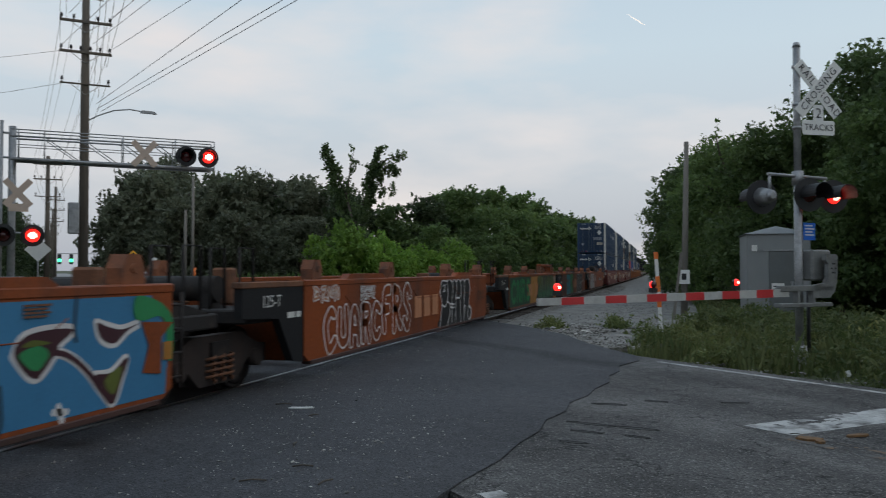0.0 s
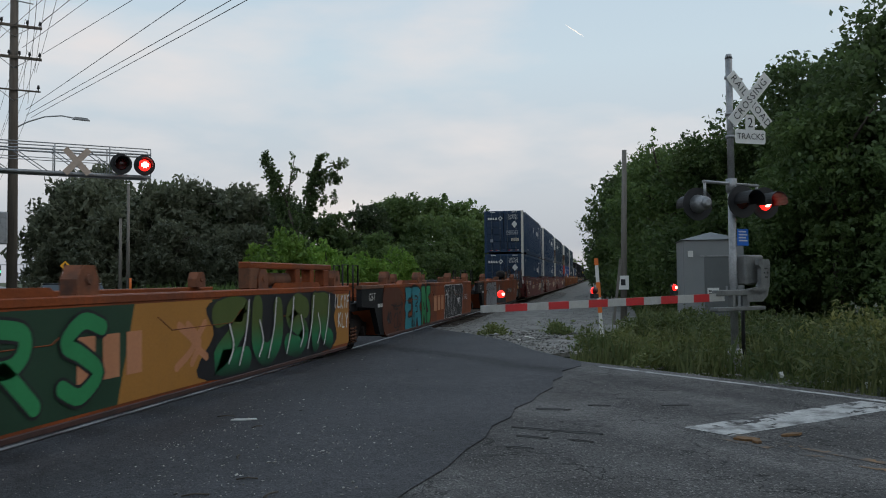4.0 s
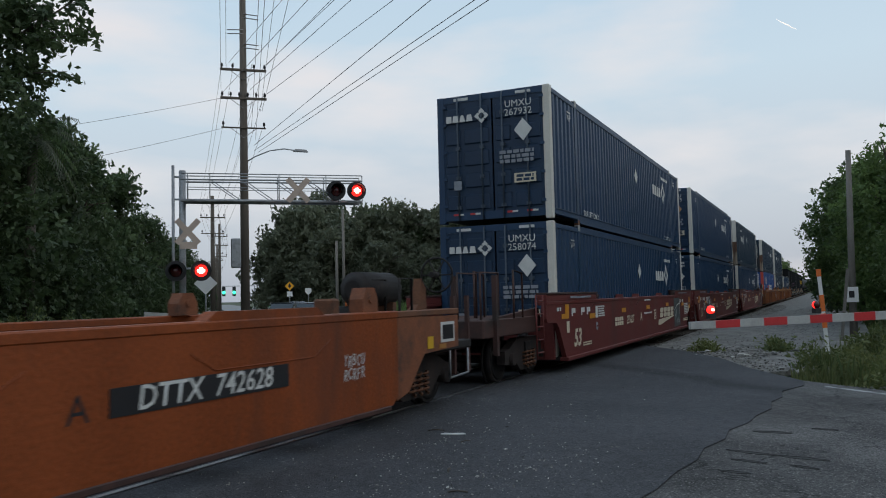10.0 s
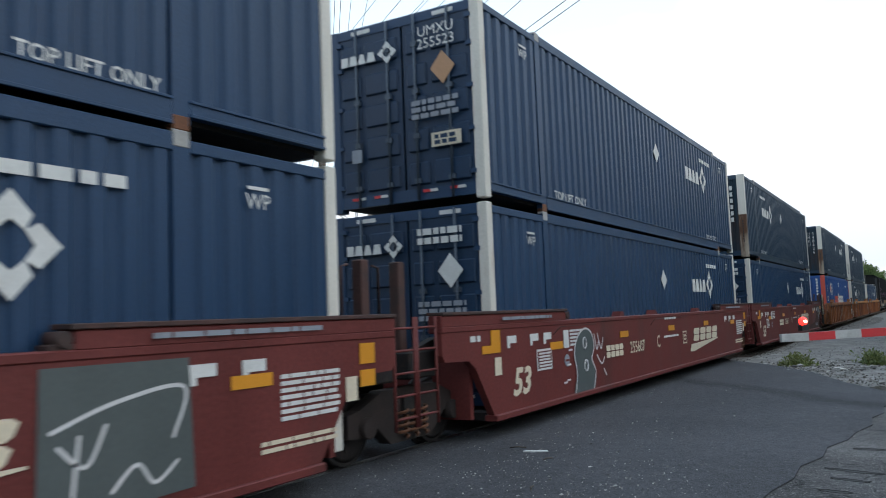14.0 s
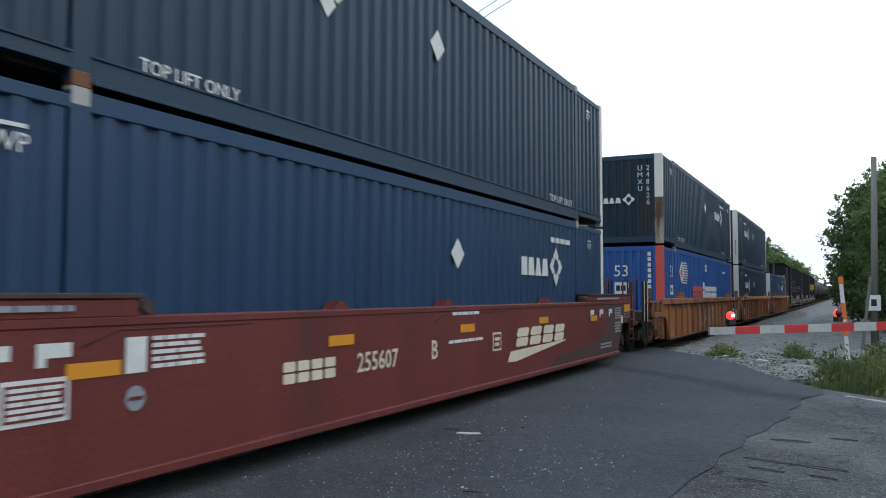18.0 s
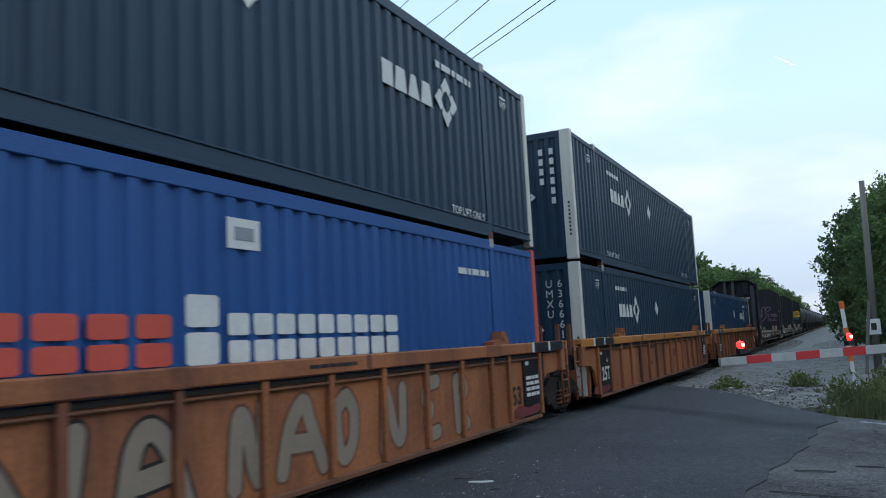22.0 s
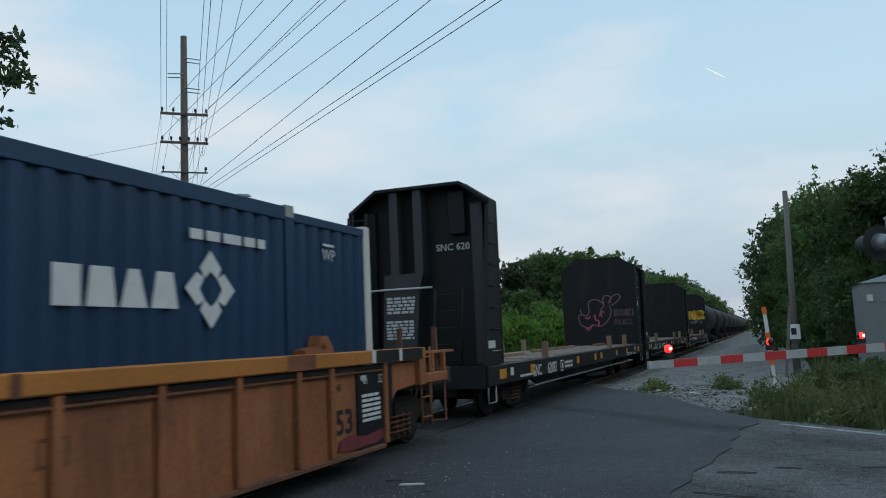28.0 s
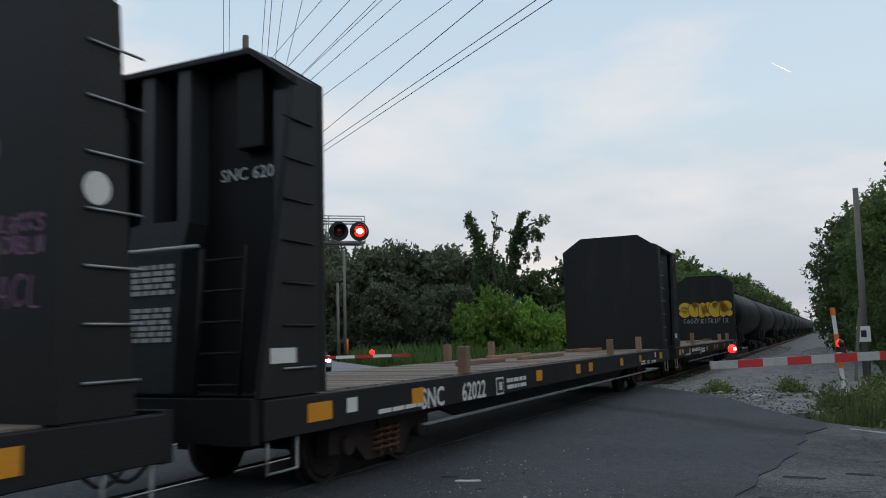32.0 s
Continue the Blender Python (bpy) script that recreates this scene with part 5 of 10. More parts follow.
# -- bulkhead flat cars --
def bulkhead(t, y, inward, name="bulkhead"):
    """A tall black end wall at y; its plain face looks inward (+1: towards +y)."""
    bm = B()
    f = [(-1.5, 1.1), (1.5, 1.1), (1.5, 4.21), (0.9, 4.62), (-0.9, 4.62), (-1.5, 4.21)]
    a, b = sorted((y, y + inward * 0.08))
    prism(bm, f, "y", a, b)
    p = part(name, bm, BLACKCAR, t, "tall black steel end wall with clipped corners")
    o = -inward
    for s in (-1, 1):
        bm = B()
        prism(bm, [(y, 1.1), (y + o * (0.95 if inward > 0 else 0.6), 1.1), (y + o * 0.40, 4.1), (y, 4.2)], "x", s * 1.46 - 0.035, s * 1.46 + 0.035)
        part("side_brace", bm, BLACKCAR, p)
        bm = B()
        q, r = sorted((y, y + o * 0.36))
        vs = [(s * 1.49, 4.12), (s * 0.9, 4.54), (s * 0.9, 4.61), (s * 1.49, 4.20)]
        prism(bm, vs, "y", q, r)
        part("top_flange", bm, BLACKCAR, p)
        bm = B()
        x0, x1 = sorted((s * 1.02, s * 1.28))
        q, r = sorted((y + o * 0.01, y + o * 0.13))
        box(bm, x0, x1, q, r, 1.1, 4.2, 0.02)
        part("corner_channel", bm, UPRIGHTGREY if s > 0 else BLACKCAR, p)
    bm = B()
    q, r = sorted((y, y + o * 0.36))
    box(bm, -0.9, 0.9, q, r, 4.55, 4.61)
    part("top_flange", bm, BLACKCAR, p)
    for xx in (-0.535, -0.02):
        bm = B()
        q, r = sorted((y, y + o * 0.3))
        box(bm, xx - 0.09, xx + 0.09, q, r, 2.86, 4.54, 0.01)
        part("upright", bm, UPRIGHTGREY, p)
    bm = B()
    q, r = sorted((y, y + o * 0.31))
    prism(bm, [(-0.84, 1.1), (-0.14, 1.1), (-0.02, 2.6), (0.07, 2.9), (-0.63, 2.9), (-0.76, 2.88)], "y", q, r)
    part("centre_post", bm, UPRIGHTGREY, p, "broad grey centre post with stencils")
    bm = B()
    q, r = sorted((y, y + o * 0.16))
    box(bm, 0.58, 0.92, q, r, 3.62, 4.45, 0.01)
    part("stiffener", bm, BLACKCAR, p)
    # ladders: one full height, one low
    for x0, x1, x2, x3, z0, z1 in ((-1.06, -1.30, -1.36, -1.44, 1.15, 4.15), (0.36, 0.26, 0.92, 0.82, 1.0, 2.56)):
        d = y + o * 0.42
        bm = B()
        tube(bm, (x0, d, z1), (x1, d, z0), 0.03, n=6)
        tube(bm, (x2, d, z1), (x3, d, z0), 0.022, n=6)
        n = int((z1 - z0) / 0.37)
        for k in range(n + 1):
            f = (k + 0.4) / (n + 1)
            tube(bm, (x0 + (x1 - x0) * f, d, z1 + (z0 - z1) * f), (x2 + (x3 - x2) * f, d, z1 + (z0 - z1) * f), 0.014, n=6)
        part("ladder", bm, GRIME_SHADE, p, "thin steel ladder")
    for k in range(7):
        z = 1.35 + k * 0.4
        for pts in (((1.51, y + o * 0.12, z), (1.51, y + o * 0.62, z)),):
            bm = B()
            tube(bm, *pts, 0.011, n=6)
            part("rung", bm, GRIME_SHADE if k and inward > 0 else GALV, p)
    return p


UPRIGHTGREY = mat("chalky_black_paint", (0.040, 0.041, 0.044), 0.6, var=0.35, scale=2, second=(0.02, 0.02, 0.021), cover=0.4, streak=(1, 1, 0.25))
FLAT_LEN = 18.33
STAKES_AT = ((3.8, 1.28), (12.3, 1.28), (2.2, -1.42), (9.0, -1.42), (11.5, -1.42), (15.5, 1.28))


def flat_car(c0, label, number=True, seed=0):
    """A bulkhead flat car; c0: the inner face of its near bulkhead."""
    L = FLAT_LEN
    t = thing("bulkhead_flat_car", label, "rail car", group="bulkhead flat cars")
    bm = B()
    box(bm, 1.38, 1.5, -0.9, L + 0.9, 0.72, 1.08, 0.01)
    box(bm, -1.5, -1.38, -0.9, L + 0.9, 0.72, 1.08, 0.01)
    box(bm, -0.35, 0.35, 0.5, L - 0.5, 0.45, 0.95)
    for k in range(12):
        y = 0.4 + k * (L - 0.8) / 11
        box(bm, -1.4, 1.4, y - 0.07, y + 0.07, 0.7, 1.0)
    prism(bm, [(3.2, 0.72), (4.2, 0.46), (L - 4.2, 0.46), (L - 3.2, 0.72)], "x", 0.95, 1.05)
    part("frame", bm, BLACKCAR, t, "black steel side sill and centre beam")
    bm = B()
    box(bm, 1.46, 1.506, 2.2, L - 2.2, 0.535, 0.56)
    part("pipe_rail", bm, GALV, t, "bright brake pipe")
    rnd = random.Random(seed)
    n = 88
    bm = B()
    box(bm, -1.38, 1.38, -0.094, 0.094, 1.05, 1.1, 0.004)
    plank = finish(bm, "plank", DECKWOOD)
    for k in range(n):
        o = part("plank", plank, DECKWOOD, t)
        o.location = (rnd.uniform(-0.02, 0.02), 0.15 + k * (L - 0.3) / (n - 1), rnd.uniform(-0.006, 0.004))
    bulkhead(t, 0.0, 1)
    b2 = bulkhead(t, L, -1)
    for y, xx in STAKES_AT:
        bm = B()
        box(bm, xx, xx + 0.14, y - 0.07, y + 0.07, 1.08, 1.42 + rnd.uniform(0, 0.12), 0.01)
        part("stake", bm, STAKE, t, "rough timber stake")
    for k in range(6):
        y, xx = rnd.uniform(1.5, L - 2), rnd.uniform(-0.9, 0.6)
        bm = B()
        box(bm, xx, xx + 0.12, y, y + rnd.uniform(1.2, 3.0), 1.1, 1.18, 0.01)
        part("dunnage", bm, STAKE, t, "loose timber bearer")
    x = 1.503
    for y in (-0.25, 1.9, 6.46, 8.86, 9.8, 12.6, 14.75, 17.59):
        plate(t, "reflector", y, y + (0.42 if y < 0 or y > L - 2 else 0.3), 0.82, 1.0, x, REFLECT_Y, "amber reflector")
    if number:
        word(t, number[:3], 0.34, 2.47, 0.84, x, DECAL, weight=0.02)
        word(t, number[4:], 0.34, 3.78, 0.84, x, DECAL, weight=0.02)
    else:
        bars(t, "road_number", 2.6, 5.0, 0.82, 1.02, x, DECAL, 1, seed)
    bm = B()
    box(bm, x, x + 0.004, 4.61, 4.61 + 0.3, 0.72, 0.98)
    fr = part("stencil_frame", bm, DECAL, t, "white framed stencil")
    plate(fr, "stencil_panel", 4.61 + 0.03, 4.61 + 0.27, 0.75, 0.95, x + 0.004, BLACKCAR)
    plate(fr, "stencil_bar", 4.61 + 0.09, 4.61 + 0.21, 0.79, 0.91, x + 0.010, DECAL)
    bars(t, "notice_text", 5.06, 5.93, 0.76, 0.96, x, DECAL, 2, seed + 1)
    bars(t, "notice_text", 1.1, 2.2, 0.76, 0.84, x, DECAL, 1, seed + 2)
    plate(t, "sticker", 0.45, 0.65, 0.85, 1.0, x, DECAL)
    for k, (a, b) in enumerate(((14.95, 15.5), (15.77, 16.1), (16.36, 17.0))):
        bars(t, "notice_text", a, b, 0.74, 0.86 - 0.02 * k, x, DECAL, 2, seed + 30 + k)
    plate(t, "sticker", 16.86, 17.04, 0.88, 1.03, x, DECAL)
    bm = B()
    tube(bm, (-1.42, -0.4, 2.60), (0.28, -0.4, 2.60), 0.02, n=6)
    part("grab_bar", bm, DECAL, t, "white painted grab bar")
    plate(t, "sticker", -0.81, -0.42, 1.40, 1.54, 1.497, DECAL, "white sticker on the bulkhead side")
    if number:
        part("lettering", on_end(letters("SNC 620", 0.19, weight=0.012), 0.6, 3.38, -0.02), DECAL, t)
    else:
        endbars(t, 0.35, 1.0, 3.16, 3.30, -0.02, 1, seed, DECAL)
    endbars(t, -0.72, -0.12, 2.12, 2.46, -0.322, 5, seed + 5, DECAL)
    endbars(t, -0.74, -0.16, 1.62, 2.0, -0.322, 6, seed + 6, DECAL)
    for y, out in ((-0.9, -1), (L + 0.9, 1)):
        coupler(t, y + out * 0.05, out)
        bm = B()
        box(bm, -1.45, 1.45, min(y, y + out * 0.12), max(y, y + out * 0.12), 0.7, 1.1)
        part("end_sill", bm, BLACKCAR, t)
        bm = B()
        path(bm, [(1.45, y - out * 0.1, 0.75), (1.45, y - out * 0.1, 0.42), (1.45, y - out * 0.55, 0.42), (1.45, y - out * 0.55, 0.75)], 0.016)
        part("step", bm, GALV, t, "bright stirrup step")
    truck(t, 1.95, c0)
    truck(t, L - 1.95, c0)
    t.location = (TRACK, c0, 0)
    MOVING.append((t, c0, 0))
    return t, b2


# -- tank cars and the rest of the train --
def tank_car(c0):
    L = 16.6
    t = thing("tank_car", "black cylindrical tank car with a dusty top", "rail car", group="tank cars")
    bm = B()
    n = 28
    rings = []
    for y, r in ((0.55, 0.0), (0.58, 0.7), (0.75, 1.15), (1.1, 1.42), (1.5, 1.5), (L - 1.5, 1.5), (L - 1.1, 1.42), (L - 0.75, 1.15), (L - 0.58, 0.7), (L - 0.55, 0.0)):
        rings.append([bm.verts.new((r * math.cos(a), y, 2.62 + r * math.sin(a))) for a in [2 * math.pi * k / n for k in range(n)]])
    for r0, r1 in zip(rings[:-1], rings[1:]):
        for k in range(n):
            f = bm.faces.new((r0[k], r0[(k + 1) % n], r1[(k + 1) % n], r1[k]))
            f.smooth = True
    part("tank", bm, BLACKCAR, t)
    bm = B()
    tube(bm, (0, L / 2, 4.0), (0, L / 2, 4.45), 0.45, n=14)
    box(bm, -0.7, 0.7, L / 2 - 1.2, L / 2 + 1.2, 4.08, 4.14)
    part("dome", bm, BLACKCAR, t)
    bm = B()
    box(bm, -0.4, 0.4, 0.1, L - 0.1, 0.72, 1.1)
    box(bm, -1.4, 1.4, 0.0, 0.3, 0.72, 1.08)
    box(bm, -1.4, 1.4, L - 0.3, L, 0.72, 1.08)
    box(bm, -1.4, 1.4, 1.6, 2.2, 0.95, 1.6)
    box(bm, -1.4, 1.4, L - 2.2, L - 1.6, 0.95, 1.6)
    part("underframe", bm, BLACKCAR, t)
    for y in (0.2, L - 0.2):
        ladder(t, y, 0.45, 1.9, 1.42, GRIME_SHADE, 0.36, 5)
        coupler(t, y, -1 if y < 1 else 1)
    truck(t, 1.9, c0)
    truck(t, L - 1.9, c0)
    t.location = (TRACK, c0, 0)
    return t


def hopper_car(c0):
    L = 16.8
    t = thing("hopper_car", "pale grey covered hopper car", "rail car", group="hopper cars")
    bm = B()
    prism(bm, [(-1.55, 1.2), (1.55, 1.2), (1.55, 4.0), (1.1, 4.5), (-1.1, 4.5), (-1.55, 4.0)], "y", 1.0, L - 1.0)
    part("body", bm, CONCRETE, t)
    bm = B()
    box(bm, -0.4, 0.4, 0, L, 0.72, 1.1)
    for k in range(3):
        y = 3 + k * 4.2
        prism(bm, [(y, 1.2), (y + 3.4, 1.2), (y + 2.0, 0.4), (y + 1.4, 0.4)], "x", -1.2, 1.2)
    part("chute", bm, CONCRETE, t)
    for y in (0.2, L - 0.2):
        coupler(t, y, -1 if y < 1 else 1)
    truck(t, 1.9, c0)
    truck(t, L - 1.9, c0)
    t.location = (TRACK, c0, 0)
    return t


# -- the consist, front to back --
UNITS = {}
for key, c0, c1, lo, hi, label in (
        ("A", -5.0, 7.2, -6.4, 8.8, "empty orange well car with blue graffiti over its side"),
        ("B", 10.35, 22.4, None, 24.2, "empty orange well car with white outline and black block graffiti"),
        ("C", 26.0, 37.9, None, 39.25, "empty well car with green dripping graffiti and a raised orange hood"),
        ("D", 40.5, 52.8, None, 54.5, "empty orange well car with turquoise, green and black graffiti"),
        ("E", 56.3, 69.0, None, 70.3, "empty orange well car with large silver graffiti and a stencilled number")):
    UNITS[key] = smooth_well(c0, c1, label, None, lo, hi)
coupler(UNITS["E"][0], UNITS["E"][1] + 2.7, 1)
for key, c0, c1, lo, hi, ol, oh, letter in (("F", 74.9, 92.95, 74.95, 93.85, 2.6, 0.35, "A"), ("G", 93.9, 112.15, None, 113.05, 0.35, 0.35, "C"), ("H", 112.95, 132.15, None, 131.85, 0.35, 1.45, "B")):
    UNITS[key] = red_well(c0, c1, "oxide red well car carrying two stacked navy containers", lo, hi, ol, oh, letter)
for key, c0, c1, lo, hi, ol, oh, label in (
        ("I", 135.9, 154.1, 135.95, 155.05, 1.6, 0.4, "bleached orange ribbed well car carrying two stacked containers"),
        ("J", 155.2, 172.9, None, 173.9, 0.4, 0.4, "bleached orange ribbed well car carrying two stacked slate containers"),
        ("K", 174.0, 192.4, None, 192.35, 0.4, 1.6, "bleached orange ribbed well car carrying a single navy container")):
    UNITS[key] = ribbed_well(c0, c1, label, lo, hi, ol, oh, 11)
ZL, ZU = 0.32, 0.32 + CH + 0.04
container(76.15, ZL, BLUEBOX, True, "navy corrugated container resting in the red well car", marks=1, serial="UMXU258074")
container(76.15, ZU, BLUEBOX, True, "navy corrugated container with doors, stacked on another", marks=2, serial="UMXU267932")
container(95.55, ZL, BLUEBOX, True, "navy corrugated container resting in the red well car", marks=3)
container(95.55, ZU, BLUEBOX, True, "navy corrugated container with doors, stacked on another", marks=4, serial="UMXU255523")
container(114.3, ZL, BLUEBOX, True, "navy corrugated container resting in the red well car", marks=5)
container(114.3, ZU, DARKBOX, False, "slate blue container with a rust-streaked front, stacked on another", marks=6, mark_at=3.25)
container(137.25, ZL, ROYALBOX, False, "royal blue container with coral red corner posts", post=REDPOST, logo=False, marks=7)
container(137.25, ZU, DARKBOX, False, "slate container with a rust-streaked front on a royal blue one", marks=8, serial="UMXU248626")
container(156.15, ZL, DARKBOX, False, "slate blue container resting in the ribbed well car", marks=9, mark_at=3.25, serial="UMXU636661")
container(156.15, ZU, DARKBOX, False, "slate blue container stacked on its like", marks=10, mark_at=3.25)
container(175.0, ZL, BLUEBOX, False, "single navy container resting low in the ribbed well car", marks=11, serial="UMXU247873")
FLATS = [flat_car(196.2 + k * 21.3, "black bulkhead flat car with an empty timber deck and stakes", ("SNC 62083", "SNC 62022", "")[k], 20 + k) for k in range(3)]
TAIL = 260.3
first = tank_car(TAIL)
MOVING.append((first, TAIL, 0))
for k in range(1, 14):
    cc = TAIL + k * 18.2
    MOVING.append((copy_thing(first, pose(TRACK, cc, 0)), cc, 0))
first = hopper_car(TAIL + 14 * 18.2)
MOVING.append((first, TAIL + 14 * 18.2, 0))
for k in range(15, 26):
    cc = TAIL + k * 18.2
    MOVING.append((copy_thing(first, pose(TRACK, cc, 0)), cc, 0))
# ---- painted graffiti on the cars ----
def paint(name, base, rough=0.55):
    return mat(name, base, rough, var=0.14, scale=3, fine=30, second=tuple(v * 0.7 for v in base), cover=0.3, bump=0.05, streak=(1, 1, 0.4))


P_WHITE, P_BLACK, P_SILVER = paint("white_spray_paint", (0.58, 0.57, 0.56)), paint("black_spray_paint", (0.012, 0.012, 0.014)), paint("silver_spray_paint", (0.31, 0.31, 0.325))
P_BLUE, P_TURQ, P_GREEN = paint("sky_blue_spray_paint", (0.033, 0.17, 0.32)), paint("turquoise_spray_paint", (0.022, 0.215, 0.25)), paint("green_spray_paint", (0.02, 0.22, 0.075))
P_OLIVE, P_MAROON, P_YELLOW, P_PINK, P_MAUVE = paint("olive_spray_paint", (0.10, 0.12, 0.02)), paint("maroon_spray_paint", (0.045, 0.012, 0.018)), paint("yellow_spray_paint", (0.62, 0.36, 0.02)), paint("pink_spray_paint", (0.45, 0.07, 0.12)), paint("mauve_spray_paint", (0.20, 0.10, 0.17))
P_GHOST, P_DARKGREEN, P_AMBER = paint("ghosted_pale_paint", (0.46, 0.20, 0.10)), paint("dark_green_spray_paint", (0.012, 0.045, 0.022)), paint("amber_spray_paint", (0.36, 0.16, 0.03))


def fade_mat():
    """Green that fades to olive towards the top, as sprayed."""
    m = paint("olive_to_green_fade", (0.02, 0.24, 0.09))
    nt = m.node_tree
    N, L = nt.nodes.new, nt.links.new
    b = nt.nodes["Principled BSDF"]
    tc, sp, cr = N("ShaderNodeTexCoord"), N("ShaderNodeSeparateXYZ"), N("ShaderNodeValToRGB")
    L(tc.outputs["Object"], sp.inputs[0])
    e = cr.color_ramp.elements
    e[0].position, e[0].color = 0.35, (0.006, 0.03, 0.016, 1)
    e[1].position, e[1].color = 0.98, (0.07, 0.10, 0.02, 1)
    k = e.new(0.62)
    k.color = (0.012, 0.17, 0.065, 1)
    L(sp.outputs["Z"], cr.inputs[0])
    L(cr.outputs[0], b.inputs["Base Color"])
    return m


P_FADE = fade_mat()


def curve_pts(pts, closed=False, n=6):
    p = [Vector((*q, 0)) for q in pts]
    m = len(p)
    out = []
    for k in range(m if closed else m - 1):
        a, b, c, d = (p[(k + i) % m] if closed else p[min(max(k + i, 0), m - 1)] for i in (-1, 0, 1, 2))
        for j in range(n):
            t = j / n
            out.append(0.5 * ((2 * b) + (c - a) * t + (2 * a - 5 * b + 4 * c - d) * t * t + (3 * b - a - 3 * c + d) * t ** 3))
    if not closed:
        out.append(p[-1])
    return out


def ribbon(bm, pts, w, n=6):
    """A brush stroke of even width with rounded ends, flat in the xy plane."""
    c = curve_pts(pts, n=n)
    lo, hi = [], []
    for k, q in enumerate(c):
        d = (c[min(k + 1, len(c) - 1)] - c[max(k - 1, 0)])
        d = Vector((-d.y, d.x, 0)).normalized() if d.length > 1e-6 else Vector((0, 1, 0))
        lo.append(bm.verts.new(q - d * w / 2))
        hi.append(bm.verts.new(q + d * w / 2))
    for k in range(len(c) - 1):
        bm.faces.new((lo[k], lo[k + 1], hi[k + 1], hi[k]))
    for q, p0, p1, s in ((c[0], lo[0], hi[0], 1), (c[-1], hi[-1], lo[-1], 1)):
        r0 = p0.co - q
        arc = [bm.verts.new(q + Matrix.Rotation(-math.pi * j / 6, 3, "Z") @ r0) for j in range(1, 6)]
        bm.faces.new([p0] + arc + [p1])
    return bm


def patch(bm, pts, smooth=True):
    bm.faces.new([bm.verts.new(q) for q in (curve_pts(pts, True) if smooth else [Vector((*p, 0)) for p in pts])])
    return bm


GLYPHS = {
    "C": [[(.9, .85), (.5, 1), (.1, .7), (.1, .3), (.5, 0), (.9, .18)]], "U": [[(.1, 1), (.1, .3), (.5, 0), (.9, .3), (.9, 1)]],
    "A": [[(0, 0), (.25, .7), (.5, 1), (.75, .7), (1, 0)], [(.25, .38), (.75, .38)]], "R": [[(.1, 0), (.1, .5), (.1, 1)], [(.1, 1), (.7, .95), (.8, .72), (.55, .52), (.15, .5)], [(.45, .5), (.7, .2), (.95, 0)]],
    "E": [[(.9, 1), (.3, .95), (.1, .72), (.45, .52), (.1, .3), (.3, .04), (.9, 0)]], "S": [[(.9, .85), (.5, 1), (.15, .75), (.5, .52), (.85, .28), (.5, 0), (.1, .15)]],
    "F": [[(.15, 0), (.15, .5), (.2, .9), (.8, 1)], [(.15, .5), (.65, .55)]], "L": [[(.15, 1), (.1, .4), (.2, .05), (.8, .02)]], "N": [[(.05, 0), (.15, .9), (.4, .8), (.6, .2), (.85, .1), (.95, 1)]],
    "K": [[(.1, 0), (.1, .5), (.12, 1)], [(.8, 1), (.2, .5), (.9, 0)]], "O": [[(.5, 1), (.12, .75), (.12, .25), (.5, 0), (.88, .25), (.88, .75), (.5, 1)]], "Z": [[(.05, .9), (.5, 1), (.95, .95), (.5, .5), (.05, .05), (.95, 0)]],
    "B": [[(.1, 0), (.1, .5), (.1, 1)], [(.1, 1), (.75, .9), (.6, .55), (.2, .52), (.85, .35), (.7, .05), (.1, 0)]], "I": [[(.5, 0), (.5, .5), (.5, 1)]], "Y": [[(.1, 1), (.45, .55), (.5, 0)], [(.45, .55), (.9, 1)]]}


def bubble(parent, shapes, y0, y1, z0, z1, outline, fill, width, edge, x=1.503, seed=0, end=None):
    """A row of fat rounded strokes, outlined: wild shapes, no words."""
    rnd = random.Random(seed)
    n = len(shapes)
    w = (y1 - y0) / n
    put_on = (lambda b, d: on_side(b, 0, 0, x + d)) if end is None else (lambda b, d: on_end(b, 0, 0, end - d))
    for k, g in enumerate(shapes):
        under, over = B(), B()
        for s in GLYPHS[g]:
            pts = [(y0 + (k + 0.12 + 0.78 * a) * w + rnd.uniform(-0.03, 0.03), z0 + width / 2 + (z1 - z0 - width) * b + rnd.uniform(-0.03, 0.03)) for a, b in s]
            ribbon(under, pts, width + 2 * edge)
            ribbon(over, pts, width)
        p = part("graffiti", put_on(under, 0.003 * k), outline, parent, "sprayed bubble letter")
        part("graffiti_fill", put_on(over, 0.003 * k + 0.0016), fill, p)


def strokes(parent, lines, width, material, x=1.509, end=None, label="sprayed graffiti line"):
    """Brush strokes, each a part of its own."""
    for pts in lines:
        bm = B()
        ribbon(bm, pts, width)
        part("graffiti_outline", on_side(bm, 0, 0, x) if end is None else on_end(bm, 0, 0, end), material, parent, label)


def filled(parent, shapes, material, x=1.503, smooth=True, name="graffiti", end=None):
    for pts in shapes:
        bm = B()
        patch(bm, pts, smooth)
        part(name, on_side(bm, 0, 0, x) if end is None else on_end(bm, 0, 0, end), material, parent, "sprayed colour field")


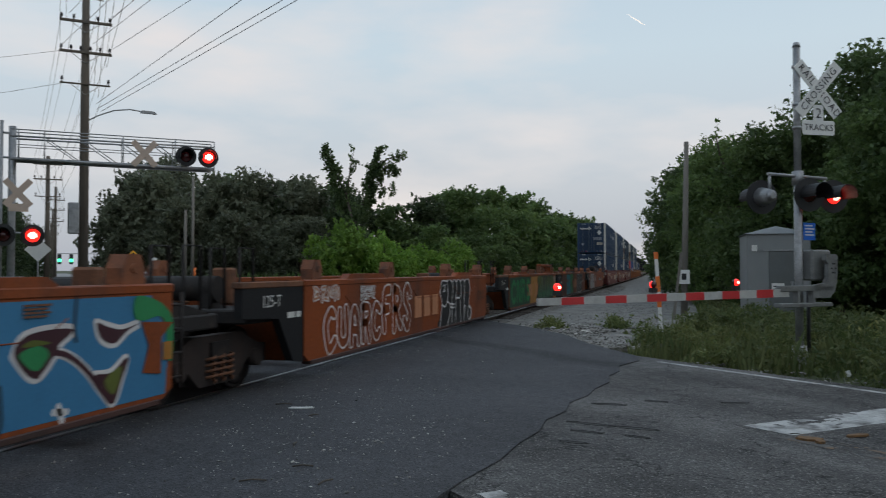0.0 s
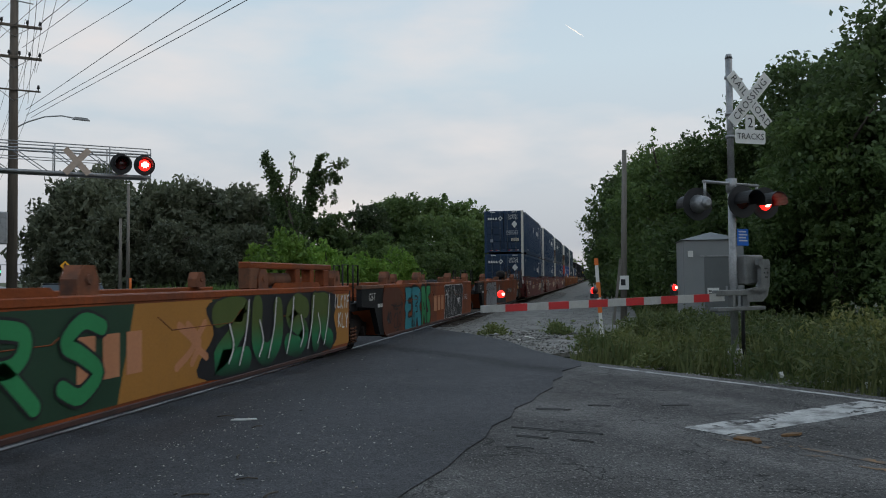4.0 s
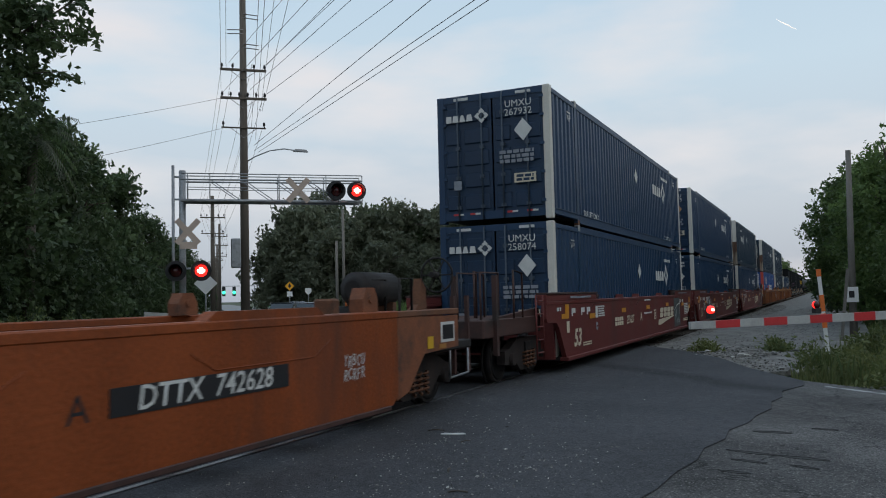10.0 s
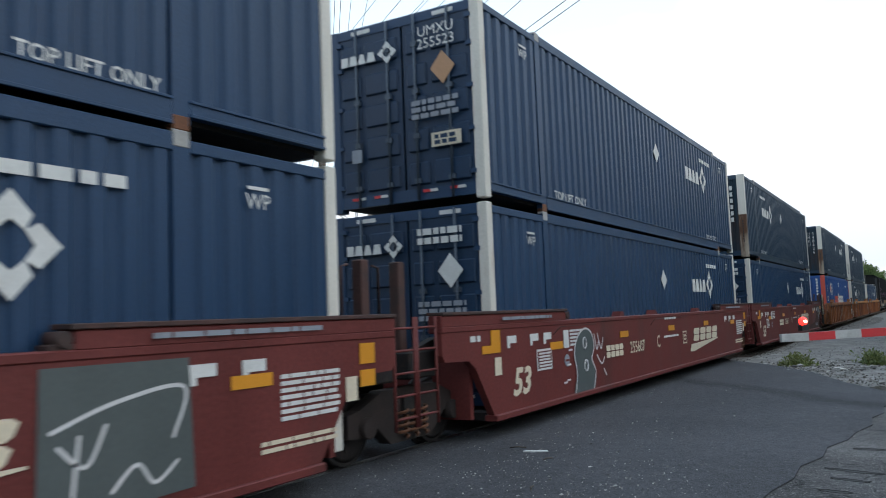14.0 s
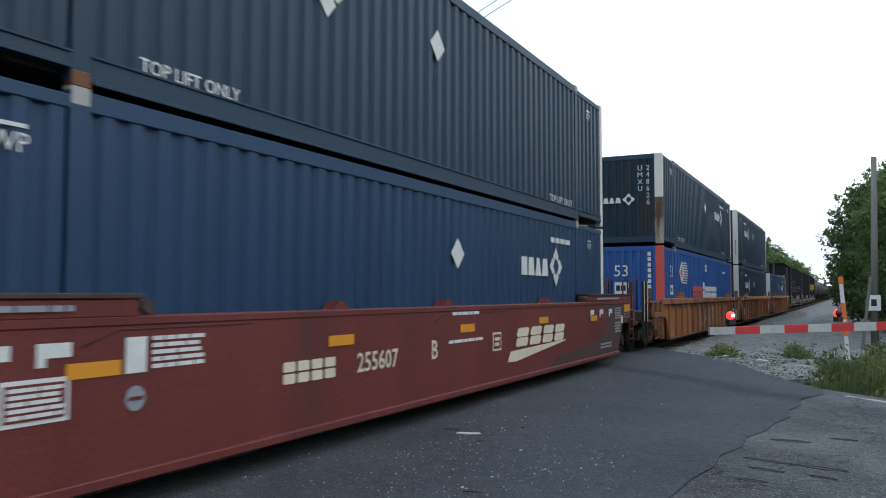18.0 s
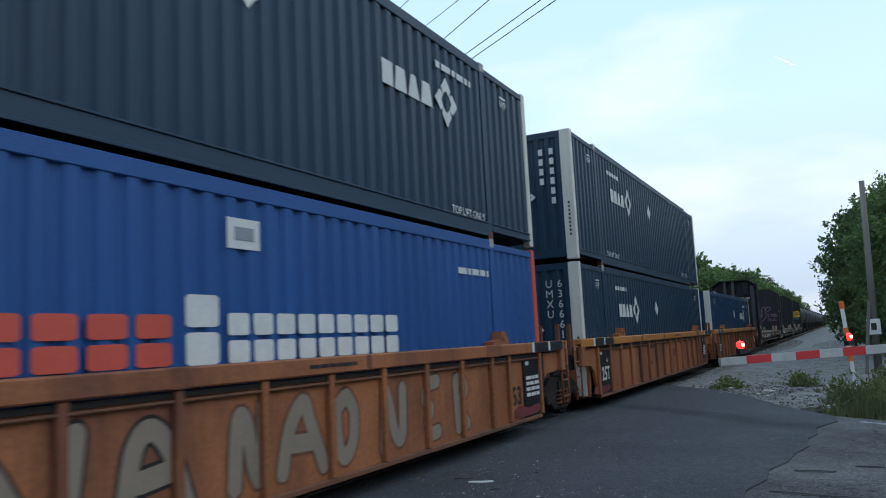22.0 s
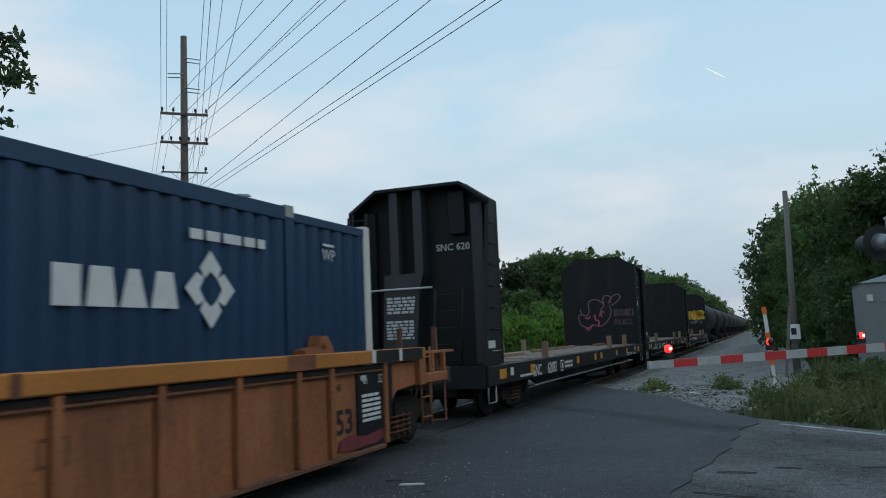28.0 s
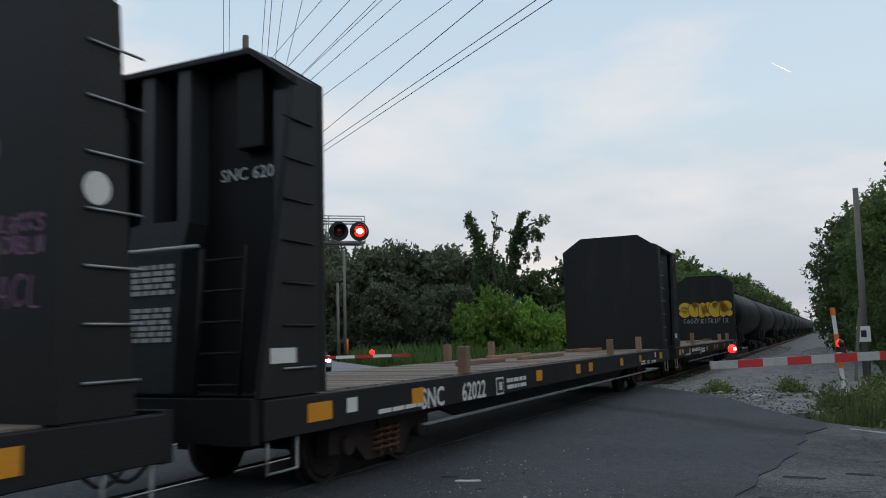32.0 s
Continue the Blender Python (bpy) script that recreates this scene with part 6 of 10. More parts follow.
def scribble(parent, y0, y1, z0, z1, material, seed, width=0.03, x=1.509, n=3, end=None):
    """A loose tag: rows of quick bent strokes that spell nothing."""
    rnd = random.Random(seed)
    keys = sorted(GLYPHS)
    for r in range(n):
        za, zb = z0 + (r + 0.12) * (z1 - z0) / n, z0 + (r + 0.88) * (z1 - z0) / n
        m = max(3, round((y1 - y0) / (zb - za) / 0.8))
        w = (y1 - y0) / m
        lines = []
        for k in range(m):
            lift = rnd.uniform(-0.12, 0.12) * (zb - za)
            for g in GLYPHS[rnd.choice(keys)]:
                lines.append([(y0 + (k + 0.08 + 0.78 * a + rnd.uniform(-0.06, 0.06)) * w + 0.12 * b * w, za + lift + (zb - za) * b) for a, b in g])
        strokes(parent, lines, width * 0.8, material, x, end, "loose scribbled tag")


def paint_cars():
    def rel(key, *c):
        mid = {"A": 1.1, "B": 16.375, "C": 31.95, "D": 46.65, "E": 62.65}[key]
        return [v - mid for v in c]

    # A: blue all over, dark curling letters, green and orange at the end
    t, h = UNITS["A"]
    filled(t, [[(-h + 0.1, 0.35), (h - 0.12, 0.35), (h - 0.05, 0.9), (h - 0.35, 1.34), (-h + 0.1, 1.34)]], P_BLUE, smooth=False)
    o = 1.1
    for k in range(5):
        d = -2.45 * k - o
        hook = [(5.36 + d, 0.74), (5.5 + d, 0.9), (5.72 + d, 0.86), (5.95 + d, 0.7), (6.12 + d, 0.52), (6.27 + d, 0.40), (6.36 + d, 0.55), (6.47 + d, 0.75)]
        eye = [(5.12 + d, 0.92), (5.22 + d, 1.06), (5.5 + d, 1.10), (5.76 + d, 1.08), (5.6 + d, 0.97), (5.58 + d, 0.92), (5.34 + d, 0.72)]
        crook = [(6.06 + d, 1.12), (6.12 + d, 0.98), (6.3 + d, 0.92), (6.48 + d, 1.02), (6.66 + d, 1.08), (6.4 + d, 1.04), (6.2 + d, 1.08)]
        tail = [(6.04 + d, 0.66), (6.26 + d, 0.66), (6.47 + d, 0.77), (6.4 + d, 0.58), (6.28 + d, 0.38), (6.16 + d, 0.52)]
        for pts in (eye, crook, tail):
            strokes(t, [pts + pts[:1]], 0.085, P_WHITE, 1.505)
        strokes(t, [hook], 0.09, P_WHITE, 1.506)
        for n, pts in enumerate((eye, crook, tail)):
            filled(t, [pts], P_MAROON, 1.508 + 0.0006 * n)
        strokes(t, [hook], 0.05, P_MAROON, 1.512)
        filled(t, [[(5.16 + d, 0.92), (5.36 + d, 0.98), (5.48 + d, 0.9), (5.34 + d, 0.78)]], P_GREEN, 1.5135)
        filled(t, [[(6.16 + d, 0.6), (6.4 + d, 0.7), (6.29 + d, 0.46)]], P_OLIVE, 1.5135)
        filled(t, [[(5.2 + d, 0.98), (5.3 + d, 1.03), (5.5 + d, 0.99)]], P_OLIVE, 1.5135)
        strokes(t, [[(5.60 + d, 0.46), (5.64 + d, 0.34)], [(5.55 + d, 0.42), (5.69 + d, 0.40)]], 0.06, P_WHITE, 1.507)
        strokes(t, [[(5.80 + d, 1.35), (5.78 + d, 1.1), (5.8 + d, 0.98)], [(4.98 + d, 0.7), (5.0 + d, 0.45), (4.96 + d, 0.32)]], 0.035, P_BLACK, 1.507)
    filled(t, [[(6.62 - o, 1.34), (6.57 - o, 1.16), (6.7 - o, 1.1), (6.98 - o, 1.13), (7.08 - o, 1.0), (7.1 - o, 0.72), (7.19 - o, 0.7), (7.19 - o, 1.08), (7.0 - o, 1.26)]], P_GREEN, 1.513)
    filled(t, [[(6.68 - o, 1.09), (7.19 - o, 1.06), (7.0 - o, 0.92), (7.0 - o, 0.56), (6.7 - o, 0.6), (6.8 - o, 0.86)]], ORANGE, 1.515, False)
    filled(t, [[(7.03 - o, 0.87), (7.18 - o, 0.87), (7.18 - o, 0.69), (7.03 - o, 0.69)]], P_AMBER, 1.517, False)
    bars(t, "notice_text", 5.2 - o, 5.5 - o, 1.2, 1.32, 1.515, RUST, 4, 77)
    # B: white outlines, a ghosted mark, a black block
    t, h = UNITS["B"]
    a, b = rel("B", 11.0, 13.5)
    bubble(t, "CUARC", a, b, 0.36, 1.04, P_WHITE, ORANGE, 0.13, 0.028, seed=1)
    a, b = rel("B", 13.55, 15.3)
    bubble(t, "FRS", a, b, 0.42, 1.32, P_WHITE, ORANGE, 0.16, 0.03, seed=2)
    a, b = rel("B", 10.65, 11.6)
    bubble(t, "BRNN", a, b, 1.14, 1.34, P_WHITE, P_GHOST, 0.03, 0.02, seed=3)
    a, b = rel("B", 12.5, 13.2)
    scribble(t, a, b, 1.08, 1.34, P_WHITE, 4, 0.03, n=2)
    ghost(t, rel("B", 15.5, 17.4))
    block = [(1.04, 0.3), (1.17, 0.58), (1.24, 0.87), (1.09, 1.08), (1.24, 1.34), (1.63, 1.33), (1.9, 1.38), (2.15, 1.31), (2.32, 1.38), (2.55, 1.31), (2.75, 1.38), (2.99, 1.31), (3.2, 1.38), (3.41, 1.31), (3.65, 1.38), (3.9, 1.3), (3.98, 1.08), (3.87, 0.68), (4.14, 0.58), (4.1, 0.37), (3.88, 0.3)]
    filled(t, [block], P_BLACK)
    strokes(t, [block, [(1.71, 1.31), (1.76, 0.98), (1.55, 0.76), (1.28, 0.79)], [(1.71, 0.88), (1.98, 0.74), (1.89, 0.48), (1.68, 0.3)], [(2.15, 1.32), (2.23, 1.14), (2.14, 0.87), (2.12, 0.34)], [(2.55, 1.31), (2.6, 1.12), (2.5, 0.86), (2.48, 0.33)],
                [(2.99, 1.31), (3.05, 1.13), (2.97, 0.82), (3.0, 0.32)], [(3.41, 1.31), (3.37, 0.92), (3.33, 0.31)], [(3.33, 0.66), (3.5, 0.68), (3.45, 0.49)], [(1.98, 0.8), (2.35, 0.77)], [(1.98, 0.72), (2.35, 0.69)], [(2.55, 0.92), (2.88, 0.91)],
                [(3.87, 0.68), (3.74, 0.49), (3.88, 0.33), (4.08, 0.41), (4.04, 0.63), (3.87, 0.68)], [(1.35, 1.22), (1.5, 1.24), (1.42, 1.12)], [(1.36, 1.1), (1.5, 1.12)]], 0.04, P_WHITE)
    a, b = rel("B", 21.2, 22.0)
    scribble(t, a, b, 0.75, 1.05, P_BLACK, 6, 0.02, n=2)
    # C: fading green letters on black, amber edges, the raised hood
    t, h = UNITS["C"]
    filled(t, [[(-h + 0.05, 0.34), (h - 1.5, 0.34), (h - 1.1, 1.0), (h - 1.0, 1.34), (-h + 0.05, 1.34)]], P_DARKGREEN, smooth=False)
    a, b = rel("C", 30.3, 32.6)
    filled(t, [[(a, 0.34), (b - 0.45, 0.34), (b - 0.1, 0.95), (b - 0.3, 1.34), (a + 0.3, 1.34)]], P_AMBER, 1.504, False)
    a, b = rel("C", 26.3, 30.2)
    bubble(t, "CNRS", a, b, 0.42, 1.3, P_BLACK, P_GREEN, 0.16, 0.03, 1.505, seed=7)
    ghost(t, rel("C", 29.6, 30.8), 1.506)
    a, b = rel("C", 32.4, 36.9)
    filled(t, [[(a - 0.2, 0.34), (b - 0.2, 0.34), (b + 0.1, 0.9), (b - 0.1, 1.34), (a + 0.1, 1.34), (a - 0.05, 0.9)]], P_BLACK, 1.505)
    bubble(t, "ZUSR", a - 0.1, b, 0.34, 1.35, P_BLACK, P_FADE, 0.34, 0.03, 1.506, seed=8)
    strokes(t, [[(a - 0.9, 1.06), (a - 0.55, 0.82), (a - 0.95, 0.58)], [(a - 0.28, 1.06), (a - 0.5, 0.82), (a - 0.24, 0.64)], [(a - 0.7, 1.06), (a - 0.42, 0.84), (a - 0.6, 0.6)]], 0.1, P_GHOST, 1.5065)
    strokes(t, [[(a + f + 0.2, 1.3), (a + f + 0.1, 0.85), (a + f - 0.1, 0.45)] for f in (0.75, 1.7, 2.4, 3.3, 4.1)] + [[(a + f, 1.0), (a + f + 0.12, 0.72), (a + f - 0.02, 0.5)] for f in (0.35, 1.3, 2.9, 3.7)], 0.035, P_WHITE, 1.526)
    a, b = rel("C", 36.95, 37.85)
    filled(t, [[(a, 0.36), (b, 0.36), (b, 1.3), (a + 0.1, 1.3)]], P_AMBER, 1.504, False)
    scribble(t, a + 0.02, b + 0.05, 1.03, 1.32, P_WHITE, 9, 0.045, n=1)
    scribble(t, a + 0.25, b - 0.02, 0.66, 0.98, P_WHITE, 10, 0.045, n=1)
    a, b = rel("C", 33.6, 37.1)
    for y0, y1, z0, z1 in ((a, b, 1.74, 1.84), (a, a + 0.35, 1.45, 1.75), (b - 0.4, b - 0.12, 1.45, 1.75), (a + 1.75, a + 1.95, 1.45, 1.75), (a + 2.45, a + 2.6, 1.45, 1.75)):
        bm = B()
        box(bm, 1.24, 1.42, y0, y1, z0, z1, 0.015)
        part("hood_frame", bm, ORANGE if z0 > 1.6 or y0 > a else RUST, t, "raised orange hood frame")
    bm = B()
    tube(bm, (1.25, a + 0.4, 1.58), (1.25, a + 1.7, 1.58), 0.11, n=12)
    part("hood_cylinder", bm, RUST, t, "rusty cylinder under the hood")
    # D: scribbles, turquoise and green letters, ghosted mark, black letters outlined white
    t, h = UNITS["D"]
    dim = paint("scorched_orange_paint", (0.10, 0.028, 0.012))
    filled(t, [[(-6.12, 0.33), (-4.5, 0.33), (-4.4, 0.9), (-4.6, 1.3), (-6.12, 1.34)]], dim, 1.502)
    word(t, "40", 0.40, -5.76, 0.66, 1.506, P_BLACK, weight=0.02)
    strokes(t, [[(-5.55, 0.97), (-5.1, 0.92), (-4.5, 0.95)], [(-4.62, 1.0), (-4.48, 0.95), (-4.6, 0.88)], [(-5.3, 1.0), (-5.32, 0.84), (-5.2, 0.98), (-5.2, 0.84)], [(-5.05, 1.0), (-5.1, 0.85), (-4.95, 0.86)], [(-4.85, 1.02), (-4.85, 0.85)],
                [(-5.1, 0.76), (-5.32, 0.66), (-5.28, 0.44), (-5.1, 0.42)], [(-5.0, 0.76), (-5.0, 0.44), (-4.88, 0.42)], [(-4.85, 0.7), (-4.72, 0.78), (-4.62, 0.6), (-4.75, 0.42), (-4.85, 0.56), (-4.85, 0.7)], [(-5.1, 0.34), (-4.9, 0.36)]], 0.035, P_BLACK, 1.507)
    shapes = (
        (P_TURQ, -4.26, -3.5, [(0.08, 1.0), (1.0, 0.98), (0.94, 0.74), (0.55, 0.72), (0.52, 0.62), (0.9, 0.6), (0.88, 0.44), (0.5, 0.40), (0.5, 0.28), (1.0, 0.28), (1.04, 0.02), (0.0, 0.0), (0.04, 0.36), (-0.06, 0.52), (0.1, 0.72)]),
        (P_TURQ, -3.5, -2.42, [(0.0, 0.99), (0.55, 1.0), (0.95, 0.9), (1.0, 0.66), (0.84, 0.5), (1.0, 0.3), (1.02, 0.02), (0.66, 0.0), (0.52, 0.24), (0.36, 0.0), (-0.06, 0.01), (0.04, 0.5)]),
        (P_GREEN, -2.42, -1.78, [(0.05, 1.0), (0.8, 1.0), (0.98, 0.7), (1.0, 0.1), (0.7, 0.04), (0.5, 0.26), (0.3, 0.02), (0.0, 0.0), (0.06, 0.5)]),
        (P_GREEN, -1.78, -1.22, [(0.05, 1.0), (0.95, 1.02), (1.0, 0.8), (0.55, 0.72), (0.95, 0.5), (1.0, 0.12), (0.5, 0.02), (-0.02, 0.08), (0.0, 0.32), (0.4, 0.34), (0.02, 0.55)]))
    for n, (colour, a, b, pts) in enumerate(shapes):
        body = [(a + (b - a) * (0.03 + 0.94 * u), 0.29 + 1.08 * v) for u, v in pts]
        filled(t, [body], colour, 1.504 + 0.0012 * n)
        strokes(t, [body + body[:2]], 0.045, P_BLACK, 1.511 + 0.0012 * n)
    strokes(t, [[(-3.2, 1.12), (-2.95, 1.1), (-2.85, 0.98), (-3.1, 0.9)], [(-3.15, 0.86), (-2.95, 0.84), (-2.9, 0.72), (-3.1, 0.7)], [(-2.2, 0.92), (-2.05, 0.72), (-1.95, 0.9)]], 0.04, P_BLACK, 1.519)
    strokes(t, [[(-3.36, 0.6), (-3.3, 0.72), (-3.24, 0.6)], [(-3.38, 0.5), (-3.28, 0.42), (-3.2, 0.5)], [(-3.36, 0.33), (-3.3, 0.4), (-3.24, 0.33)]], 0.028, P_BLACK, 1.519)
    ghost(t, rel("D", 45.9, 47.5))
    wide = [(0.93, 1.33), (1.08, 1.36), (1.62, 1.35), (2.06, 1.37), (2.8, 1.37), (3.37, 1.35), (4.01, 1.37), (4.27, 1.29), (4.32, 1.03), (4.14, 0.74), (3.99, 0.34), (3.36, 0.32), (2.66, 0.3), (1.83, 0.31), (1.22, 0.29), (0.91, 0.29), (0.85, 0.42), (0.97, 0.67), (1.02, 0.94), (0.97, 1.11)]
    filled(t, [wide], P_BLACK)
    strokes(t, [wide + wide[:1], [(1.22, 1.2), (1.42, 1.02), (1.32, 0.68), (1.18, 0.31)], [(1.67, 1.3), (1.57, 0.95), (1.62, 0.38)], [(1.83, 1.32), (1.83, 0.87), (1.78, 0.38)], [(2.11, 1.34), (2.05, 0.85), (2.23, 0.39)], [(2.41, 1.33), (2.35, 0.88), (2.47, 0.39)], [(2.73, 1.35), (2.6, 0.99), (2.79, 0.38)],
                [(3.08, 1.17), (3.14, 0.82), (3.0, 0.39)], [(3.52, 1.33), (3.52, 1.0), (3.75, 0.33)], [(1.08, 1.01), (1.32, 1.08), (1.44, 0.99)], [(1.5, 1.25), (1.48, 0.9), (1.5, 0.6)], [(2.9, 1.2), (2.85, 0.9)], [(3.85, 1.2), (3.9, 0.9), (3.8, 0.6)], [(2.0, 0.55), (2.08, 0.4)], [(2.6, 0.5), (2.7, 0.62), (2.75, 0.5)]], 0.032, P_WHITE)
    filled(t, [[(3.14, 0.89), (3.67, 0.92), (3.36, 0.69)]], P_WHITE, 1.511, False)
    a, b = rel("D", 51.15, 51.9)
    scribble(t, a, b, 0.8, 1.0, P_WHITE, 15, 0.025, n=1)
    # E: big silver letters, an oval, number panel
    t, h = UNITS["E"]
    tall = [(-5.71, 1.16), (-5.6, 1.31), (-5.39, 1.34), (-5.1, 1.36), (-4.69, 1.35), (-4.41, 1.35), (-4.14, 1.31), (-3.92, 1.39), (-3.59, 1.41), (-3.34, 1.35), (-3.1, 1.42), (-2.76, 1.43), (-2.55, 1.36), (-2.42, 1.2), (-2.39, 0.81), (-2.3, 0.69), (-2.35, 0.44), (-2.44, 0.29), (-2.86, 0.29), (-3.39, 0.27),
            (-3.81, 0.27), (-4.12, 0.3), (-4.36, 0.27), (-4.75, 0.29), (-5.29, 0.28), (-5.73, 0.29), (-5.81, 0.36), (-5.79, 0.56), (-5.73, 0.84), (-5.56, 0.99), (-5.69, 1.06)]
    filled(t, [tall], P_SILVER)
    strokes(t, [tall + tall[:1], [(-5.41, 1.33), (-5.41, 1.14), (-5.56, 1.02), (-5.69, 1.04)], [(-5.56, 1.0), (-5.29, 1.01), (-5.18, 0.78), (-5.2, 0.47), (-5.39, 0.29)], [(-5.39, 1.11), (-5.1, 1.17), (-4.88, 1.22)], [(-5.18, 1.14), (-5.1, 0.97), (-5.0, 1.11)],
                [(-5.13, 0.87), (-4.9, 1.04), (-4.69, 1.05), (-4.61, 0.91), (-4.67, 0.75), (-4.9, 0.91), (-5.13, 0.87)], [(-4.67, 0.75), (-4.67, 0.55), (-4.8, 0.3)], [(-4.69, 1.32), (-4.8, 1.16), (-4.69, 1.09), (-4.36, 1.13), (-4.18, 1.05)], [(-4.41, 1.28), (-4.3, 1.2), (-4.24, 1.29)],
                [(-4.36, 1.1), (-4.36, 0.82), (-4.59, 0.4)], [(-4.24, 1.05), (-4.27, 0.67), (-4.3, 0.32)], [(-4.11, 1.33), (-3.96, 1.07), (-3.93, 0.7), (-4.15, 0.32)], [(-3.86, 1.19), (-3.83, 1.02), (-3.73, 1.17)], [(-3.56, 1.19), (-3.52, 1.0), (-3.42, 1.17)],
                [(-4.03, 0.39), (-3.8, 0.84), (-3.53, 0.87), (-3.31, 0.75), (-3.16, 1.09), (-3.38, 1.36)], [(-3.45, 1.0), (-3.39, 0.8)], [(-3.16, 1.19), (-3.16, 0.77), (-2.65, 0.73), (-2.39, 0.77)], [(-3.16, 1.21), (-2.42, 1.2)], [(-3.28, 0.59), (-3.39, 0.3)], [(-2.69, 0.69), (-2.78, 0.3)]], 0.034, P_BLACK)
    a, b = rel("E", 61.02, 61.66)
    c = (a + b) / 2
    filled(t, [[(c, 1.27), (c - 0.3, 1.1), (c - 0.28, 0.8), (c - 0.05, 0.72), (c + 0.05, 0.64), (c + 0.2, 0.72), (c + 0.3, 1.05)]], P_BLACK, 1.503)
    filled(t, [[(c, 1.24), (c - 0.25, 1.08), (c - 0.23, 0.83), (c - 0.1, 0.8), (c + 0.05, 0.7), (c + 0.2, 0.8), (c + 0.26, 1.05)]], P_SILVER, 1.506)
    a, b = rel("E", 64.55, 66.75)
    plate(t, "number_panel", a, b, 0.77, 0.99, 1.502, P_BLACK, "black road number panel")
    word(t, "DTTX  742628", 0.27, (a + b) / 2, 0.88, 1.509, DECAL, shear=0.15, weight=0.01)
    word(t, "A", 0.3, a - 0.28, 0.86, 1.503, P_BLACK)
    word(t, "40", 0.42, rel("E", 56.6)[0], 0.72, 1.503, P_BLACK)
    a, b = rel("E", 67.75, 68.2)
    scribble(t, a, b, 0.7, 1.0, P_WHITE, 18, 0.02, n=2)
    # E's outer end carries its side on over the last truck, with tank, brake stand and a low deck
    bm = B()
    prism(bm, [(h - 0.02, 0.34), (h + 0.3, 0.42), (h + 0.75, 0.86), (h + 1.84, 0.9), (h + 1.84, 1.34), (h - 0.02, 1.36)], "x", 1.385, 1.492)
    e = part("end_apron", bm, RUSTORANGE, t, "rusty orange end apron over the truck")
    plate(e, "logo_panel", h + 1.26, h + 1.70, 0.98, 1.26, 1.493, DECAL, "white square emblem panel")
    plate(e, "logo_panel", h + 1.31, h + 1.65, 1.02, 1.22, 1.499, P_BLACK)
    plate(e, "sticker", h + 0.85, h + 1.02, 0.92, 1.08, 1.493, P_YELLOW, "yellow inspection sticker")
    plate(e, "sticker", h + 1.2, h + 1.42, 0.9, 0.96, 1.493, P_AMBER)
    bm = B()
    box(bm, 1.3, 1.48, h + 0.0, h + 1.9, 1.36, 1.44, 0.012)
    part("apron_rail", bm, RUST, e)
    bm = B()
    tube(bm, (0.5, h + 0.65, 1.74), (0.5, h + 1.55, 1.74), 0.24, n=18)
    tube(bm, (0.5, h + 0.58, 1.74), (0.5, h + 0.65, 1.74), 0.12, 0.24, n=18)
    tube(bm, (0.5, h + 1.55, 1.74), (0.5, h + 1.62, 1.74), 0.24, 0.12, n=18)
    part("air_tank", bm, GRIME_SHADE, e, "large dark air reservoir")
    for yy in (h + 0.75, h + 1.35):
        bm = B()
        box(bm, 0.3, 0.7, yy, yy + 0.1, 1.05, 1.55)
        part("tank_saddle", bm, RUST, e)
    bm = B()
    box(bm, -1.25, 1.3, h + 1.2, h + 2.75, 0.82, 0.95, 0.02)
    part("end_deck", bm, GRIME_SHADE, e, "low grimy end deck")
    bm = B()
    prism(bm, [(h + 2.0, 0.95), (h + 2.5, 0.95), (h + 2.45, 1.75), (h + 2.3, 1.9), (h + 2.2, 1.5), (h + 1.95, 1.35)], "x", 0.55, 0.68)
    part("brake_stand", bm, RUST, e, "rusty brake stand")
    bm = B()
    ring = [(0.85 + 0.27 * math.cos(k * math.pi / 9), h + 2.5, 1.95 + 0.27 * math.sin(k * math.pi / 9)) for k in range(19)]
    path(bm, ring, 0.016, 6)
    for k in range(3):
        c, d = math.cos(k * math.pi / 3), math.sin(k * math.pi / 3)
        tube(bm, (0.85 - 0.27 * c, h + 2.5, 1.95 - 0.27 * d), (0.85 + 0.27 * c, h + 2.5, 1.95 + 0.27 * d), 0.012, n=5)
    tube(bm, (0.85, h + 2.3, 1.95), (0.85, h + 2.52, 1.95), 0.05, n=8)
    part("brake_wheel", bm, GRIME_SHADE, e, "dark hand brake wheel")
    for yy in (h + 2.2, h + 2.72):
        bm = B()
        box(bm, 1.22, 1.28, yy - 0.03, yy + 0.03, 0.45, 1.62)
        part("end_post", bm, SOOT_SHADE_RED, e, "upright steel end post")
    bm = B()
    path(bm, [(1.3, h + 1.95, 0.82), (1.3, h + 1.95, 0.42), (1.3, h + 2.6, 0.45), (1.3, h + 2.6, 0.82)], 0.018)
    part("step", bm, GALV, e, "pipe step")
    # red unit F: grey panel with a white line drawing
    t, h = UNITS["F"]
    a, b = 5.05, 6.32
    filled(t, [[(a, 0.36), (b, 0.40), (b - 0.05, 1.36), (a + 0.02, 1.36)]], paint("grey_sprayed_panel", (0.075, 0.09, 0.088)), 1.512, False)
    strokes(t, [[(a + 0.1, 0.95), (a + 0.6, 1.1), (b - 0.1, 1.15), (b - 0.2, 0.8)], [(a + 0.25, 0.5), (a + 0.3, 0.9)], [(a + 0.15, 0.85), (a + 0.35, 0.7), (a + 0.5, 0.95)], [(a + 0.55, 0.5), (a + 0.75, 0.65), (a + 0.9, 0.5), (a + 1.1, 0.62)]], 0.03, P_WHITE, 1.515)
    t, h = UNITS["G"]
    o = 0.05
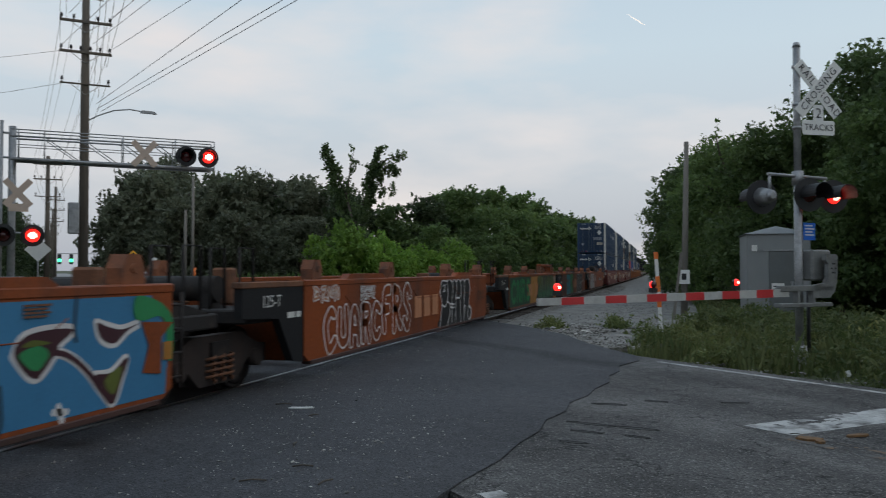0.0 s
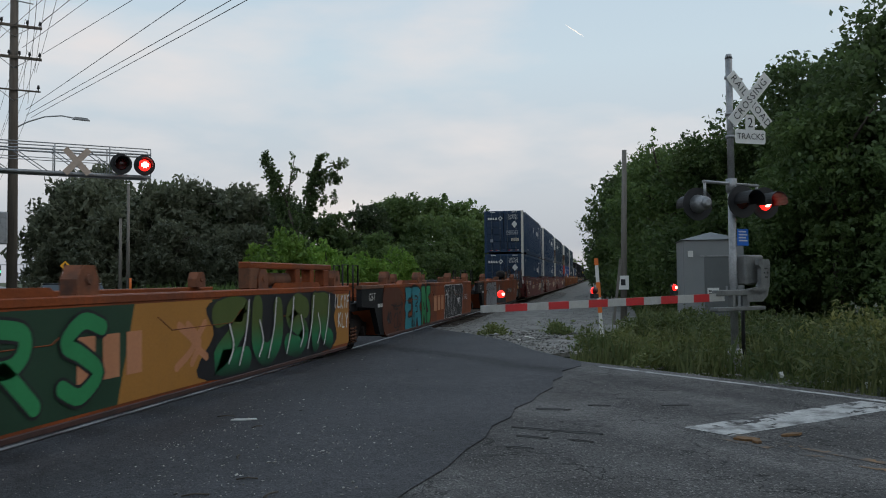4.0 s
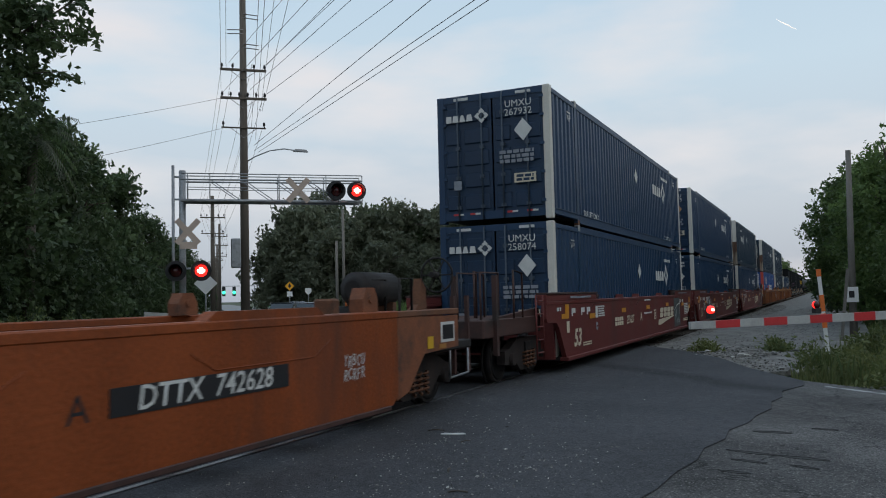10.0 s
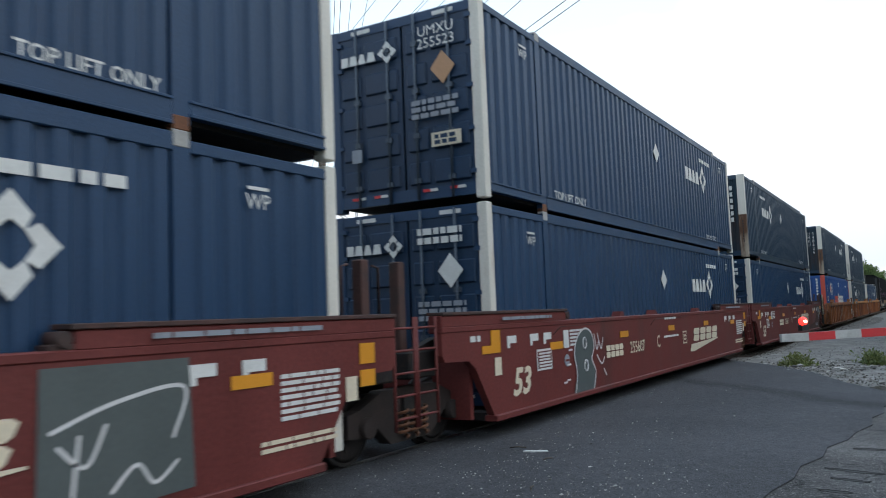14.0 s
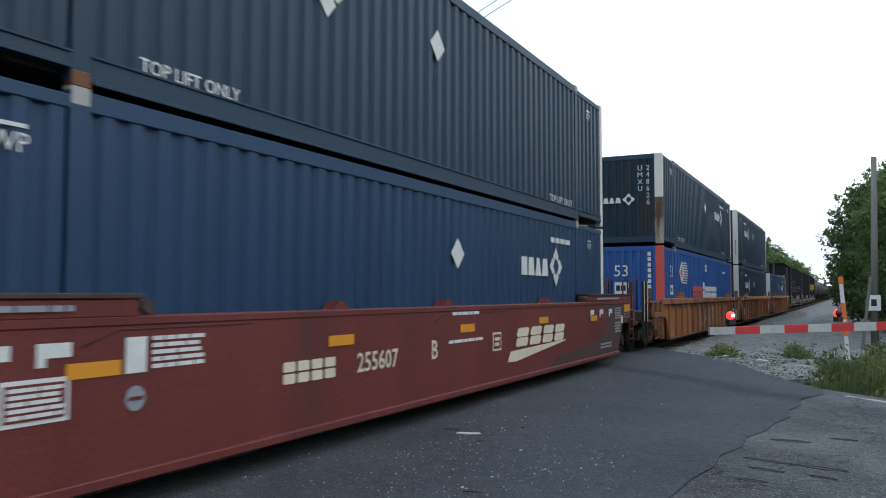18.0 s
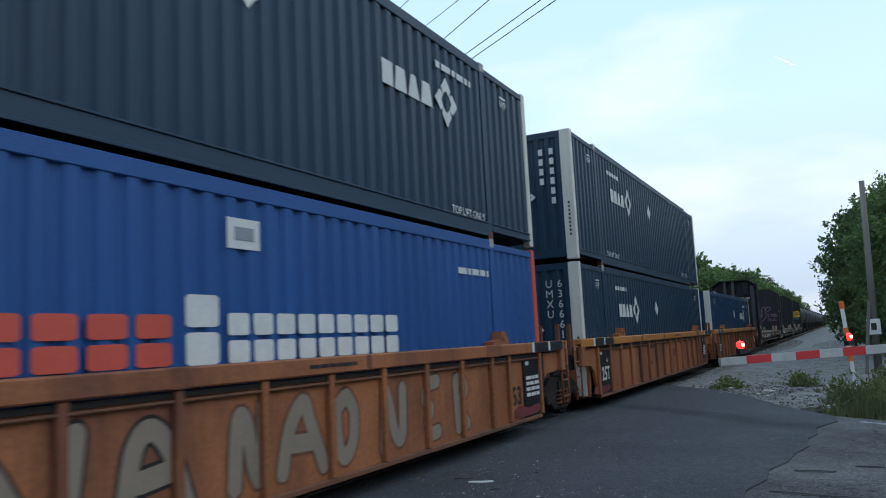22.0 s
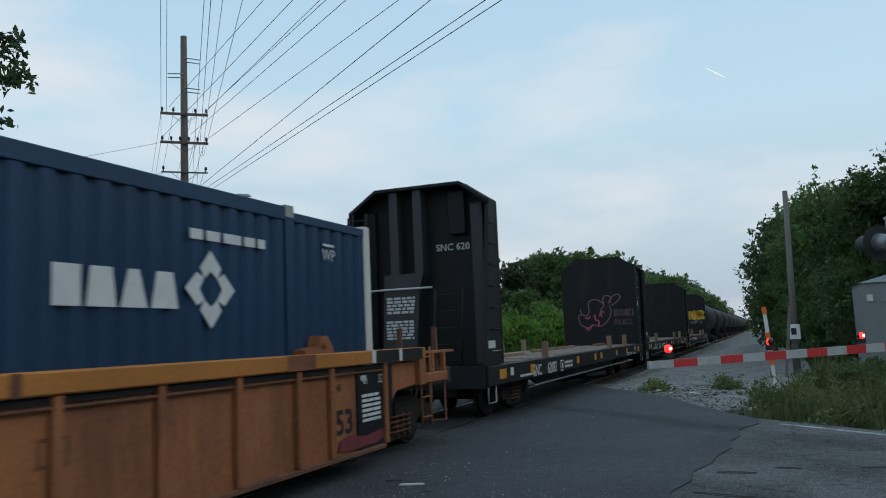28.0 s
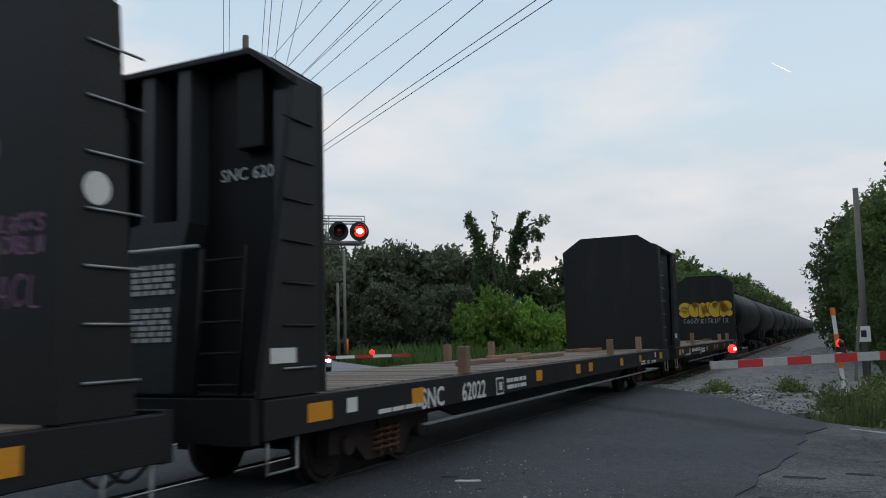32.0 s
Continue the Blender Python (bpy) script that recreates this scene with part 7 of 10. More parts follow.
    figure = [(-5.22 + o, 0.30), (-5.12 + o, 0.62), (-5.2 + o, 0.95), (-5.02 + o, 1.2), (-4.7 + o, 1.31), (-4.42 + o, 1.22), (-4.33 + o, 1.0), (-4.45 + o, 0.8), (-4.3 + o, 0.6), (-4.42 + o, 0.32)]
    filled(t, [figure], paint("grey_sprayed_panel", (0.075, 0.09, 0.088)), 1.512)
    strokes(t, [figure], 0.03, P_WHITE, 1.515)
    for y, z in ((-4.75, 1.08), (-4.72, 0.72)):
        bm = B()
        path(bm, [(1.516, y + o + 0.07 * math.cos(k * math.pi / 6), z + 0.09 * math.sin(k * math.pi / 6)) for k in range(13)], 0.012, 4)
        part("graffiti_ring", bm, P_WHITE, t)
    strokes(t, [[(-4.25, 1.2), (-4.15, 0.95), (-4.05, 1.1)], [(-4.1, 1.2), (-3.95, 0.95), (-3.85, 1.12)], [(-4.15, 0.85), (-3.95, 0.7), (-3.8, 0.8)], [(-3.85, 0.6), (-3.75, 0.5)]] +
            [[(y - 0.06, z), (y + 0.06, z)] for y, z in ((-5.3, 1.0), (-5.38, 0.78), (-5.42, 0.55), (-5.55, 0.52))], 0.028, P_WHITE, 1.515)
    # ribbed units: pale letters between the ribs, stencilled figures
    t, h = UNITS["I"]
    chalk = paint("chalky_tan_paint", (0.24, 0.19, 0.14))
    for g, y0, y1 in (("N", -2.7, -1.2), ("A", -1.15, -0.35), ("N", 0.05, 0.62), ("A", 0.7, 1.5), ("O", 1.62, 2.1), ("N", 2.5, 3.15), ("E", 3.55, 4.05), ("R", 4.45, 4.95)):
        bubble(t, g, y0, y1, 0.38, 1.16, GRIME_SHADE if y0 < 0 else RUST, chalk, 0.17, 0.03, 1.4445, seed=33 + int(10 * y0))
    for key in "IJK":
        t, h = UNITS[key]
        word(t, "53", 0.40, h - 2.35, 0.67, 1.4445, P_BLACK, weight=0.02, wide=1.1)
        bars(t, "notice_text", 1.14, 1.98, 1.385, 1.445, 1.532, P_BLACK, 1, 41)
        if key != "I":
            # faded red mark of plain blocks between two ribs, and a framed stencil
            for y0, y1 in ((1.06, 1.32), (1.38, 1.64), (1.72, 1.98)):
                bm = B()
                prism(bm, [(y0, 1.03), (y1, 1.02), (y1 - 0.02, 0.78), (y0 + 0.01, 0.80)], "x", 1.4425, 1.4455)
                part("faded_mark", bm, REDWORN, t, "faded red painted block")
            plate(t, "stencil_frame", 2.5, 2.78, 0.83, 1.04, 1.442, RUST, "", 0.003)
            plate(t, "stencil_panel", 2.53, 2.75, 0.86, 1.01, 1.445, TAN, "", 0.003)
    t, h = UNITS["J"]
    strokes(t, [[(-2.4, 1.15), (-2.1, 0.7), (-1.8, 1.15)], [(-2.4, 1.15), (-1.8, 1.15)]], 0.06, P_BLACK, 1.4455)
    # royal blue box: figures, a striped diamond, two-coloured mark of plain blocks
    blue = [ob for ob, c, z in MOVING if abs(c - 137.25) < 0.01 and abs(z - ZL) < 0.01][0]
    x = CW - 0.006
    word(blue, "53", 0.52, 1.28, 2.02, x, DECAL)
    plate(blue, "sticker", 1.05, 1.5, 1.3, 1.6, x, DECAL, "white height sticker")
    bars(blue, "notice_text", 1.1, 1.45, 1.34, 1.56, x + 0.007, SIGNBLACK, 1, 50)
    bm = B()
    prism(bm, [(2.6, 2.05), (3.05, 2.42), (3.5, 2.05), (3.05, 1.68)], "x", x, x + 0.006)
    dm = part("logo_diamond", bm, DECAL, blue, "white diamond with a red centre and trailing bars")
    bm = B()
    prism(bm, [(2.78, 2.05), (3.05, 2.27), (3.32, 2.05), (3.05, 1.83)], "x", x + 0.006, x + 0.01)
    part("logo_centre", bm, REDPOST, dm)
    for k in range(9):
        z = 1.68 + k * 0.085
        plate(dm, "logo_bar", 3.1, 4.2 - 0.06 * abs(k - 4), z, z + 0.04, x + 0.008, DECAL)
    block_logo(blue, 5.2, 7.42, 1.19, 1.6, x, REDPOST, 5, 0.0, 0.3)
    block_logo(blue, 7.5, 7.98, 1.18, 1.77, x, DECAL, 1, 0.0, 0.25)
    block_logo(blue, 8.02, 11.1, 1.18, 1.62, x, DECAL, 9, 0.0, 0.34)
    plate(blue, "sticker", 8.04, 8.49, 2.2, 2.48, x, DECAL, "white height sticker")
    bars(blue, "notice_text", 8.14, 8.4, 2.24, 2.44, x + 0.007, FADEDDECAL, 1, 54)
    bars(blue, "serial_number", 12.9, 14.0, 2.2, 2.35, x, DECAL, 1, 52)
    tx = letters("53", 0.5, 0.006)
    part("lettering", on_end(tx, 0.0, 2.02, -0.008), DECAL, blue)
    plate_end(blue, -0.22, 0.22, 1.32, 1.68, -0.003, DECAL)
    endbars(blue, -0.17, 0.17, 1.38, 1.62, -0.01, 1, 53, SIGNBLACK)
    bm = B()
    for k in range(11):
        box(bm, 0.82, 0.92, -0.008, -0.003, 2.5 - k * 0.17, 2.5 - k * 0.17 + 0.12)
    tagged(part("serial_number", bm, DECAL, blue), kind="stuff")
    for ob, c, z in MOVING:
        if abs(c - 137.25) < 0.01 and z > 1 or abs(c - 114.3) < 0.01 and z > 1:
            bm = B()
            prism(bm, [(-0.75, 1.75), (-0.58, 1.92), (-0.75, 2.09), (-0.92, 1.92)], "y", -0.008, -0.003)
            part("placard", bm, P_AMBER, ob, "amber tilted placard")
    # bulkheads: pink outline drawing; yellow letters
    t, b2 = FLATS[0]
    e = FLAT_LEN - 0.085
    strokes(b2, [[(-0.78, 2.56), (-0.73, 2.36), (-0.53, 2.31), (-0.43, 2.45), (-0.45, 2.74), (-0.37, 2.9), (-0.14, 2.94), (0.06, 2.85), (0.18, 2.7), (0.05, 2.5), (-0.02, 2.25)],
                 [(0.18, 2.75), (0.16, 2.92), (0.23, 3.06), (0.41, 3.06), (0.48, 2.95), (0.38, 2.79)],
                 [(0.45, 2.78), (0.48, 2.95), (0.63, 3.08), (0.8, 3.1), (0.85, 2.97), (0.73, 2.82), (0.52, 2.69)]], 0.045, P_MAUVE, end=e)
    strokes(b2, [[(0.41, 2.67), (0.47, 2.45), (0.38, 2.17), (0.2, 1.96), (-0.02, 1.85), (-0.28, 1.92), (-0.39, 1.81), (-0.51, 1.7), (-0.63, 1.85), (-0.79, 1.94), (-0.87, 2.21), (-0.83, 2.33), (-0.73, 2.35)]], 0.04, P_MAUVE, end=e - 0.002)
    strokes(b2, [[(-0.6, 1.82), (-0.48, 1.8), (-0.3, 1.91)], [(0.07, 2.24), (0.05, 2.42), (0.16, 2.42)], [(-0.4, 2.27), (-0.46, 2.19), (-0.59, 2.22)], [(-0.21, 2.32), (-0.17, 2.11), (-0.06, 2.08), (-0.06, 1.91)]], 0.065, P_PINK, end=e - 0.004)
    scribble(b2, 0.56, 1.36, 2.22, 2.52, P_MAUVE, 60, 0.022, n=2, end=e)
    scribble(b2, 0.56, 1.36, 1.86, 2.14, P_MAUVE, 64, 0.022, n=1, end=e)
    bm = B()
    tube(bm, (1.496, FLAT_LEN + 0.22, 2.7), (1.502, FLAT_LEN + 0.22, 2.7), 0.12, n=18)
    part("round_sign", bm, DECAL, b2, "white round disc")
    t, b2 = FLATS[2]
    bubble(b2, "SONOR", -1.35, 1.35, 2.35, 3.2, P_BLACK, P_YELLOW, 0.34, 0.03, seed=61, end=e)
    scribble(b2, -1.2, 1.2, 2.0, 2.3, P_SILVER, 62, 0.03, n=1, end=e)


def ghost(t, span, x=1.503):
    """A ghosted pale mark: plain blocks, half worn away."""
    a, b = span
    w = (b - a) / 3
    for k in range(3):
        bm = B()
        y = a + k * w
        prism(bm, [(y + 0.05, 0.62), (y + w * 0.82, 0.62), (y + w * 0.82, 1.06), (y + 0.05, 1.06)], "x", x, x + 0.003)
        part("ghost_block", bm, P_GHOST, t, "ghosted pale block")


paint_cars()
# ---- crossing signals ----
SWITCH = []      # far signal balls that turn from green to red
FLASH = []       # lamp balls that turn their lit half forwards, with their phase


def lamp(parent, x, y, z, face=-1, phase=0, hood=True, steady=False, r=0.155, board=0.30):
    """A crossing lamp on a mast: backboard, hood, housing and a ball, half lit and half dark, that turns."""
    bm = B()
    tube(bm, (x, y, z), (x, y + face * 0.02, z), board, n=24)
    p = part("lamp_backboard", bm, LAMPBLACK, parent, "round matt black backboard")
    bm = B()
    tube(bm, (x, y - face * (0.1 + r * 1.1), z), (x, y, z), r * 0.7, r * 1.1, n=16)
    tube(bm, (x, y - face * (0.16 + r * 1.1), z), (x, y - face * (0.1 + r * 1.1), z), 0.05, r * 0.7, n=16)
    part("lamp_housing", bm, GALV, p, "silver lamp housing")
    if hood:
        bm = B()
        n = 14
        rows = []
        for d, k in ((0.02, 1.0), (0.42, 1.02)):
            rows.append([bm.verts.new((x + (r + 0.025) * k * math.cos(a), y + face * d, z + (r + 0.025) * k * math.sin(a))) for a in [math.pi * (-0.1 + 1.2 * q / n) for q in range(n + 1)]])
        for q in range(n):
            bm.faces.new((rows[0][q], rows[0][q + 1], rows[1][q + 1], rows[1][q]))
        h = part("lamp_hood", bm, LAMPBLACK, p)
        md = h.modifiers.new("thickness", "SOLIDIFY")
        md.thickness = 0.008
    bm = B()
    bmesh.ops.create_uvsphere(bm, u_segments=20, v_segments=12, radius=r)
    me = finish(bm, "lamp_ball", LAMPOFF)
    me.materials.append(LAMPRED)
    me.materials.append(LAMPCORE)
    for f in me.polygons:
        f.use_smooth = True
        d = f.center.normalized().y * face
        f.material_index = 0 if steady else 2 if d > 0.84 else 1 if d > 0.0 else 0
    b = part("lamp_lens", me, LAMPRED, p, "round red signal lens")
    b.location = (x, y + face * 0.02, z)
    b.scale = (1, 0.45, 1) if steady else (1, 1, 1)
    if not steady:
        FLASH.append((b, (x, y - face * 0.05, z), phase))
    return p


def crossbuck(parent, x, y, z, face, size=1.22, words=True, back=False):
    """Two crossed blades, lettered on the face."""
    for k, (turn, body) in enumerate(((-48, "RAIL ROAD"), (48, "CROSSING"))):
        m = Matrix.Translation((x, y + face * 0.02 * k, z)) @ pose(0, 0, 0, 0, -turn if face < 0 else turn, 0)
        bm = B()
        box(bm, -size / 2, size / 2, -0.006, 0.006, -0.115, 0.115, 0.003)
        bm.transform(m)
        blade = part("blade", bm, SIGNWHITE if words else SIGNFADED, parent, "white sign blade" if words else "faded dusty sign blade")
        if words:
            for chunk, off in (((body[:4], -0.34), (body[5:], 0.34)) if k == 0 else ((body, 0.0),)):
                t = letters(chunk, 0.19, 0.004, 1.15)
                t.transform(m @ Matrix.Translation((off, -0.011, 0)) @ pose(0, 0, 0, 90, 0, 0))
                part("lettering", t, SIGNBLACK, blade)


def near_signal():
    t = thing("crossing_signal", "silver crossing mast with white crossbuck, red lamps and lowered gate", "signal", pose(2.42, 15.48, -0.1, 0, 0, 44))
    bm = B()
    tube(bm, (0, 0, 0), (0, 0, 3.3), 0.07, n=16)
    tube(bm, (0, 0, 3.3), (0, 0, 5.72), 0.062, n=16)
    tube(bm, (0, 0, 5.68), (0, 0, 5.76), 0.07, 0.05, n=16)
    tube(bm, (0, 0, 0), (0, 0, 0.35), 0.16, 0.12, n=16)
    box(bm, -0.25, 0.25, -0.25, 0.25, -0.1, 0.06)
    part("mast", bm, GALV, t, "galvanised steel mast")
    crossbuck(t, 0.37, -0.08, 4.92, -1)
    bm = B()
    prism(bm, [(0.27, 4.30), (0.27, 4.60), (0.30, 4.64), (0.44, 4.64), (0.47, 4.60), (0.47, 4.30)], "y", -0.09, -0.078)
    prism(bm, [(0.04, 4.13), (0.04, 4.33), (0.07, 4.36), (0.67, 4.36), (0.70, 4.33), (0.70, 4.13), (0.67, 4.10), (0.07, 4.10)], "y", -0.088, -0.076)
    pl = part("track_count_sign", bm, SIGNWHITE, t, "white sign reading 2 TRACKS")
    for body, sz, xx, zz in (("2", 0.26, 0.37, 4.48), ("TRACKS", 0.16, 0.37, 4.23)):
        tx = letters(body, sz)
        tx.transform(Matrix.Translation((xx, -0.094, zz)) @ pose(0, 0, 0, 90, 0, 0))
        part("lettering", tx, SIGNBLACK, pl)
    for z in (5.3, 4.62, 4.2):
        bm = B()
        tube(bm, (0, 0, z), (0, 0, z + 0.05), 0.085, n=12)
        box(bm, 0.0, 0.3, -0.07, -0.03, z, z + 0.04)
        part("sign_clamp", bm, GALV, t)
    bm = B()
    tube(bm, (-0.78, 0, 3.36), (0.78, 0, 3.36), 0.03, n=10)
    for x in (-0.74, 0.08, 0.74):
        tube(bm, (x, 0, 3.36), (x, 0, 3.05), 0.025, n=8)
    tube(bm, (0, 0, 3.2), (0, 0, 3.45), 0.1, n=12)
    part("lamp_arm", bm, GALV, t, "horizontal pipe carrying the lamps")
    for x, y, z, face, ph, still, turn in ((0.08, -0.16, 3.02, -1, 0, False, -17), (0.74, -0.16, 3.02, -1, 1, False, -17), (-0.74, 0.16, 2.97, 1, 0, True, -17)):
        p = lamp(t, x, y, z, face, ph, steady=still)
        p.matrix_basis = Matrix.Translation((x, y, z)) @ pose(0, 0, 0, 0, 0, turn) @ Matrix.Translation((-x, -y, -z))
    bm = B()
    box(bm, 0.02, 0.34, -0.09, -0.08, 2.22, 2.53, 0.003)
    bs = part("notice_sign", bm, BLUESIGN, t, "blue emergency notice with white bars")
    bm = B()
    for k in range(4):
        box(bm, 0.06, 0.30 - 0.04 * (k % 2), -0.094, -0.089, 2.30 + k * 0.055, 2.325 + k * 0.055)
    part("notice_text", bm, DECAL, bs)
    # gate drive: housing, counterweight arms and bracket
    bm = B()
    box(bm, 0.1, 0.62, -0.2, 0.2, 1.5, 2.05, 0.03)
    part("gate_drive", bm, DRIVEGREY, t, "grey gate machine box")
    bm = B()
    box(bm, -0.92, 0.45, -0.36, -0.24, 1.32, 1.42, 0.01)
    box(bm, -0.95, 0.4, -0.38, -0.22, 1.05, 1.12, 0.01)
    box(bm, -0.5, -0.44, -0.36, -0.26, 1.1, 1.34)
    box(bm, -0.1, -0.04, -0.36, -0.26, 1.1, 1.34)
    part("arm_bracket", bm, DRIVEGREY, t)
    bm = B()
    prism(bm, [(-0.05, 1.20), (0.34, 1.20), (0.48, 1.30), (0.55, 1.48), (0.58, 1.92), (0.54, 1.97), (0.26, 1.97), (0.25, 1.86), (0.32, 1.80), (0.31, 1.56), (0.24, 1.46), (-0.05, 1.43)], "y", -0.36, -0.28)
    cw = part("counterweight", bm, DRIVEGREY, t, "curved steel counterweight arm")
    bm = B()
    for k in range(6):
        tube(bm, (0.45 + 0.05 * math.cos(k * 1.047), -0.36, 1.72 + 0.09 * math.sin(k * 1.047)), (0.45 + 0.05 * math.cos(k * 1.047), -0.368, 1.72 + 0.09 * math.sin(k * 1.047)), 0.016, n=6)
    part("bolt_ring", bm, LAMPBLACK, cw)
    bm = B()
    tube(bm, (0.25, 0.0, 0.0), (0.25, 0.0, 1.4), 0.035, n=8)
    part("conduit", bm, LAMPBLACK, t)
    # the gate arm, tapering to its tip, with alternating stripes
    x0, x1 = -0.7, -5.9
    n = 13
    for k in range(n):
        a, b = x0 + (x1 - x0) * k / n, x0 + (x1 - x0) * (k + 1) / n
        h0, h1 = 0.068 - 0.018 * k / n, 0.068 - 0.018 * (k + 1) / n
        za, zb = 1.30 - 0.06 * k / n, 1.30 - 0.06 * (k + 1) / n
        bm = B()
        prism(bm, [(b, zb - h1), (a, za - h0), (a, za + h0), (b, zb + h1)], "y", -0.34, -0.29)
        part("arm_stripe", bm, ARMWHITE if k % 2 == 0 else REDSTRIPE, t, "" if k else "white and red striped gate arm")
    for x, ph, lit in ((-5.55, 0, True), (-3.75, 0, False), (-1.95, 1, False)):
        z = 1.47 - 0.06 * (x - x0) / (x1 - x0)
        bm = B()
        box(bm, x - 0.05, x + 0.05, -0.35, -0.27, z - 0.09, z - 0.02)
        g = part("gate_lamp", bm, LAMPBLACK, t)
        bm = B()
        bmesh.ops.create_uvsphere(bm, u_segments=14, v_segments=10, radius=0.056)
        me = finish(bm, "gate_lens", LAMPOFF if not lit else LAMPRED)
        me.materials.append(LAMPRED)
        me.materials.append(LAMPCORE)
        for f in me.polygons:
            f.use_smooth = True
            d = -f.center.normalized().y
            f.material_index = 2 if d > 0.94 else 1 if d > 0 or lit else 0
        b = part("gate_lens", me, LAMPRED, g, "small red gate lamp")
        b.location = (x, -0.31, z + 0.03)
        if not lit:
            FLASH.append((b, (x, -0.31, z + 0.03), ph))
    for ob in t.children:
        if ob.name.startswith(("blade", "track_count_sign")):
            ob.rotation_euler = (0, 0, radians(-16))
    return t


def cantilever():
    t = thing("cantilever_signal", "galvanised cantilever signal bridge with red lamps over the far road", "signal", pose(-22.85, 24.15, -0.1, 0, 0, 41.5))
    bm = B()
    tube(bm, (0.05, 0, 0), (0.05, 0, 6.95), 0.13, n=16)
    tube(bm, (0.05, 0, 0), (0.05, 0, 0.5), 0.25, 0.18, n=16)
    part("mast", bm, GALV, t, "thick galvanised post")
    bm = B()
    tube(bm, (-0.3, 0, 0), (-0.3, 0, 7.15), 0.06, n=12)
    for z in (5.8, 6.7):
        tube(bm, (-0.3, 0, z), (0.05, 0, z), 0.04, n=8)
    part("signal_post", bm, GALV, t)
    bm = B()
    for y in (-0.35, 0.35):
        tube(bm, (0.0, y, 5.72), (7.2, y, 5.72), 0.055, n=10)
        tube(bm, (0.0, y, 6.55), (7.2, y, 6.6), 0.035, n=10)
    box(bm, 0.1, 7.2, -0.33, 0.33, 5.76, 5.79)
    part("walkway", bm, GALV, t, "grated walkway with pipe chords")
    bm = B()
    for y in (-0.36, 0.36):
        tube(bm, (0.0, y, 6.8), (7.2, y, 6.82), 0.022, n=8)
        tube(bm, (0.2, y, 6.25), (5.6, y, 6.25), 0.015, n=6)
        for x in (0.25, 1.1, 3.8, 5.7, 7.2):
            tube(bm, (x, y, 5.72), (x, y, 6.82), 0.02, n=8)
        for x in (1.1, 2.4, 3.7, 5.0):
            tube(bm, (x, y, 6.58), (x + 1.2, y, 5.74), 0.018, n=6)
    part("handrail", bm, GALV, t)
    xb = B()
    box(xb, 4.4, 4.9, -0.02, 0.02, 6.0, 6.1)
    hb = part("sign_mount", xb, GALV, t)
    crossbuck(hb, 4.55, -0.44, 6.17, -1, 1.25, words=False)
    crossbuck(hb, 0.25, -0.22, 4.5, -1, 1.25, words=False)
    bm = B()
    box(bm, -0.05, 0.6, -0.24, -0.22, 3.82, 4.1)
    part("track_count_sign", bm, SIGNFADED, hb)
    # lenses and boards made larger than life to take in the red glow
    lamp(t, 6.1, -0.45, 6.17, -1, 0, board=0.40, r=0.24)
    lamp(t, 6.95, -0.45, 6.17, -1, 1, board=0.40, r=0.24)
    lamp(t, -0.2, -0.3, 2.95, -1, 0, board=0.40, r=0.25)
    lamp(t, 0.75, -0.3, 2.95, -1, 1, board=0.40, r=0.25)
    bm = B()
    tube(bm, (-0.5, -0.1, 3.05), (1.0, -0.1, 3.05), 0.04, n=8)
    part("lamp_arm", bm, GALV, t)
    bm = B()
    box(bm, -0.3, 0.5, -0.3, 0.3, 0.85, 1.45, 0.04)
    part("gate_drive", bm, GALV, t)
    bm = B()
    prism(bm, [(-1.35, 0.85), (-0.2, 0.9), (-0.2, 1.3), (-1.35, 1.4)], "y", -0.4, -0.32)
    part("counterweight", bm, CONCRETE, t, "pale counterweight slab")
    for k in range(11):
        bm = B()
        a, b = 0.6 + k * 0.76, 0.6 + (k + 1) * 0.76
        box(bm, a, b, -0.42, -0.37, 1.0, 1.12)
        part("arm_stripe", bm, SIGNWHITE if k % 2 else REDSTRIPE, t)
    for x in (3.3, 7.4):
        bm = B()
        bmesh.ops.create_uvsphere(bm, u_segments=12, v_segments=8, radius=0.11)
        bmesh.ops.translate(bm, verts=bm.verts, vec=(x, -0.42, 1.22))
        part("gate_lens", bm, LAMPRED, t, "small red gate lamp")
    return t


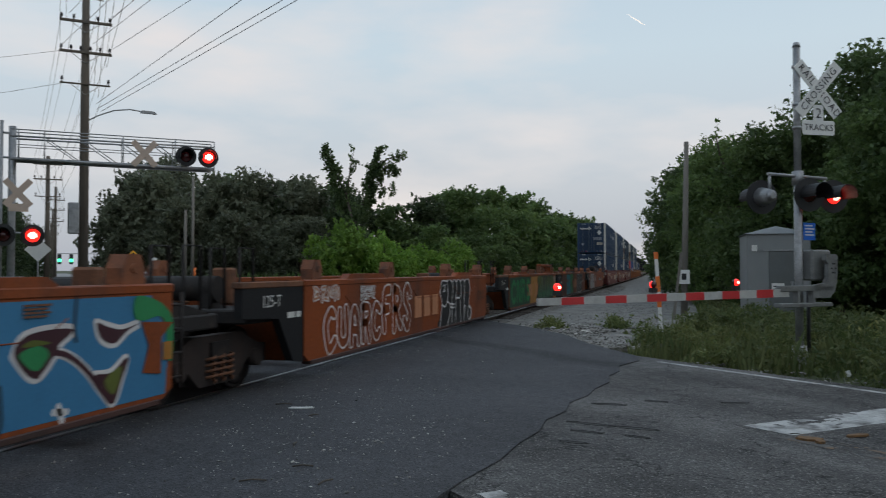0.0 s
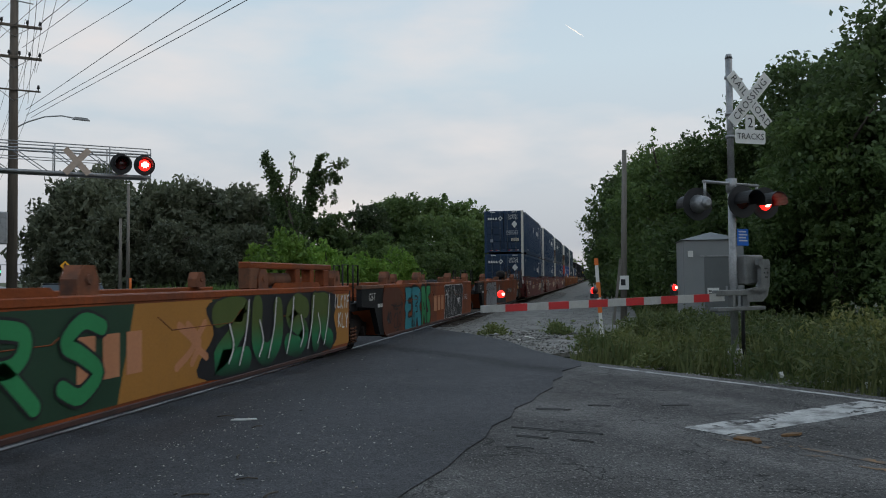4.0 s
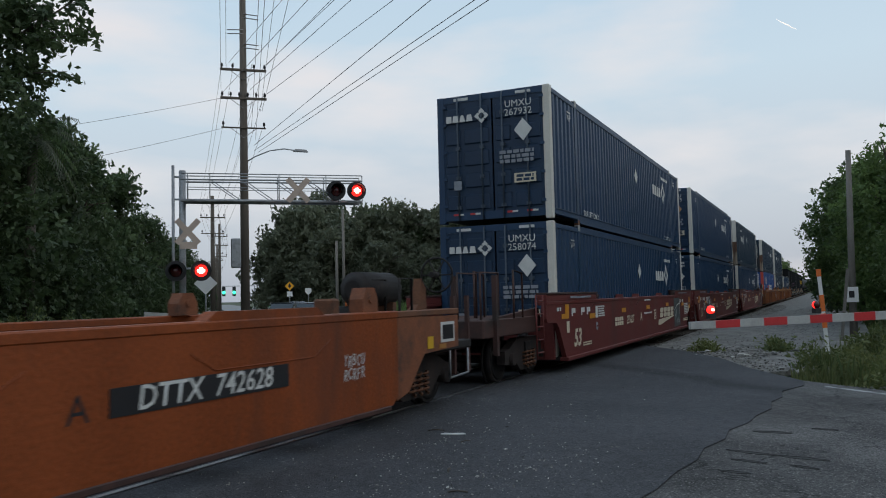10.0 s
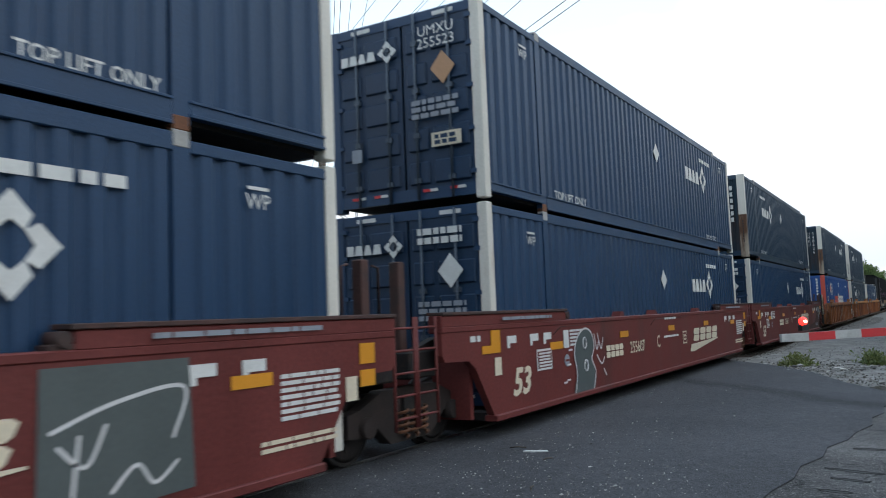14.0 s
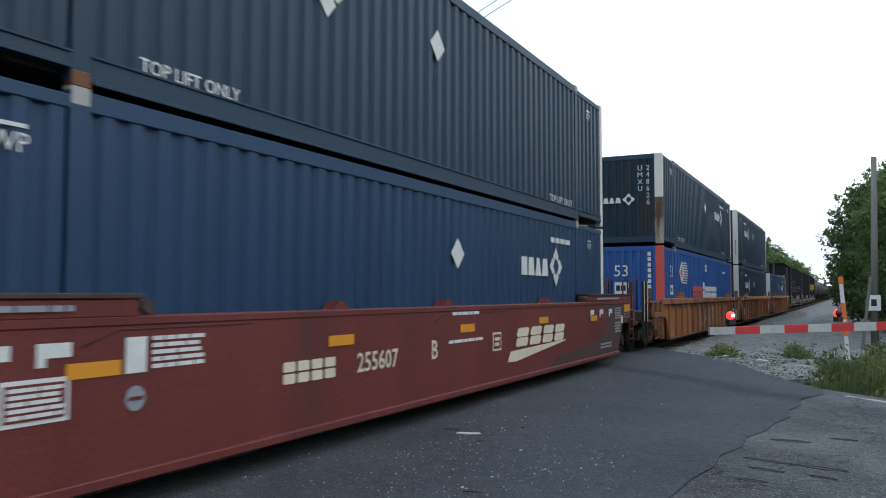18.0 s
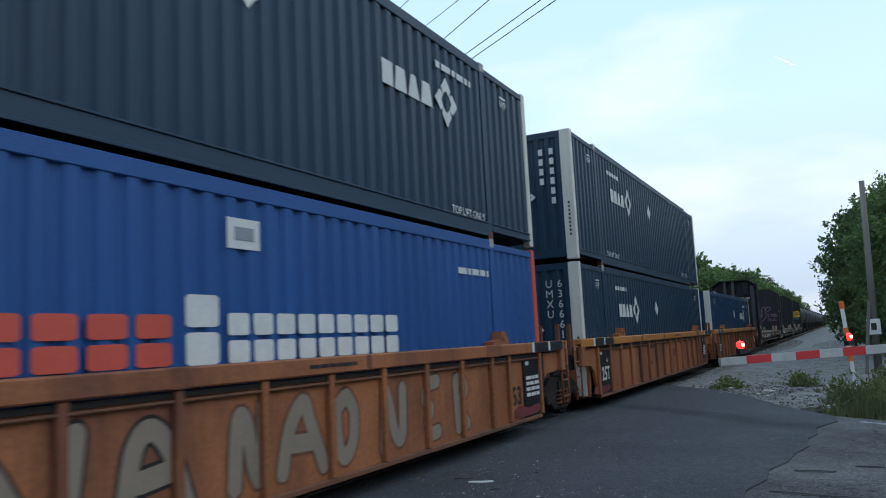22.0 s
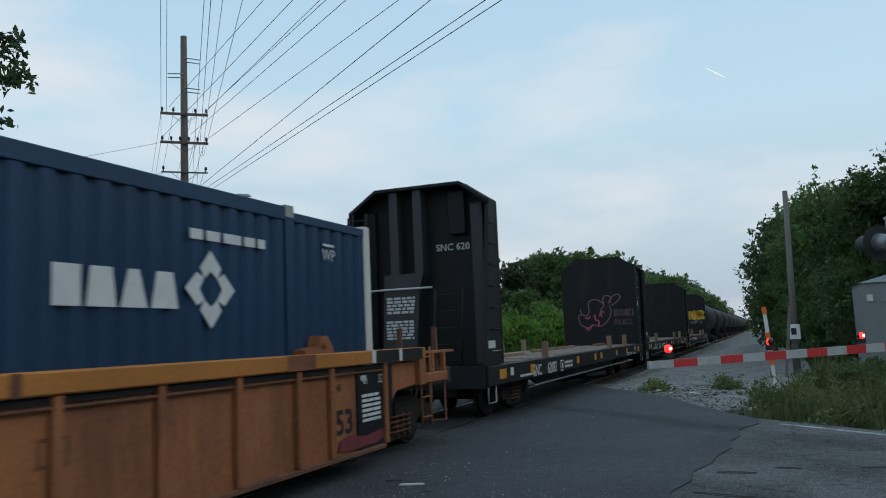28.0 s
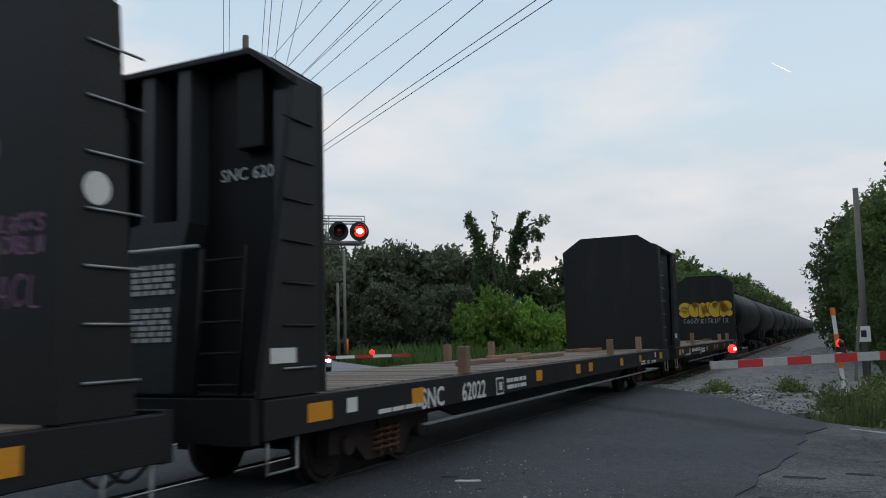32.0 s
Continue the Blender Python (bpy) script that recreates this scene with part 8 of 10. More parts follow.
def hut():
    t = thing("signal_hut", "grey metal railway signal hut with a low hipped roof", "hut", pose(2.66, 27.0, -0.12, 0, 0, 0))
    bm = B()
    box(bm, 0, 1.86, 0, 2.4, 0.1, 2.85, 0.02)
    part("wall", bm, HUTMAT, t)
    bm = B()
    vs = [bm.verts.new(p) for p in ((-0.08, -0.08, 2.85), (1.94, -0.08, 2.85), (1.94, 2.48, 2.85), (-0.08, 2.48, 2.85), (0.97, 1.0, 3.14), (0.97, 1.5, 3.14))]
    for q in ((0, 1, 4), (1, 2, 5, 4), (2, 3, 5), (3, 0, 4, 5), (3, 2, 1, 0)):
        bm.faces.new([vs[i] for i in q])
    part("roof", bm, HUTMAT, t, "shallow pyramid roof")
    bm = B()
    box(bm, 0.64, 1.40, -0.03, 0.0, 0.2, 2.3, 0.01)
    d = part("door", bm, HUTDOOR, t, "darker grey metal door")
    bm = B()
    box(bm, 1.28, 1.34, -0.07, -0.03, 1.2, 1.36)
    part("handle", bm, GALV, d)
    for x0, x1, z0, z1 in ((0.72, 1.08, 0.95, 1.3), (0.14, 0.3, 2.3, 2.5)):
        bm = B()
        box(bm, x0, x1, -0.045, -0.035, z0, z1)
        n = part("notice", bm, SIGNWHITE, d, "white notice with dark bars")
    bm = B()
    for k in range(3):
        box(bm, 0.76, 1.04, -0.05, -0.046, 1.0 + k * 0.09, 1.04 + k * 0.09)
    part("notice_text", bm, SIGNBLACK, d)
    bm = B()
    box(bm, 0.5, 1.45, -0.05, 0.0, 2.3, 2.35)
    part("drip_edge", bm, GALV, t)
    bm = B()
    box(bm, -0.2, 2.06, -0.2, 2.6, -0.1, 0.1)
    part("footing", bm, CONCRETE, t)


def marker_posts():
    for x, y, h, lean, nm, label in ((0.05, 21.6, 2.15, 3.5, "marker_post", "leaning orange and white flexible marker post"), (0.42, 27.6, 2.3, -7, "marker_post", "leaning thin pale marker stake")):
        t = thing(nm, label, "post", pose(x, y, -0.12, 0, -lean, 10))
        bm = B()
        box(bm, -0.045, 0.045, -0.012, 0.012, 0, h, 0.004)
        part("stake", bm, SIGNWHITE if h < 2.2 else GREYPOLE, t)
        if h < 2.2:
            for a, b in ((0.75, 1.1), (1.15, 1.55), (2.0, 2.18)):
                bm = B()
                box(bm, -0.055, 0.055, -0.022, 0.022, a, b, 0.006)
                part("sleeve", bm, ORANGEPOST, t, "orange plastic sleeve")


def lane_pole():
    t = thing("utility_pole", "short bleached wooden pole with a small number plate", "pole", pose(0.82, 29.8, -0.15))
    bm = B()
    tube(bm, (0, 0, 0), (0.12, 0, 6.3), 0.125, 0.085, n=12)
    part("pole", bm, GREYPOLE, t)
    bm = B()
    box(bm, -0.2, 0.2, -0.2, -0.18, 1.25, 1.75, 0.01)
    p = part("plate", bm, SIGNWHITE, t, "white plate with a dark bar")
    bm = B()
    box(bm, -0.08, 0.08, -0.21, -0.2, 1.4, 1.62)
    part("plate_bar", bm, SIGNBLACK, p)


# ---- the power line along the far road ----
def power_pole(m, height, arms, name="utility_pole", extras=True, label="tall dark wooden power pole with three crossarms"):
    t = thing(name, label, "pole", m, group="power poles")
    bm = B()
    tube(bm, (0, 0, 0), (0, 0, height), 0.26, 0.17, n=14)
    part("pole", bm, POLEWOOD, t)
    for z, w, thick, pins in arms:
        bm = B()
        box(bm, -w / 2, w / 2, -0.3, -0.18, z - thick / 2, z + thick / 2, 0.01)
        a = part("crossarm", bm, POLEWOOD, t)
        for s in (-1, 1):
            bm = B()
            tube(bm, (s * w * 0.3, -0.2, z), (0, -0.2, z - 0.55), 0.018, n=5)
            part("brace", bm, GALV, a)
        for k in range(pins):
            x = -w / 2 + 0.1 + k * (w - 0.2) / (pins - 1)
            if abs(x) < 0.2:
                continue
            bm = B()
            tube(bm, (x, -0.24, z + thick / 2), (x, -0.24, z + 0.2), 0.03, n=6)
            tube(bm, (x, -0.24, z + 0.16), (x, -0.24, z + 0.33), 0.075, 0.05, n=8)
            part("insulator", bm, LAMPBLACK, a)
    if extras:
        for z, s in ((16.7, -1), (17.6, 1), (15.9, 1)):
            for dz in (0, 0.22):
                bm = B()
                tube(bm, (0, -0.15, z + dz), (s * 0.85, -0.15, z + dz - 0.06), 0.03, n=6)
                part("line_bracket", bm, GALV, t)
        bm = B()
        box(bm, -0.75, -0.22, -0.5, 0.1, 3.6, 5.2, 0.05)
        part("equipment_box", bm, GALV, t, "grey equipment cabinet on the pole")
        bm = B()
        pts = [(0, 0.0, 9.4), (0.6, 0, 9.8), (1.4, 0, 10.15), (2.2, 0, 10.28), (2.9, 0, 10.2)]
        path(bm, pts, 0.035, 8)
        la = part("lamp_bracket", bm, GALV, t, "curved street lamp arm")
        bm = B()
        prism(bm, [(2.7, 10.14), (2.8, 10.27), (3.4, 10.25), (3.55, 10.12)], "y", -0.12, 0.12)
        part("luminaire", bm, GALV, la, "flat unlit street lamp head")
    return t


ARMS = ((14.6, 2.5, 0.13, 5), (13.0, 2.5, 0.13, 6), (11.35, 2.4, 0.07, 3))
POLE = Vector((-28.8, 35.3, 0))


def along(s, v=0.0):
    return POLE + Vector((-math.sin(TURN_FAR) * s + math.cos(TURN_FAR) * v, math.cos(TURN_FAR) * s + math.sin(TURN_FAR) * v, 0))


def wire(pts, name="power_line", r=0.012, sag=0.6, label="sagging dark overhead power line"):
    bm = B()
    line = [Vector(pts[0])]
    for p, q in zip(pts[:-1], pts[1:]):
        for k in range(1, 11):
            line.append(Vector(p).lerp(Vector(q), k / 10) - Vector((0, 0, 4 * sag * k / 10 * (1 - k / 10))))
    path(bm, line, r, 4)
    return solid(name, bm, WIRE, label, "wire", group="overhead lines")


def power_line():
    turn = math.degrees(TURN_FAR)
    power_pole(Matrix.Translation((*POLE.xy, -0.15)) @ pose(0, 0, 0, 0, 0, turn), 19.1, ARMS)
    far = [along(s, v) for s, v in ((38, -1.6), (80, -0.5), (125, -0.5), (175, -0.5), (230, -0.5))]
    for k, p in enumerate(far):
        power_pole(Matrix.Translation((*p.xy, -0.15)) @ pose(0, 0, 0, 0, 0, turn), 13.5 if k else 12.4, ((11.6, 2.4, 0.12, 5), (10.2, 2.4, 0.12, 5), (8.6, 2.2, 0.08, 3)), extras=False,
                   label="wooden power pole with crossarms farther along the road")
    for v, z, zf in ((-1.15, 14.9, 11.9), (-0.5, 14.9, 11.9), (0.5, 14.9, 11.9), (1.15, 14.9, 11.9), (-1.15, 13.3, 10.5), (0.6, 13.3, 10.5), (1.15, 13.3, 10.5), (1.1, 11.5, 8.8)):
        wire([(*along(0, v).xy, z)] + [(*(p + along(0, v) - POLE).xy, zf) for p in far], sag=0.5)
    # spans that cross the tracks and pass overhead towards the near side
    for p, q in (
        ((-29.4, 34.8, 14.9), (-7.9, 18.7, 14.9)),
        ((-29.7, 34.6, 13.2), (-6.0, 16.7, 13.2)),
        ((-27.9, 36.0, 14.7), (-6.0, 19.4, 14.7)),
        ((-27.8, 36.1, 14.9), (-5.6, 19.8, 14.9)),
        ((-28.5, 35.5, 13.4), (-4.4, 18.0, 13.4)),
        ((-27.8, 36.1, 13.2), (-2.4, 18.6, 13.2)),
        ((-28.4, 35.7, 10.3), (-1.7, 14.1, 10.3)),
        ((-28.4, 35.7, 10.0), (-0.2, 14.4, 10.0)),
        ((-28.2, 35.8, 9.9), (0.2, 14.4, 9.9)),
        ((-28.5, 35.6, 11.2), (-9.0, 11.9, 11.2)),
        ((-28.3, 35.7, 10.6), (-8.3, 11.2, 10.6)),
        ((-28.1, 35.9, 12.2), (-9.3, 13.3, 12.2)),
        ((-28.0, 35.9, 12.2), (-8.6, 13.7, 12.2)),
        ((-29.5, 34.7, 14.4), (-12.9, 15.2, 14.4)),
        ((-29.7, 34.5, 13.4), (-12.1, 14.0, 13.4)),
    ):
        q = Vector(p).lerp(Vector(q) + Vector((0, 0, 0.12)), 1.8)
        wire([p, q], sag=0.03, r=0.012)
    for z, x, y, zz in ((12.9, -43, 20, 8.5), (11.2, -43, 20.5, 6.4)):
        wire([(*along(0, -1.1).xy, z), (x, y, zz)], sag=0.3)
    # two bare poles and signs beside the far road
    for x, y, h in ((-37.4, 58.9, 9.4), (-37.9, 58.6, 6.7)):
        t = thing("bare_pole", "bare pale wooden pole in the meadow", "pole", pose(x, y, -0.1))
        bm = B()
        tube(bm, (0, 0, 0), (0, 0, h), 0.15, 0.11, n=10)
        part("pole", bm, GREYPOLE, t)
        if h > 8:
            bm = B()
            tube(bm, (0.2, 0, 0.6), (0.2, 0, 1.9), 0.1, n=8)
            part("guard", bm, ORANGEPOST, t, "orange cable guard")


def sign(x, y, z, kind, turn):
    t = thing("road_sign", "yellow diamond warning sign on a post" if kind == "y" else "white road sign seen on a thin post", "sign", pose(x, y, -0.1, 0, 0, turn))
    bm = B()
    tube(bm, (0, 0.03, 0), (0, 0.03, z + 0.3), 0.035, n=8)
    part("post", bm, GALV, t)
    bm = B()
    if kind == "y":
        prism(bm, [(0, z - 0.42), (0.42, z), (0, z + 0.42), (-0.42, z)], "y", -0.01, 0.01)
        b = part("panel", bm, SIGNYELLOW, t)
        bm = B()
        prism(bm, [(0, z - 0.2), (0.14, z), (0, z + 0.25), (-0.14, z)], "y", -0.016, -0.011)
        part("symbol", bm, SIGNBLACK, b)
        bm = B()
        box(bm, -0.24, 0.24, -0.01, 0.01, z - 0.95, z - 0.5)
        part("panel", bm, SIGNWHITE, t)
    elif kind == "d":
        prism(bm, [(0, z - 0.62), (0.62, z), (0, z + 0.62), (-0.62, z)], "y", -0.01, 0.01)
        # white panel colour stands in for the sign's bright retroreflection
        part("panel", bm, SIGNWHITE, t)
    else:
        prism(bm, [(-0.28, z + 0.25), (0.28, z + 0.25), (0.32, z - 0.1), (0, z - 0.45), (-0.32, z - 0.1)], "y", -0.01, 0.01)
        part("panel", bm, SIGNWHITE, t)


def traffic_light(x, y):
    """A far signal over the road: dark heads whose ball shows green at first and red later."""
    t = thing("traffic_light", "distant traffic signal on a thin mast arm", "signal", pose(x, y, -0.1, 0, 0, 41))
    bm = B()
    tube(bm, (4.5, 0.1, 0), (4.5, 0.1, 4.6), 0.1, n=8)
    tube(bm, (4.5, 0.1, 4.5), (-1.2, 0.1, 4.5), 0.06, n=8)
    part("mast", bm, GALV, t)
    for xx in (-0.9, 0.9):
        bm = B()
        box(bm, xx - 0.3, xx + 0.3, -0.05, 0.15, 2.7, 4.4, 0.03)
        hd = part("signal_head", bm, LAMPBLACK, t, "dark signal head")
        bm = B()
        bmesh.ops.create_uvsphere(bm, u_segments=12, v_segments=8, radius=0.3)
        me = finish(bm, "signal_ball", LAMPGREEN)
        me.materials.append(LAMPRED)
        for f in me.polygons:
            f.material_index = 1 if f.center.y > 0 else 0
        b = part("signal_ball", me, LAMPGREEN, hd, "coloured signal light")
        b.location = (xx, -0.1, 3.35)
        SWITCH.append((b, (xx, -0.1, 3.35)))


def car(m, paint, label, facing):
    t = thing("car", label, "car", m)
    bm = B()
    prof = [(-2.15, 0.35), (-2.2, 0.62), (-2.05, 0.80), (-1.1, 0.92), (1.5, 0.95), (2.05, 0.9), (2.15, 0.6), (2.1, 0.32)]
    prism(bm, prof, "x", -0.86, 0.86)
    bmesh.ops.bevel(bm, geom=list(bm.edges), offset=0.05, segments=2, affect="EDGES")
    part("body", bm, paint, t)
    bm = B()
    lo = [bm.verts.new((x, y, 0.93)) for x, y in ((-0.8, -1.15), (0.8, -1.15), (0.8, 1.7), (-0.8, 1.7))]
    hi = [bm.verts.new((x, y, 1.43)) for x, y in ((-0.62, -0.35), (0.62, -0.35), (0.62, 1.05), (-0.62, 1.05))]
    for k in range(4):
        bm.faces.new((lo[k], lo[(k + 1) % 4], hi[(k + 1) % 4], hi[k]))
    part("glasshouse", bm, GLASS, t, "dark window glass")
    bm = B()
    box(bm, -0.64, 0.64, -0.38, 1.08, 1.42, 1.47, 0.02)
    part("roof", bm, paint, t)
    for x in (-0.78, 0.78):
        for y in (-1.35, 1.35):
            bm = B()
            tube(bm, (x - 0.1, y, 0.33), (x + 0.1, y, 0.33), 0.33, n=18)
            w = part("wheel", bm, TYRE, t)
            bm = B()
            s = 1 if x > 0 else -1
            tube(bm, (x + s * 0.1, y, 0.33), (x + s * 0.112, y, 0.33), 0.2, n=14)
            part("rim", bm, GALV, w)
        bm = B()
        box(bm, x * 0.8 - 0.14, x * 0.8 + 0.14, -2.2, -2.12, 0.62, 0.76, 0.02)
        part("headlamp", bm, HEADLAMP, t, "lit headlamp")
        bm = B()
        box(bm, x * 0.8 - 0.14, x * 0.8 + 0.14, 2.08, 2.17, 0.66, 0.82, 0.02)
        part("tail_lamp", bm, LAMPRED, t, "lit red tail lamp")
    return t


near_signal()
cantilever()
hut()
marker_posts()
lane_pole()
power_line()
sign(-44.2, 60.4, 3.0, "y", 41)
sign(-45.7, 65.5, 2.6, "w", 41)
sign(-30.57, 34.15, 2.74, "d", 41)
traffic_light(-96.9, 114.3)
# markings on the near road: worn paint, flaked away in patches
def flaked(name, label, v0, v1, s0, s1, material, cell=0.05, gone=0.0, slant=0.0, seed=0, coarse=2.2, z=0.004):
    """Road paint as many small flakes; noise decides which have worn away."""
    bm = B()
    nv, ns = max(1, round((v1 - v0) / cell)), max(1, round((s1 - s0) / cell))
    verts = {}

    def at(i, j):
        if (i, j) not in verts:
            wob = Vector((noise.noise(Vector((i * 1.7, j * 1.3, seed))), noise.noise(Vector((i * 1.1, j * 1.9, seed + 9))), 0)) * cell * 0.42
            v = v0 + (v1 - v0) * i / nv
            verts[i, j] = bm.verts.new(near_road(v, s0 + (s1 - s0) * j / ns + slant * (v - v0)) + wob + Vector((0, 0, z)))
        return verts[i, j]

    for i in range(nv):
        for j in range(ns):
            p = Vector((v0 + (i + 0.5) * (v1 - v0) / nv, s0 + (j + 0.5) * (s1 - s0) / ns, seed * 3.1))
            worn = 0.6 * noise.noise(Vector((p.x * coarse * 0.5, p.y * coarse, p.z))) + 0.75 * noise.noise(Vector((p.x * 4.5, p.y * 9.0, p.z + 5))) + 0.45 * noise.noise(Vector((p.x * 12, p.y * 21, p.z)))
            if worn > gone:
                bm.faces.new((at(i, j), at(i + 1, j), at(i + 1, j + 1), at(i, j + 1)))
    return solid(name, bm, material, label, "road marking", kind="structure")


flaked("edge_line", "worn white edge line painted on the road", 9.99, 10.11, -14, 10.4, ROADPAINT, 0.04, -0.55, 0, 1)
flaked("stop_line", "broad worn white stop line flaking off across the lane", 6.7, 9.85, 5.13, 5.70, ROADPAINT, 0.034, -0.36, -0.03, 2)
flaked("centre_line", "faded yellow centre line, mostly worn off", 6.50, 6.61, -14, 5.2, YELLOWPAINT, 0.04, -0.2, 0, 3)
flaked("centre_line", "faded yellow centre line, mostly worn off", 6.74, 6.85, -14, 5.2, YELLOWPAINT, 0.04, -0.2, 0, 4)
flaked("edge_line", "flaking white line at the road edge", 3.02, 3.25, -14, 5.0, ROADPAINT, 0.035, -0.05, 0, 5)
# the far road's pavement and waiting cars
bm = B()
prism(bm, [far_road(-3.3, 17).xy, far_road(-1.8, 17).xy, far_road(-1.8, 220).xy, far_road(-3.3, 220).xy], "z", -0.16, -0.03)
solid("sidewalk", bm, SIDEWALK, "pale concrete sidewalk beside the far road", "sidewalk", kind="structure")
TOWARDS = math.degrees(TURN_FAR)
car(Matrix.Translation(far_road(2.3, 27.5)) @ pose(0, 0, 0, 0, 0, TOWARDS), CARPAINT, "silver car waiting at the far gate, headlamps lit", 1)
car(Matrix.Translation(far_road(1.6, 36.0)) @ pose(0, 0, 0, 0, 0, TOWARDS), CARDARK, "dark car waiting in the queue", 1)
car(Matrix.Translation(far_road(5.0, 60.0)) @ pose(0, 0, 0, 0, 0, TOWARDS + 180), CARPAINT, "silver car driving away on the far road", 1)
# ---- trees, shrubs and grass ----
def leaf_mesh(name, blobs, twigs, per, size, material, seed, reach=0.7, droop=0.0, bite=0.3, inner=0.3, long=1.5):
    """Leaves strung on short twigs that spring from uneven lobes: (centre, radii, share). Noise opens gaps."""
    rnd = np.random.RandomState(seed)
    share = np.array([b[2] for b in blobs], float)
    n = twigs
    pick = rnd.choice(len(blobs), n, p=share / share.sum())
    c, r = np.array([b[0] for b in blobs], float)[pick], np.array([b[1] for b in blobs], float)[pick]
    d = rnd.normal(size=(n, 3))
    d[:, 2] += 0.2
    d /= np.linalg.norm(d, axis=1, keepdims=True)
    rad = np.where(rnd.rand(n) < inner, rnd.uniform(0.2, 0.75, n), rnd.uniform(0.75, 1.02, n))
    p = c + d * rad[:, None] * r
    wob = np.sin(p[:, 0] * 1.7 + seed) * np.sin(p[:, 1] * 2.0 + 1.3 * seed) + np.sin(p[:, 2] * 2.3 + 0.7 * seed) * np.sin((p[:, 0] + p[:, 1]) * 1.3)
    ok = (wob > rnd.uniform(-1.8, bite, n)) & (p[:, 2] > 0.05)
    p, d = p[ok], d[ok]
    n = len(p)
    ax = d + rnd.normal(size=(n, 3)) * 0.55
    ax[:, 2] -= droop
    ax /= np.linalg.norm(ax, axis=1, keepdims=True)
    ln = reach * rnd.uniform(0.3, 1.0, n) * np.where(rnd.rand(n) < 0.07, 1.9, 1.0)
    m = n * per
    u = rnd.rand(m) ** 0.8
    q = np.repeat(p, per, 0) + np.repeat(ax * ln[:, None], per, 0) * u[:, None]
    q += rnd.normal(size=(m, 3)) * (reach * 0.20 * (1.15 - 0.6 * u))[:, None]
    q[:, 2] = np.maximum(q[:, 2], 0.02)
    a = np.repeat(ax, per, 0) * 0.7 + rnd.normal(size=(m, 3)) * 0.7
    a /= np.linalg.norm(a, axis=1, keepdims=True)
    up = rnd.normal(size=(m, 3)) * 0.6
    up[:, 2] += 0.8
    b = np.cross(up, a)
    b /= np.maximum(np.linalg.norm(b, axis=1, keepdims=True), 1e-4)
    nrm = np.cross(a, b)
    s = size * rnd.uniform(0.55, 1.35, (m, 1))
    v = np.empty((m, 4, 3))
    v[:, 0] = q - a * s * long / 2
    v[:, 1] = q + b * s * 0.42 + nrm * s * 0.12
    v[:, 2] = q + a * s * long / 2
    v[:, 3] = q - b * s * 0.42 + nrm * s * 0.12
    return quads(name, v, material)


def quads(name, v, material):
    n = len(v)
    me = bpy.data.meshes.new(name)
    me.vertices.add(4 * n)
    me.vertices.foreach_set("co", v.ravel())
    me.loops.add(4 * n)
    me.loops.foreach_set("vertex_index", np.arange(4 * n))
    me.polygons.add(n)
    me.polygons.foreach_set("loop_start", np.arange(n) * 4)
    me.polygons.foreach_set("loop_total", np.full(n, 4))
    me.update()
    me.validate()
    me.materials.append(material)
    return me


def limbs(h, r, seed, n=7, spread=3.0, lift=0.35):
    """A tapered, slightly crooked trunk with forking limbs."""
    rnd = random.Random(seed)
    bm = B()
    pts = [Vector((0, 0, 0))]
    for k in range(1, 6):
        pts.append(Vector((rnd.uniform(-0.15, 0.15) * k, rnd.uniform(-0.15, 0.15) * k, h * k / 5)))
    for k in range(5):
        tube(bm, pts[k], pts[k + 1], r * (1 - 0.16 * k), r * (1 - 0.16 * (k + 1)), n=9, caps=False)
    for k in range(n):
        a, f = rnd.uniform(0, 6.28), rnd.uniform(lift, 1.0)
        i = min(int(f * 5), 4)
        p = pts[i].lerp(pts[i + 1], f * 5 - i)
        q = p + Vector((math.cos(a), math.sin(a), rnd.uniform(0.2, 0.9))) * spread * rnd.uniform(0.35, 0.7)
        e = q + Vector((math.cos(a + rnd.uniform(-0.7, 0.7)), math.sin(a + rnd.uniform(-0.7, 0.7)), rnd.uniform(0.1, 0.8))) * spread * rnd.uniform(0.3, 0.6)
        tube(bm, p, q, r * 0.42, r * 0.26, n=6, caps=False)
        tube(bm, q, e, r * 0.26, r * 0.08, n=5, caps=False)
    return bm


def blobs_for(h, w, seed, base=0.15, n=22, top=1.0, size=0.30):
    """Uneven lobes that fill a crown of height h and half-width w."""
    rnd = random.Random(seed)
    out = []
    for k in range(n):
        f = rnd.random()
        z = h * (base + (1 - base) * f)
        reach = w * (1 - 0.75 * abs(f - 0.42) ** 1.5) * (1 if f < 0.75 else top * (1.15 - 0.5 * f))
        a, d = rnd.uniform(0, 6.28), rnd.uniform(0.25, 0.85)
        rr = w * rnd.uniform(size * 0.7, size * 1.4)
        out.append(((math.cos(a) * reach * d, math.sin(a) * reach * d, min(z, h - rr * 0.6)), (rr * 1.15, rr * 1.15, rr * 0.85), rr * rr))
    return out


def tree(name, label, h, w, seed, material, twigs, per, size, base=0.15, n=22, droop=0.0, bite=0.3, lobe=0.30, category="tree", long=1.5, reach=0.7):
    t = thing(name, label, category, group="trees round the crossing")
    part("trunk", limbs(h * 0.72, 0.022 * h, seed, n=9, spread=w * 0.5), BARK, t)
    part("crown", leaf_mesh("crown", blobs_for(h * 0.89, w, seed, base, n, size=lobe), twigs, per, size, material, seed, reach, droop, bite, long=long), material, t)
    return t


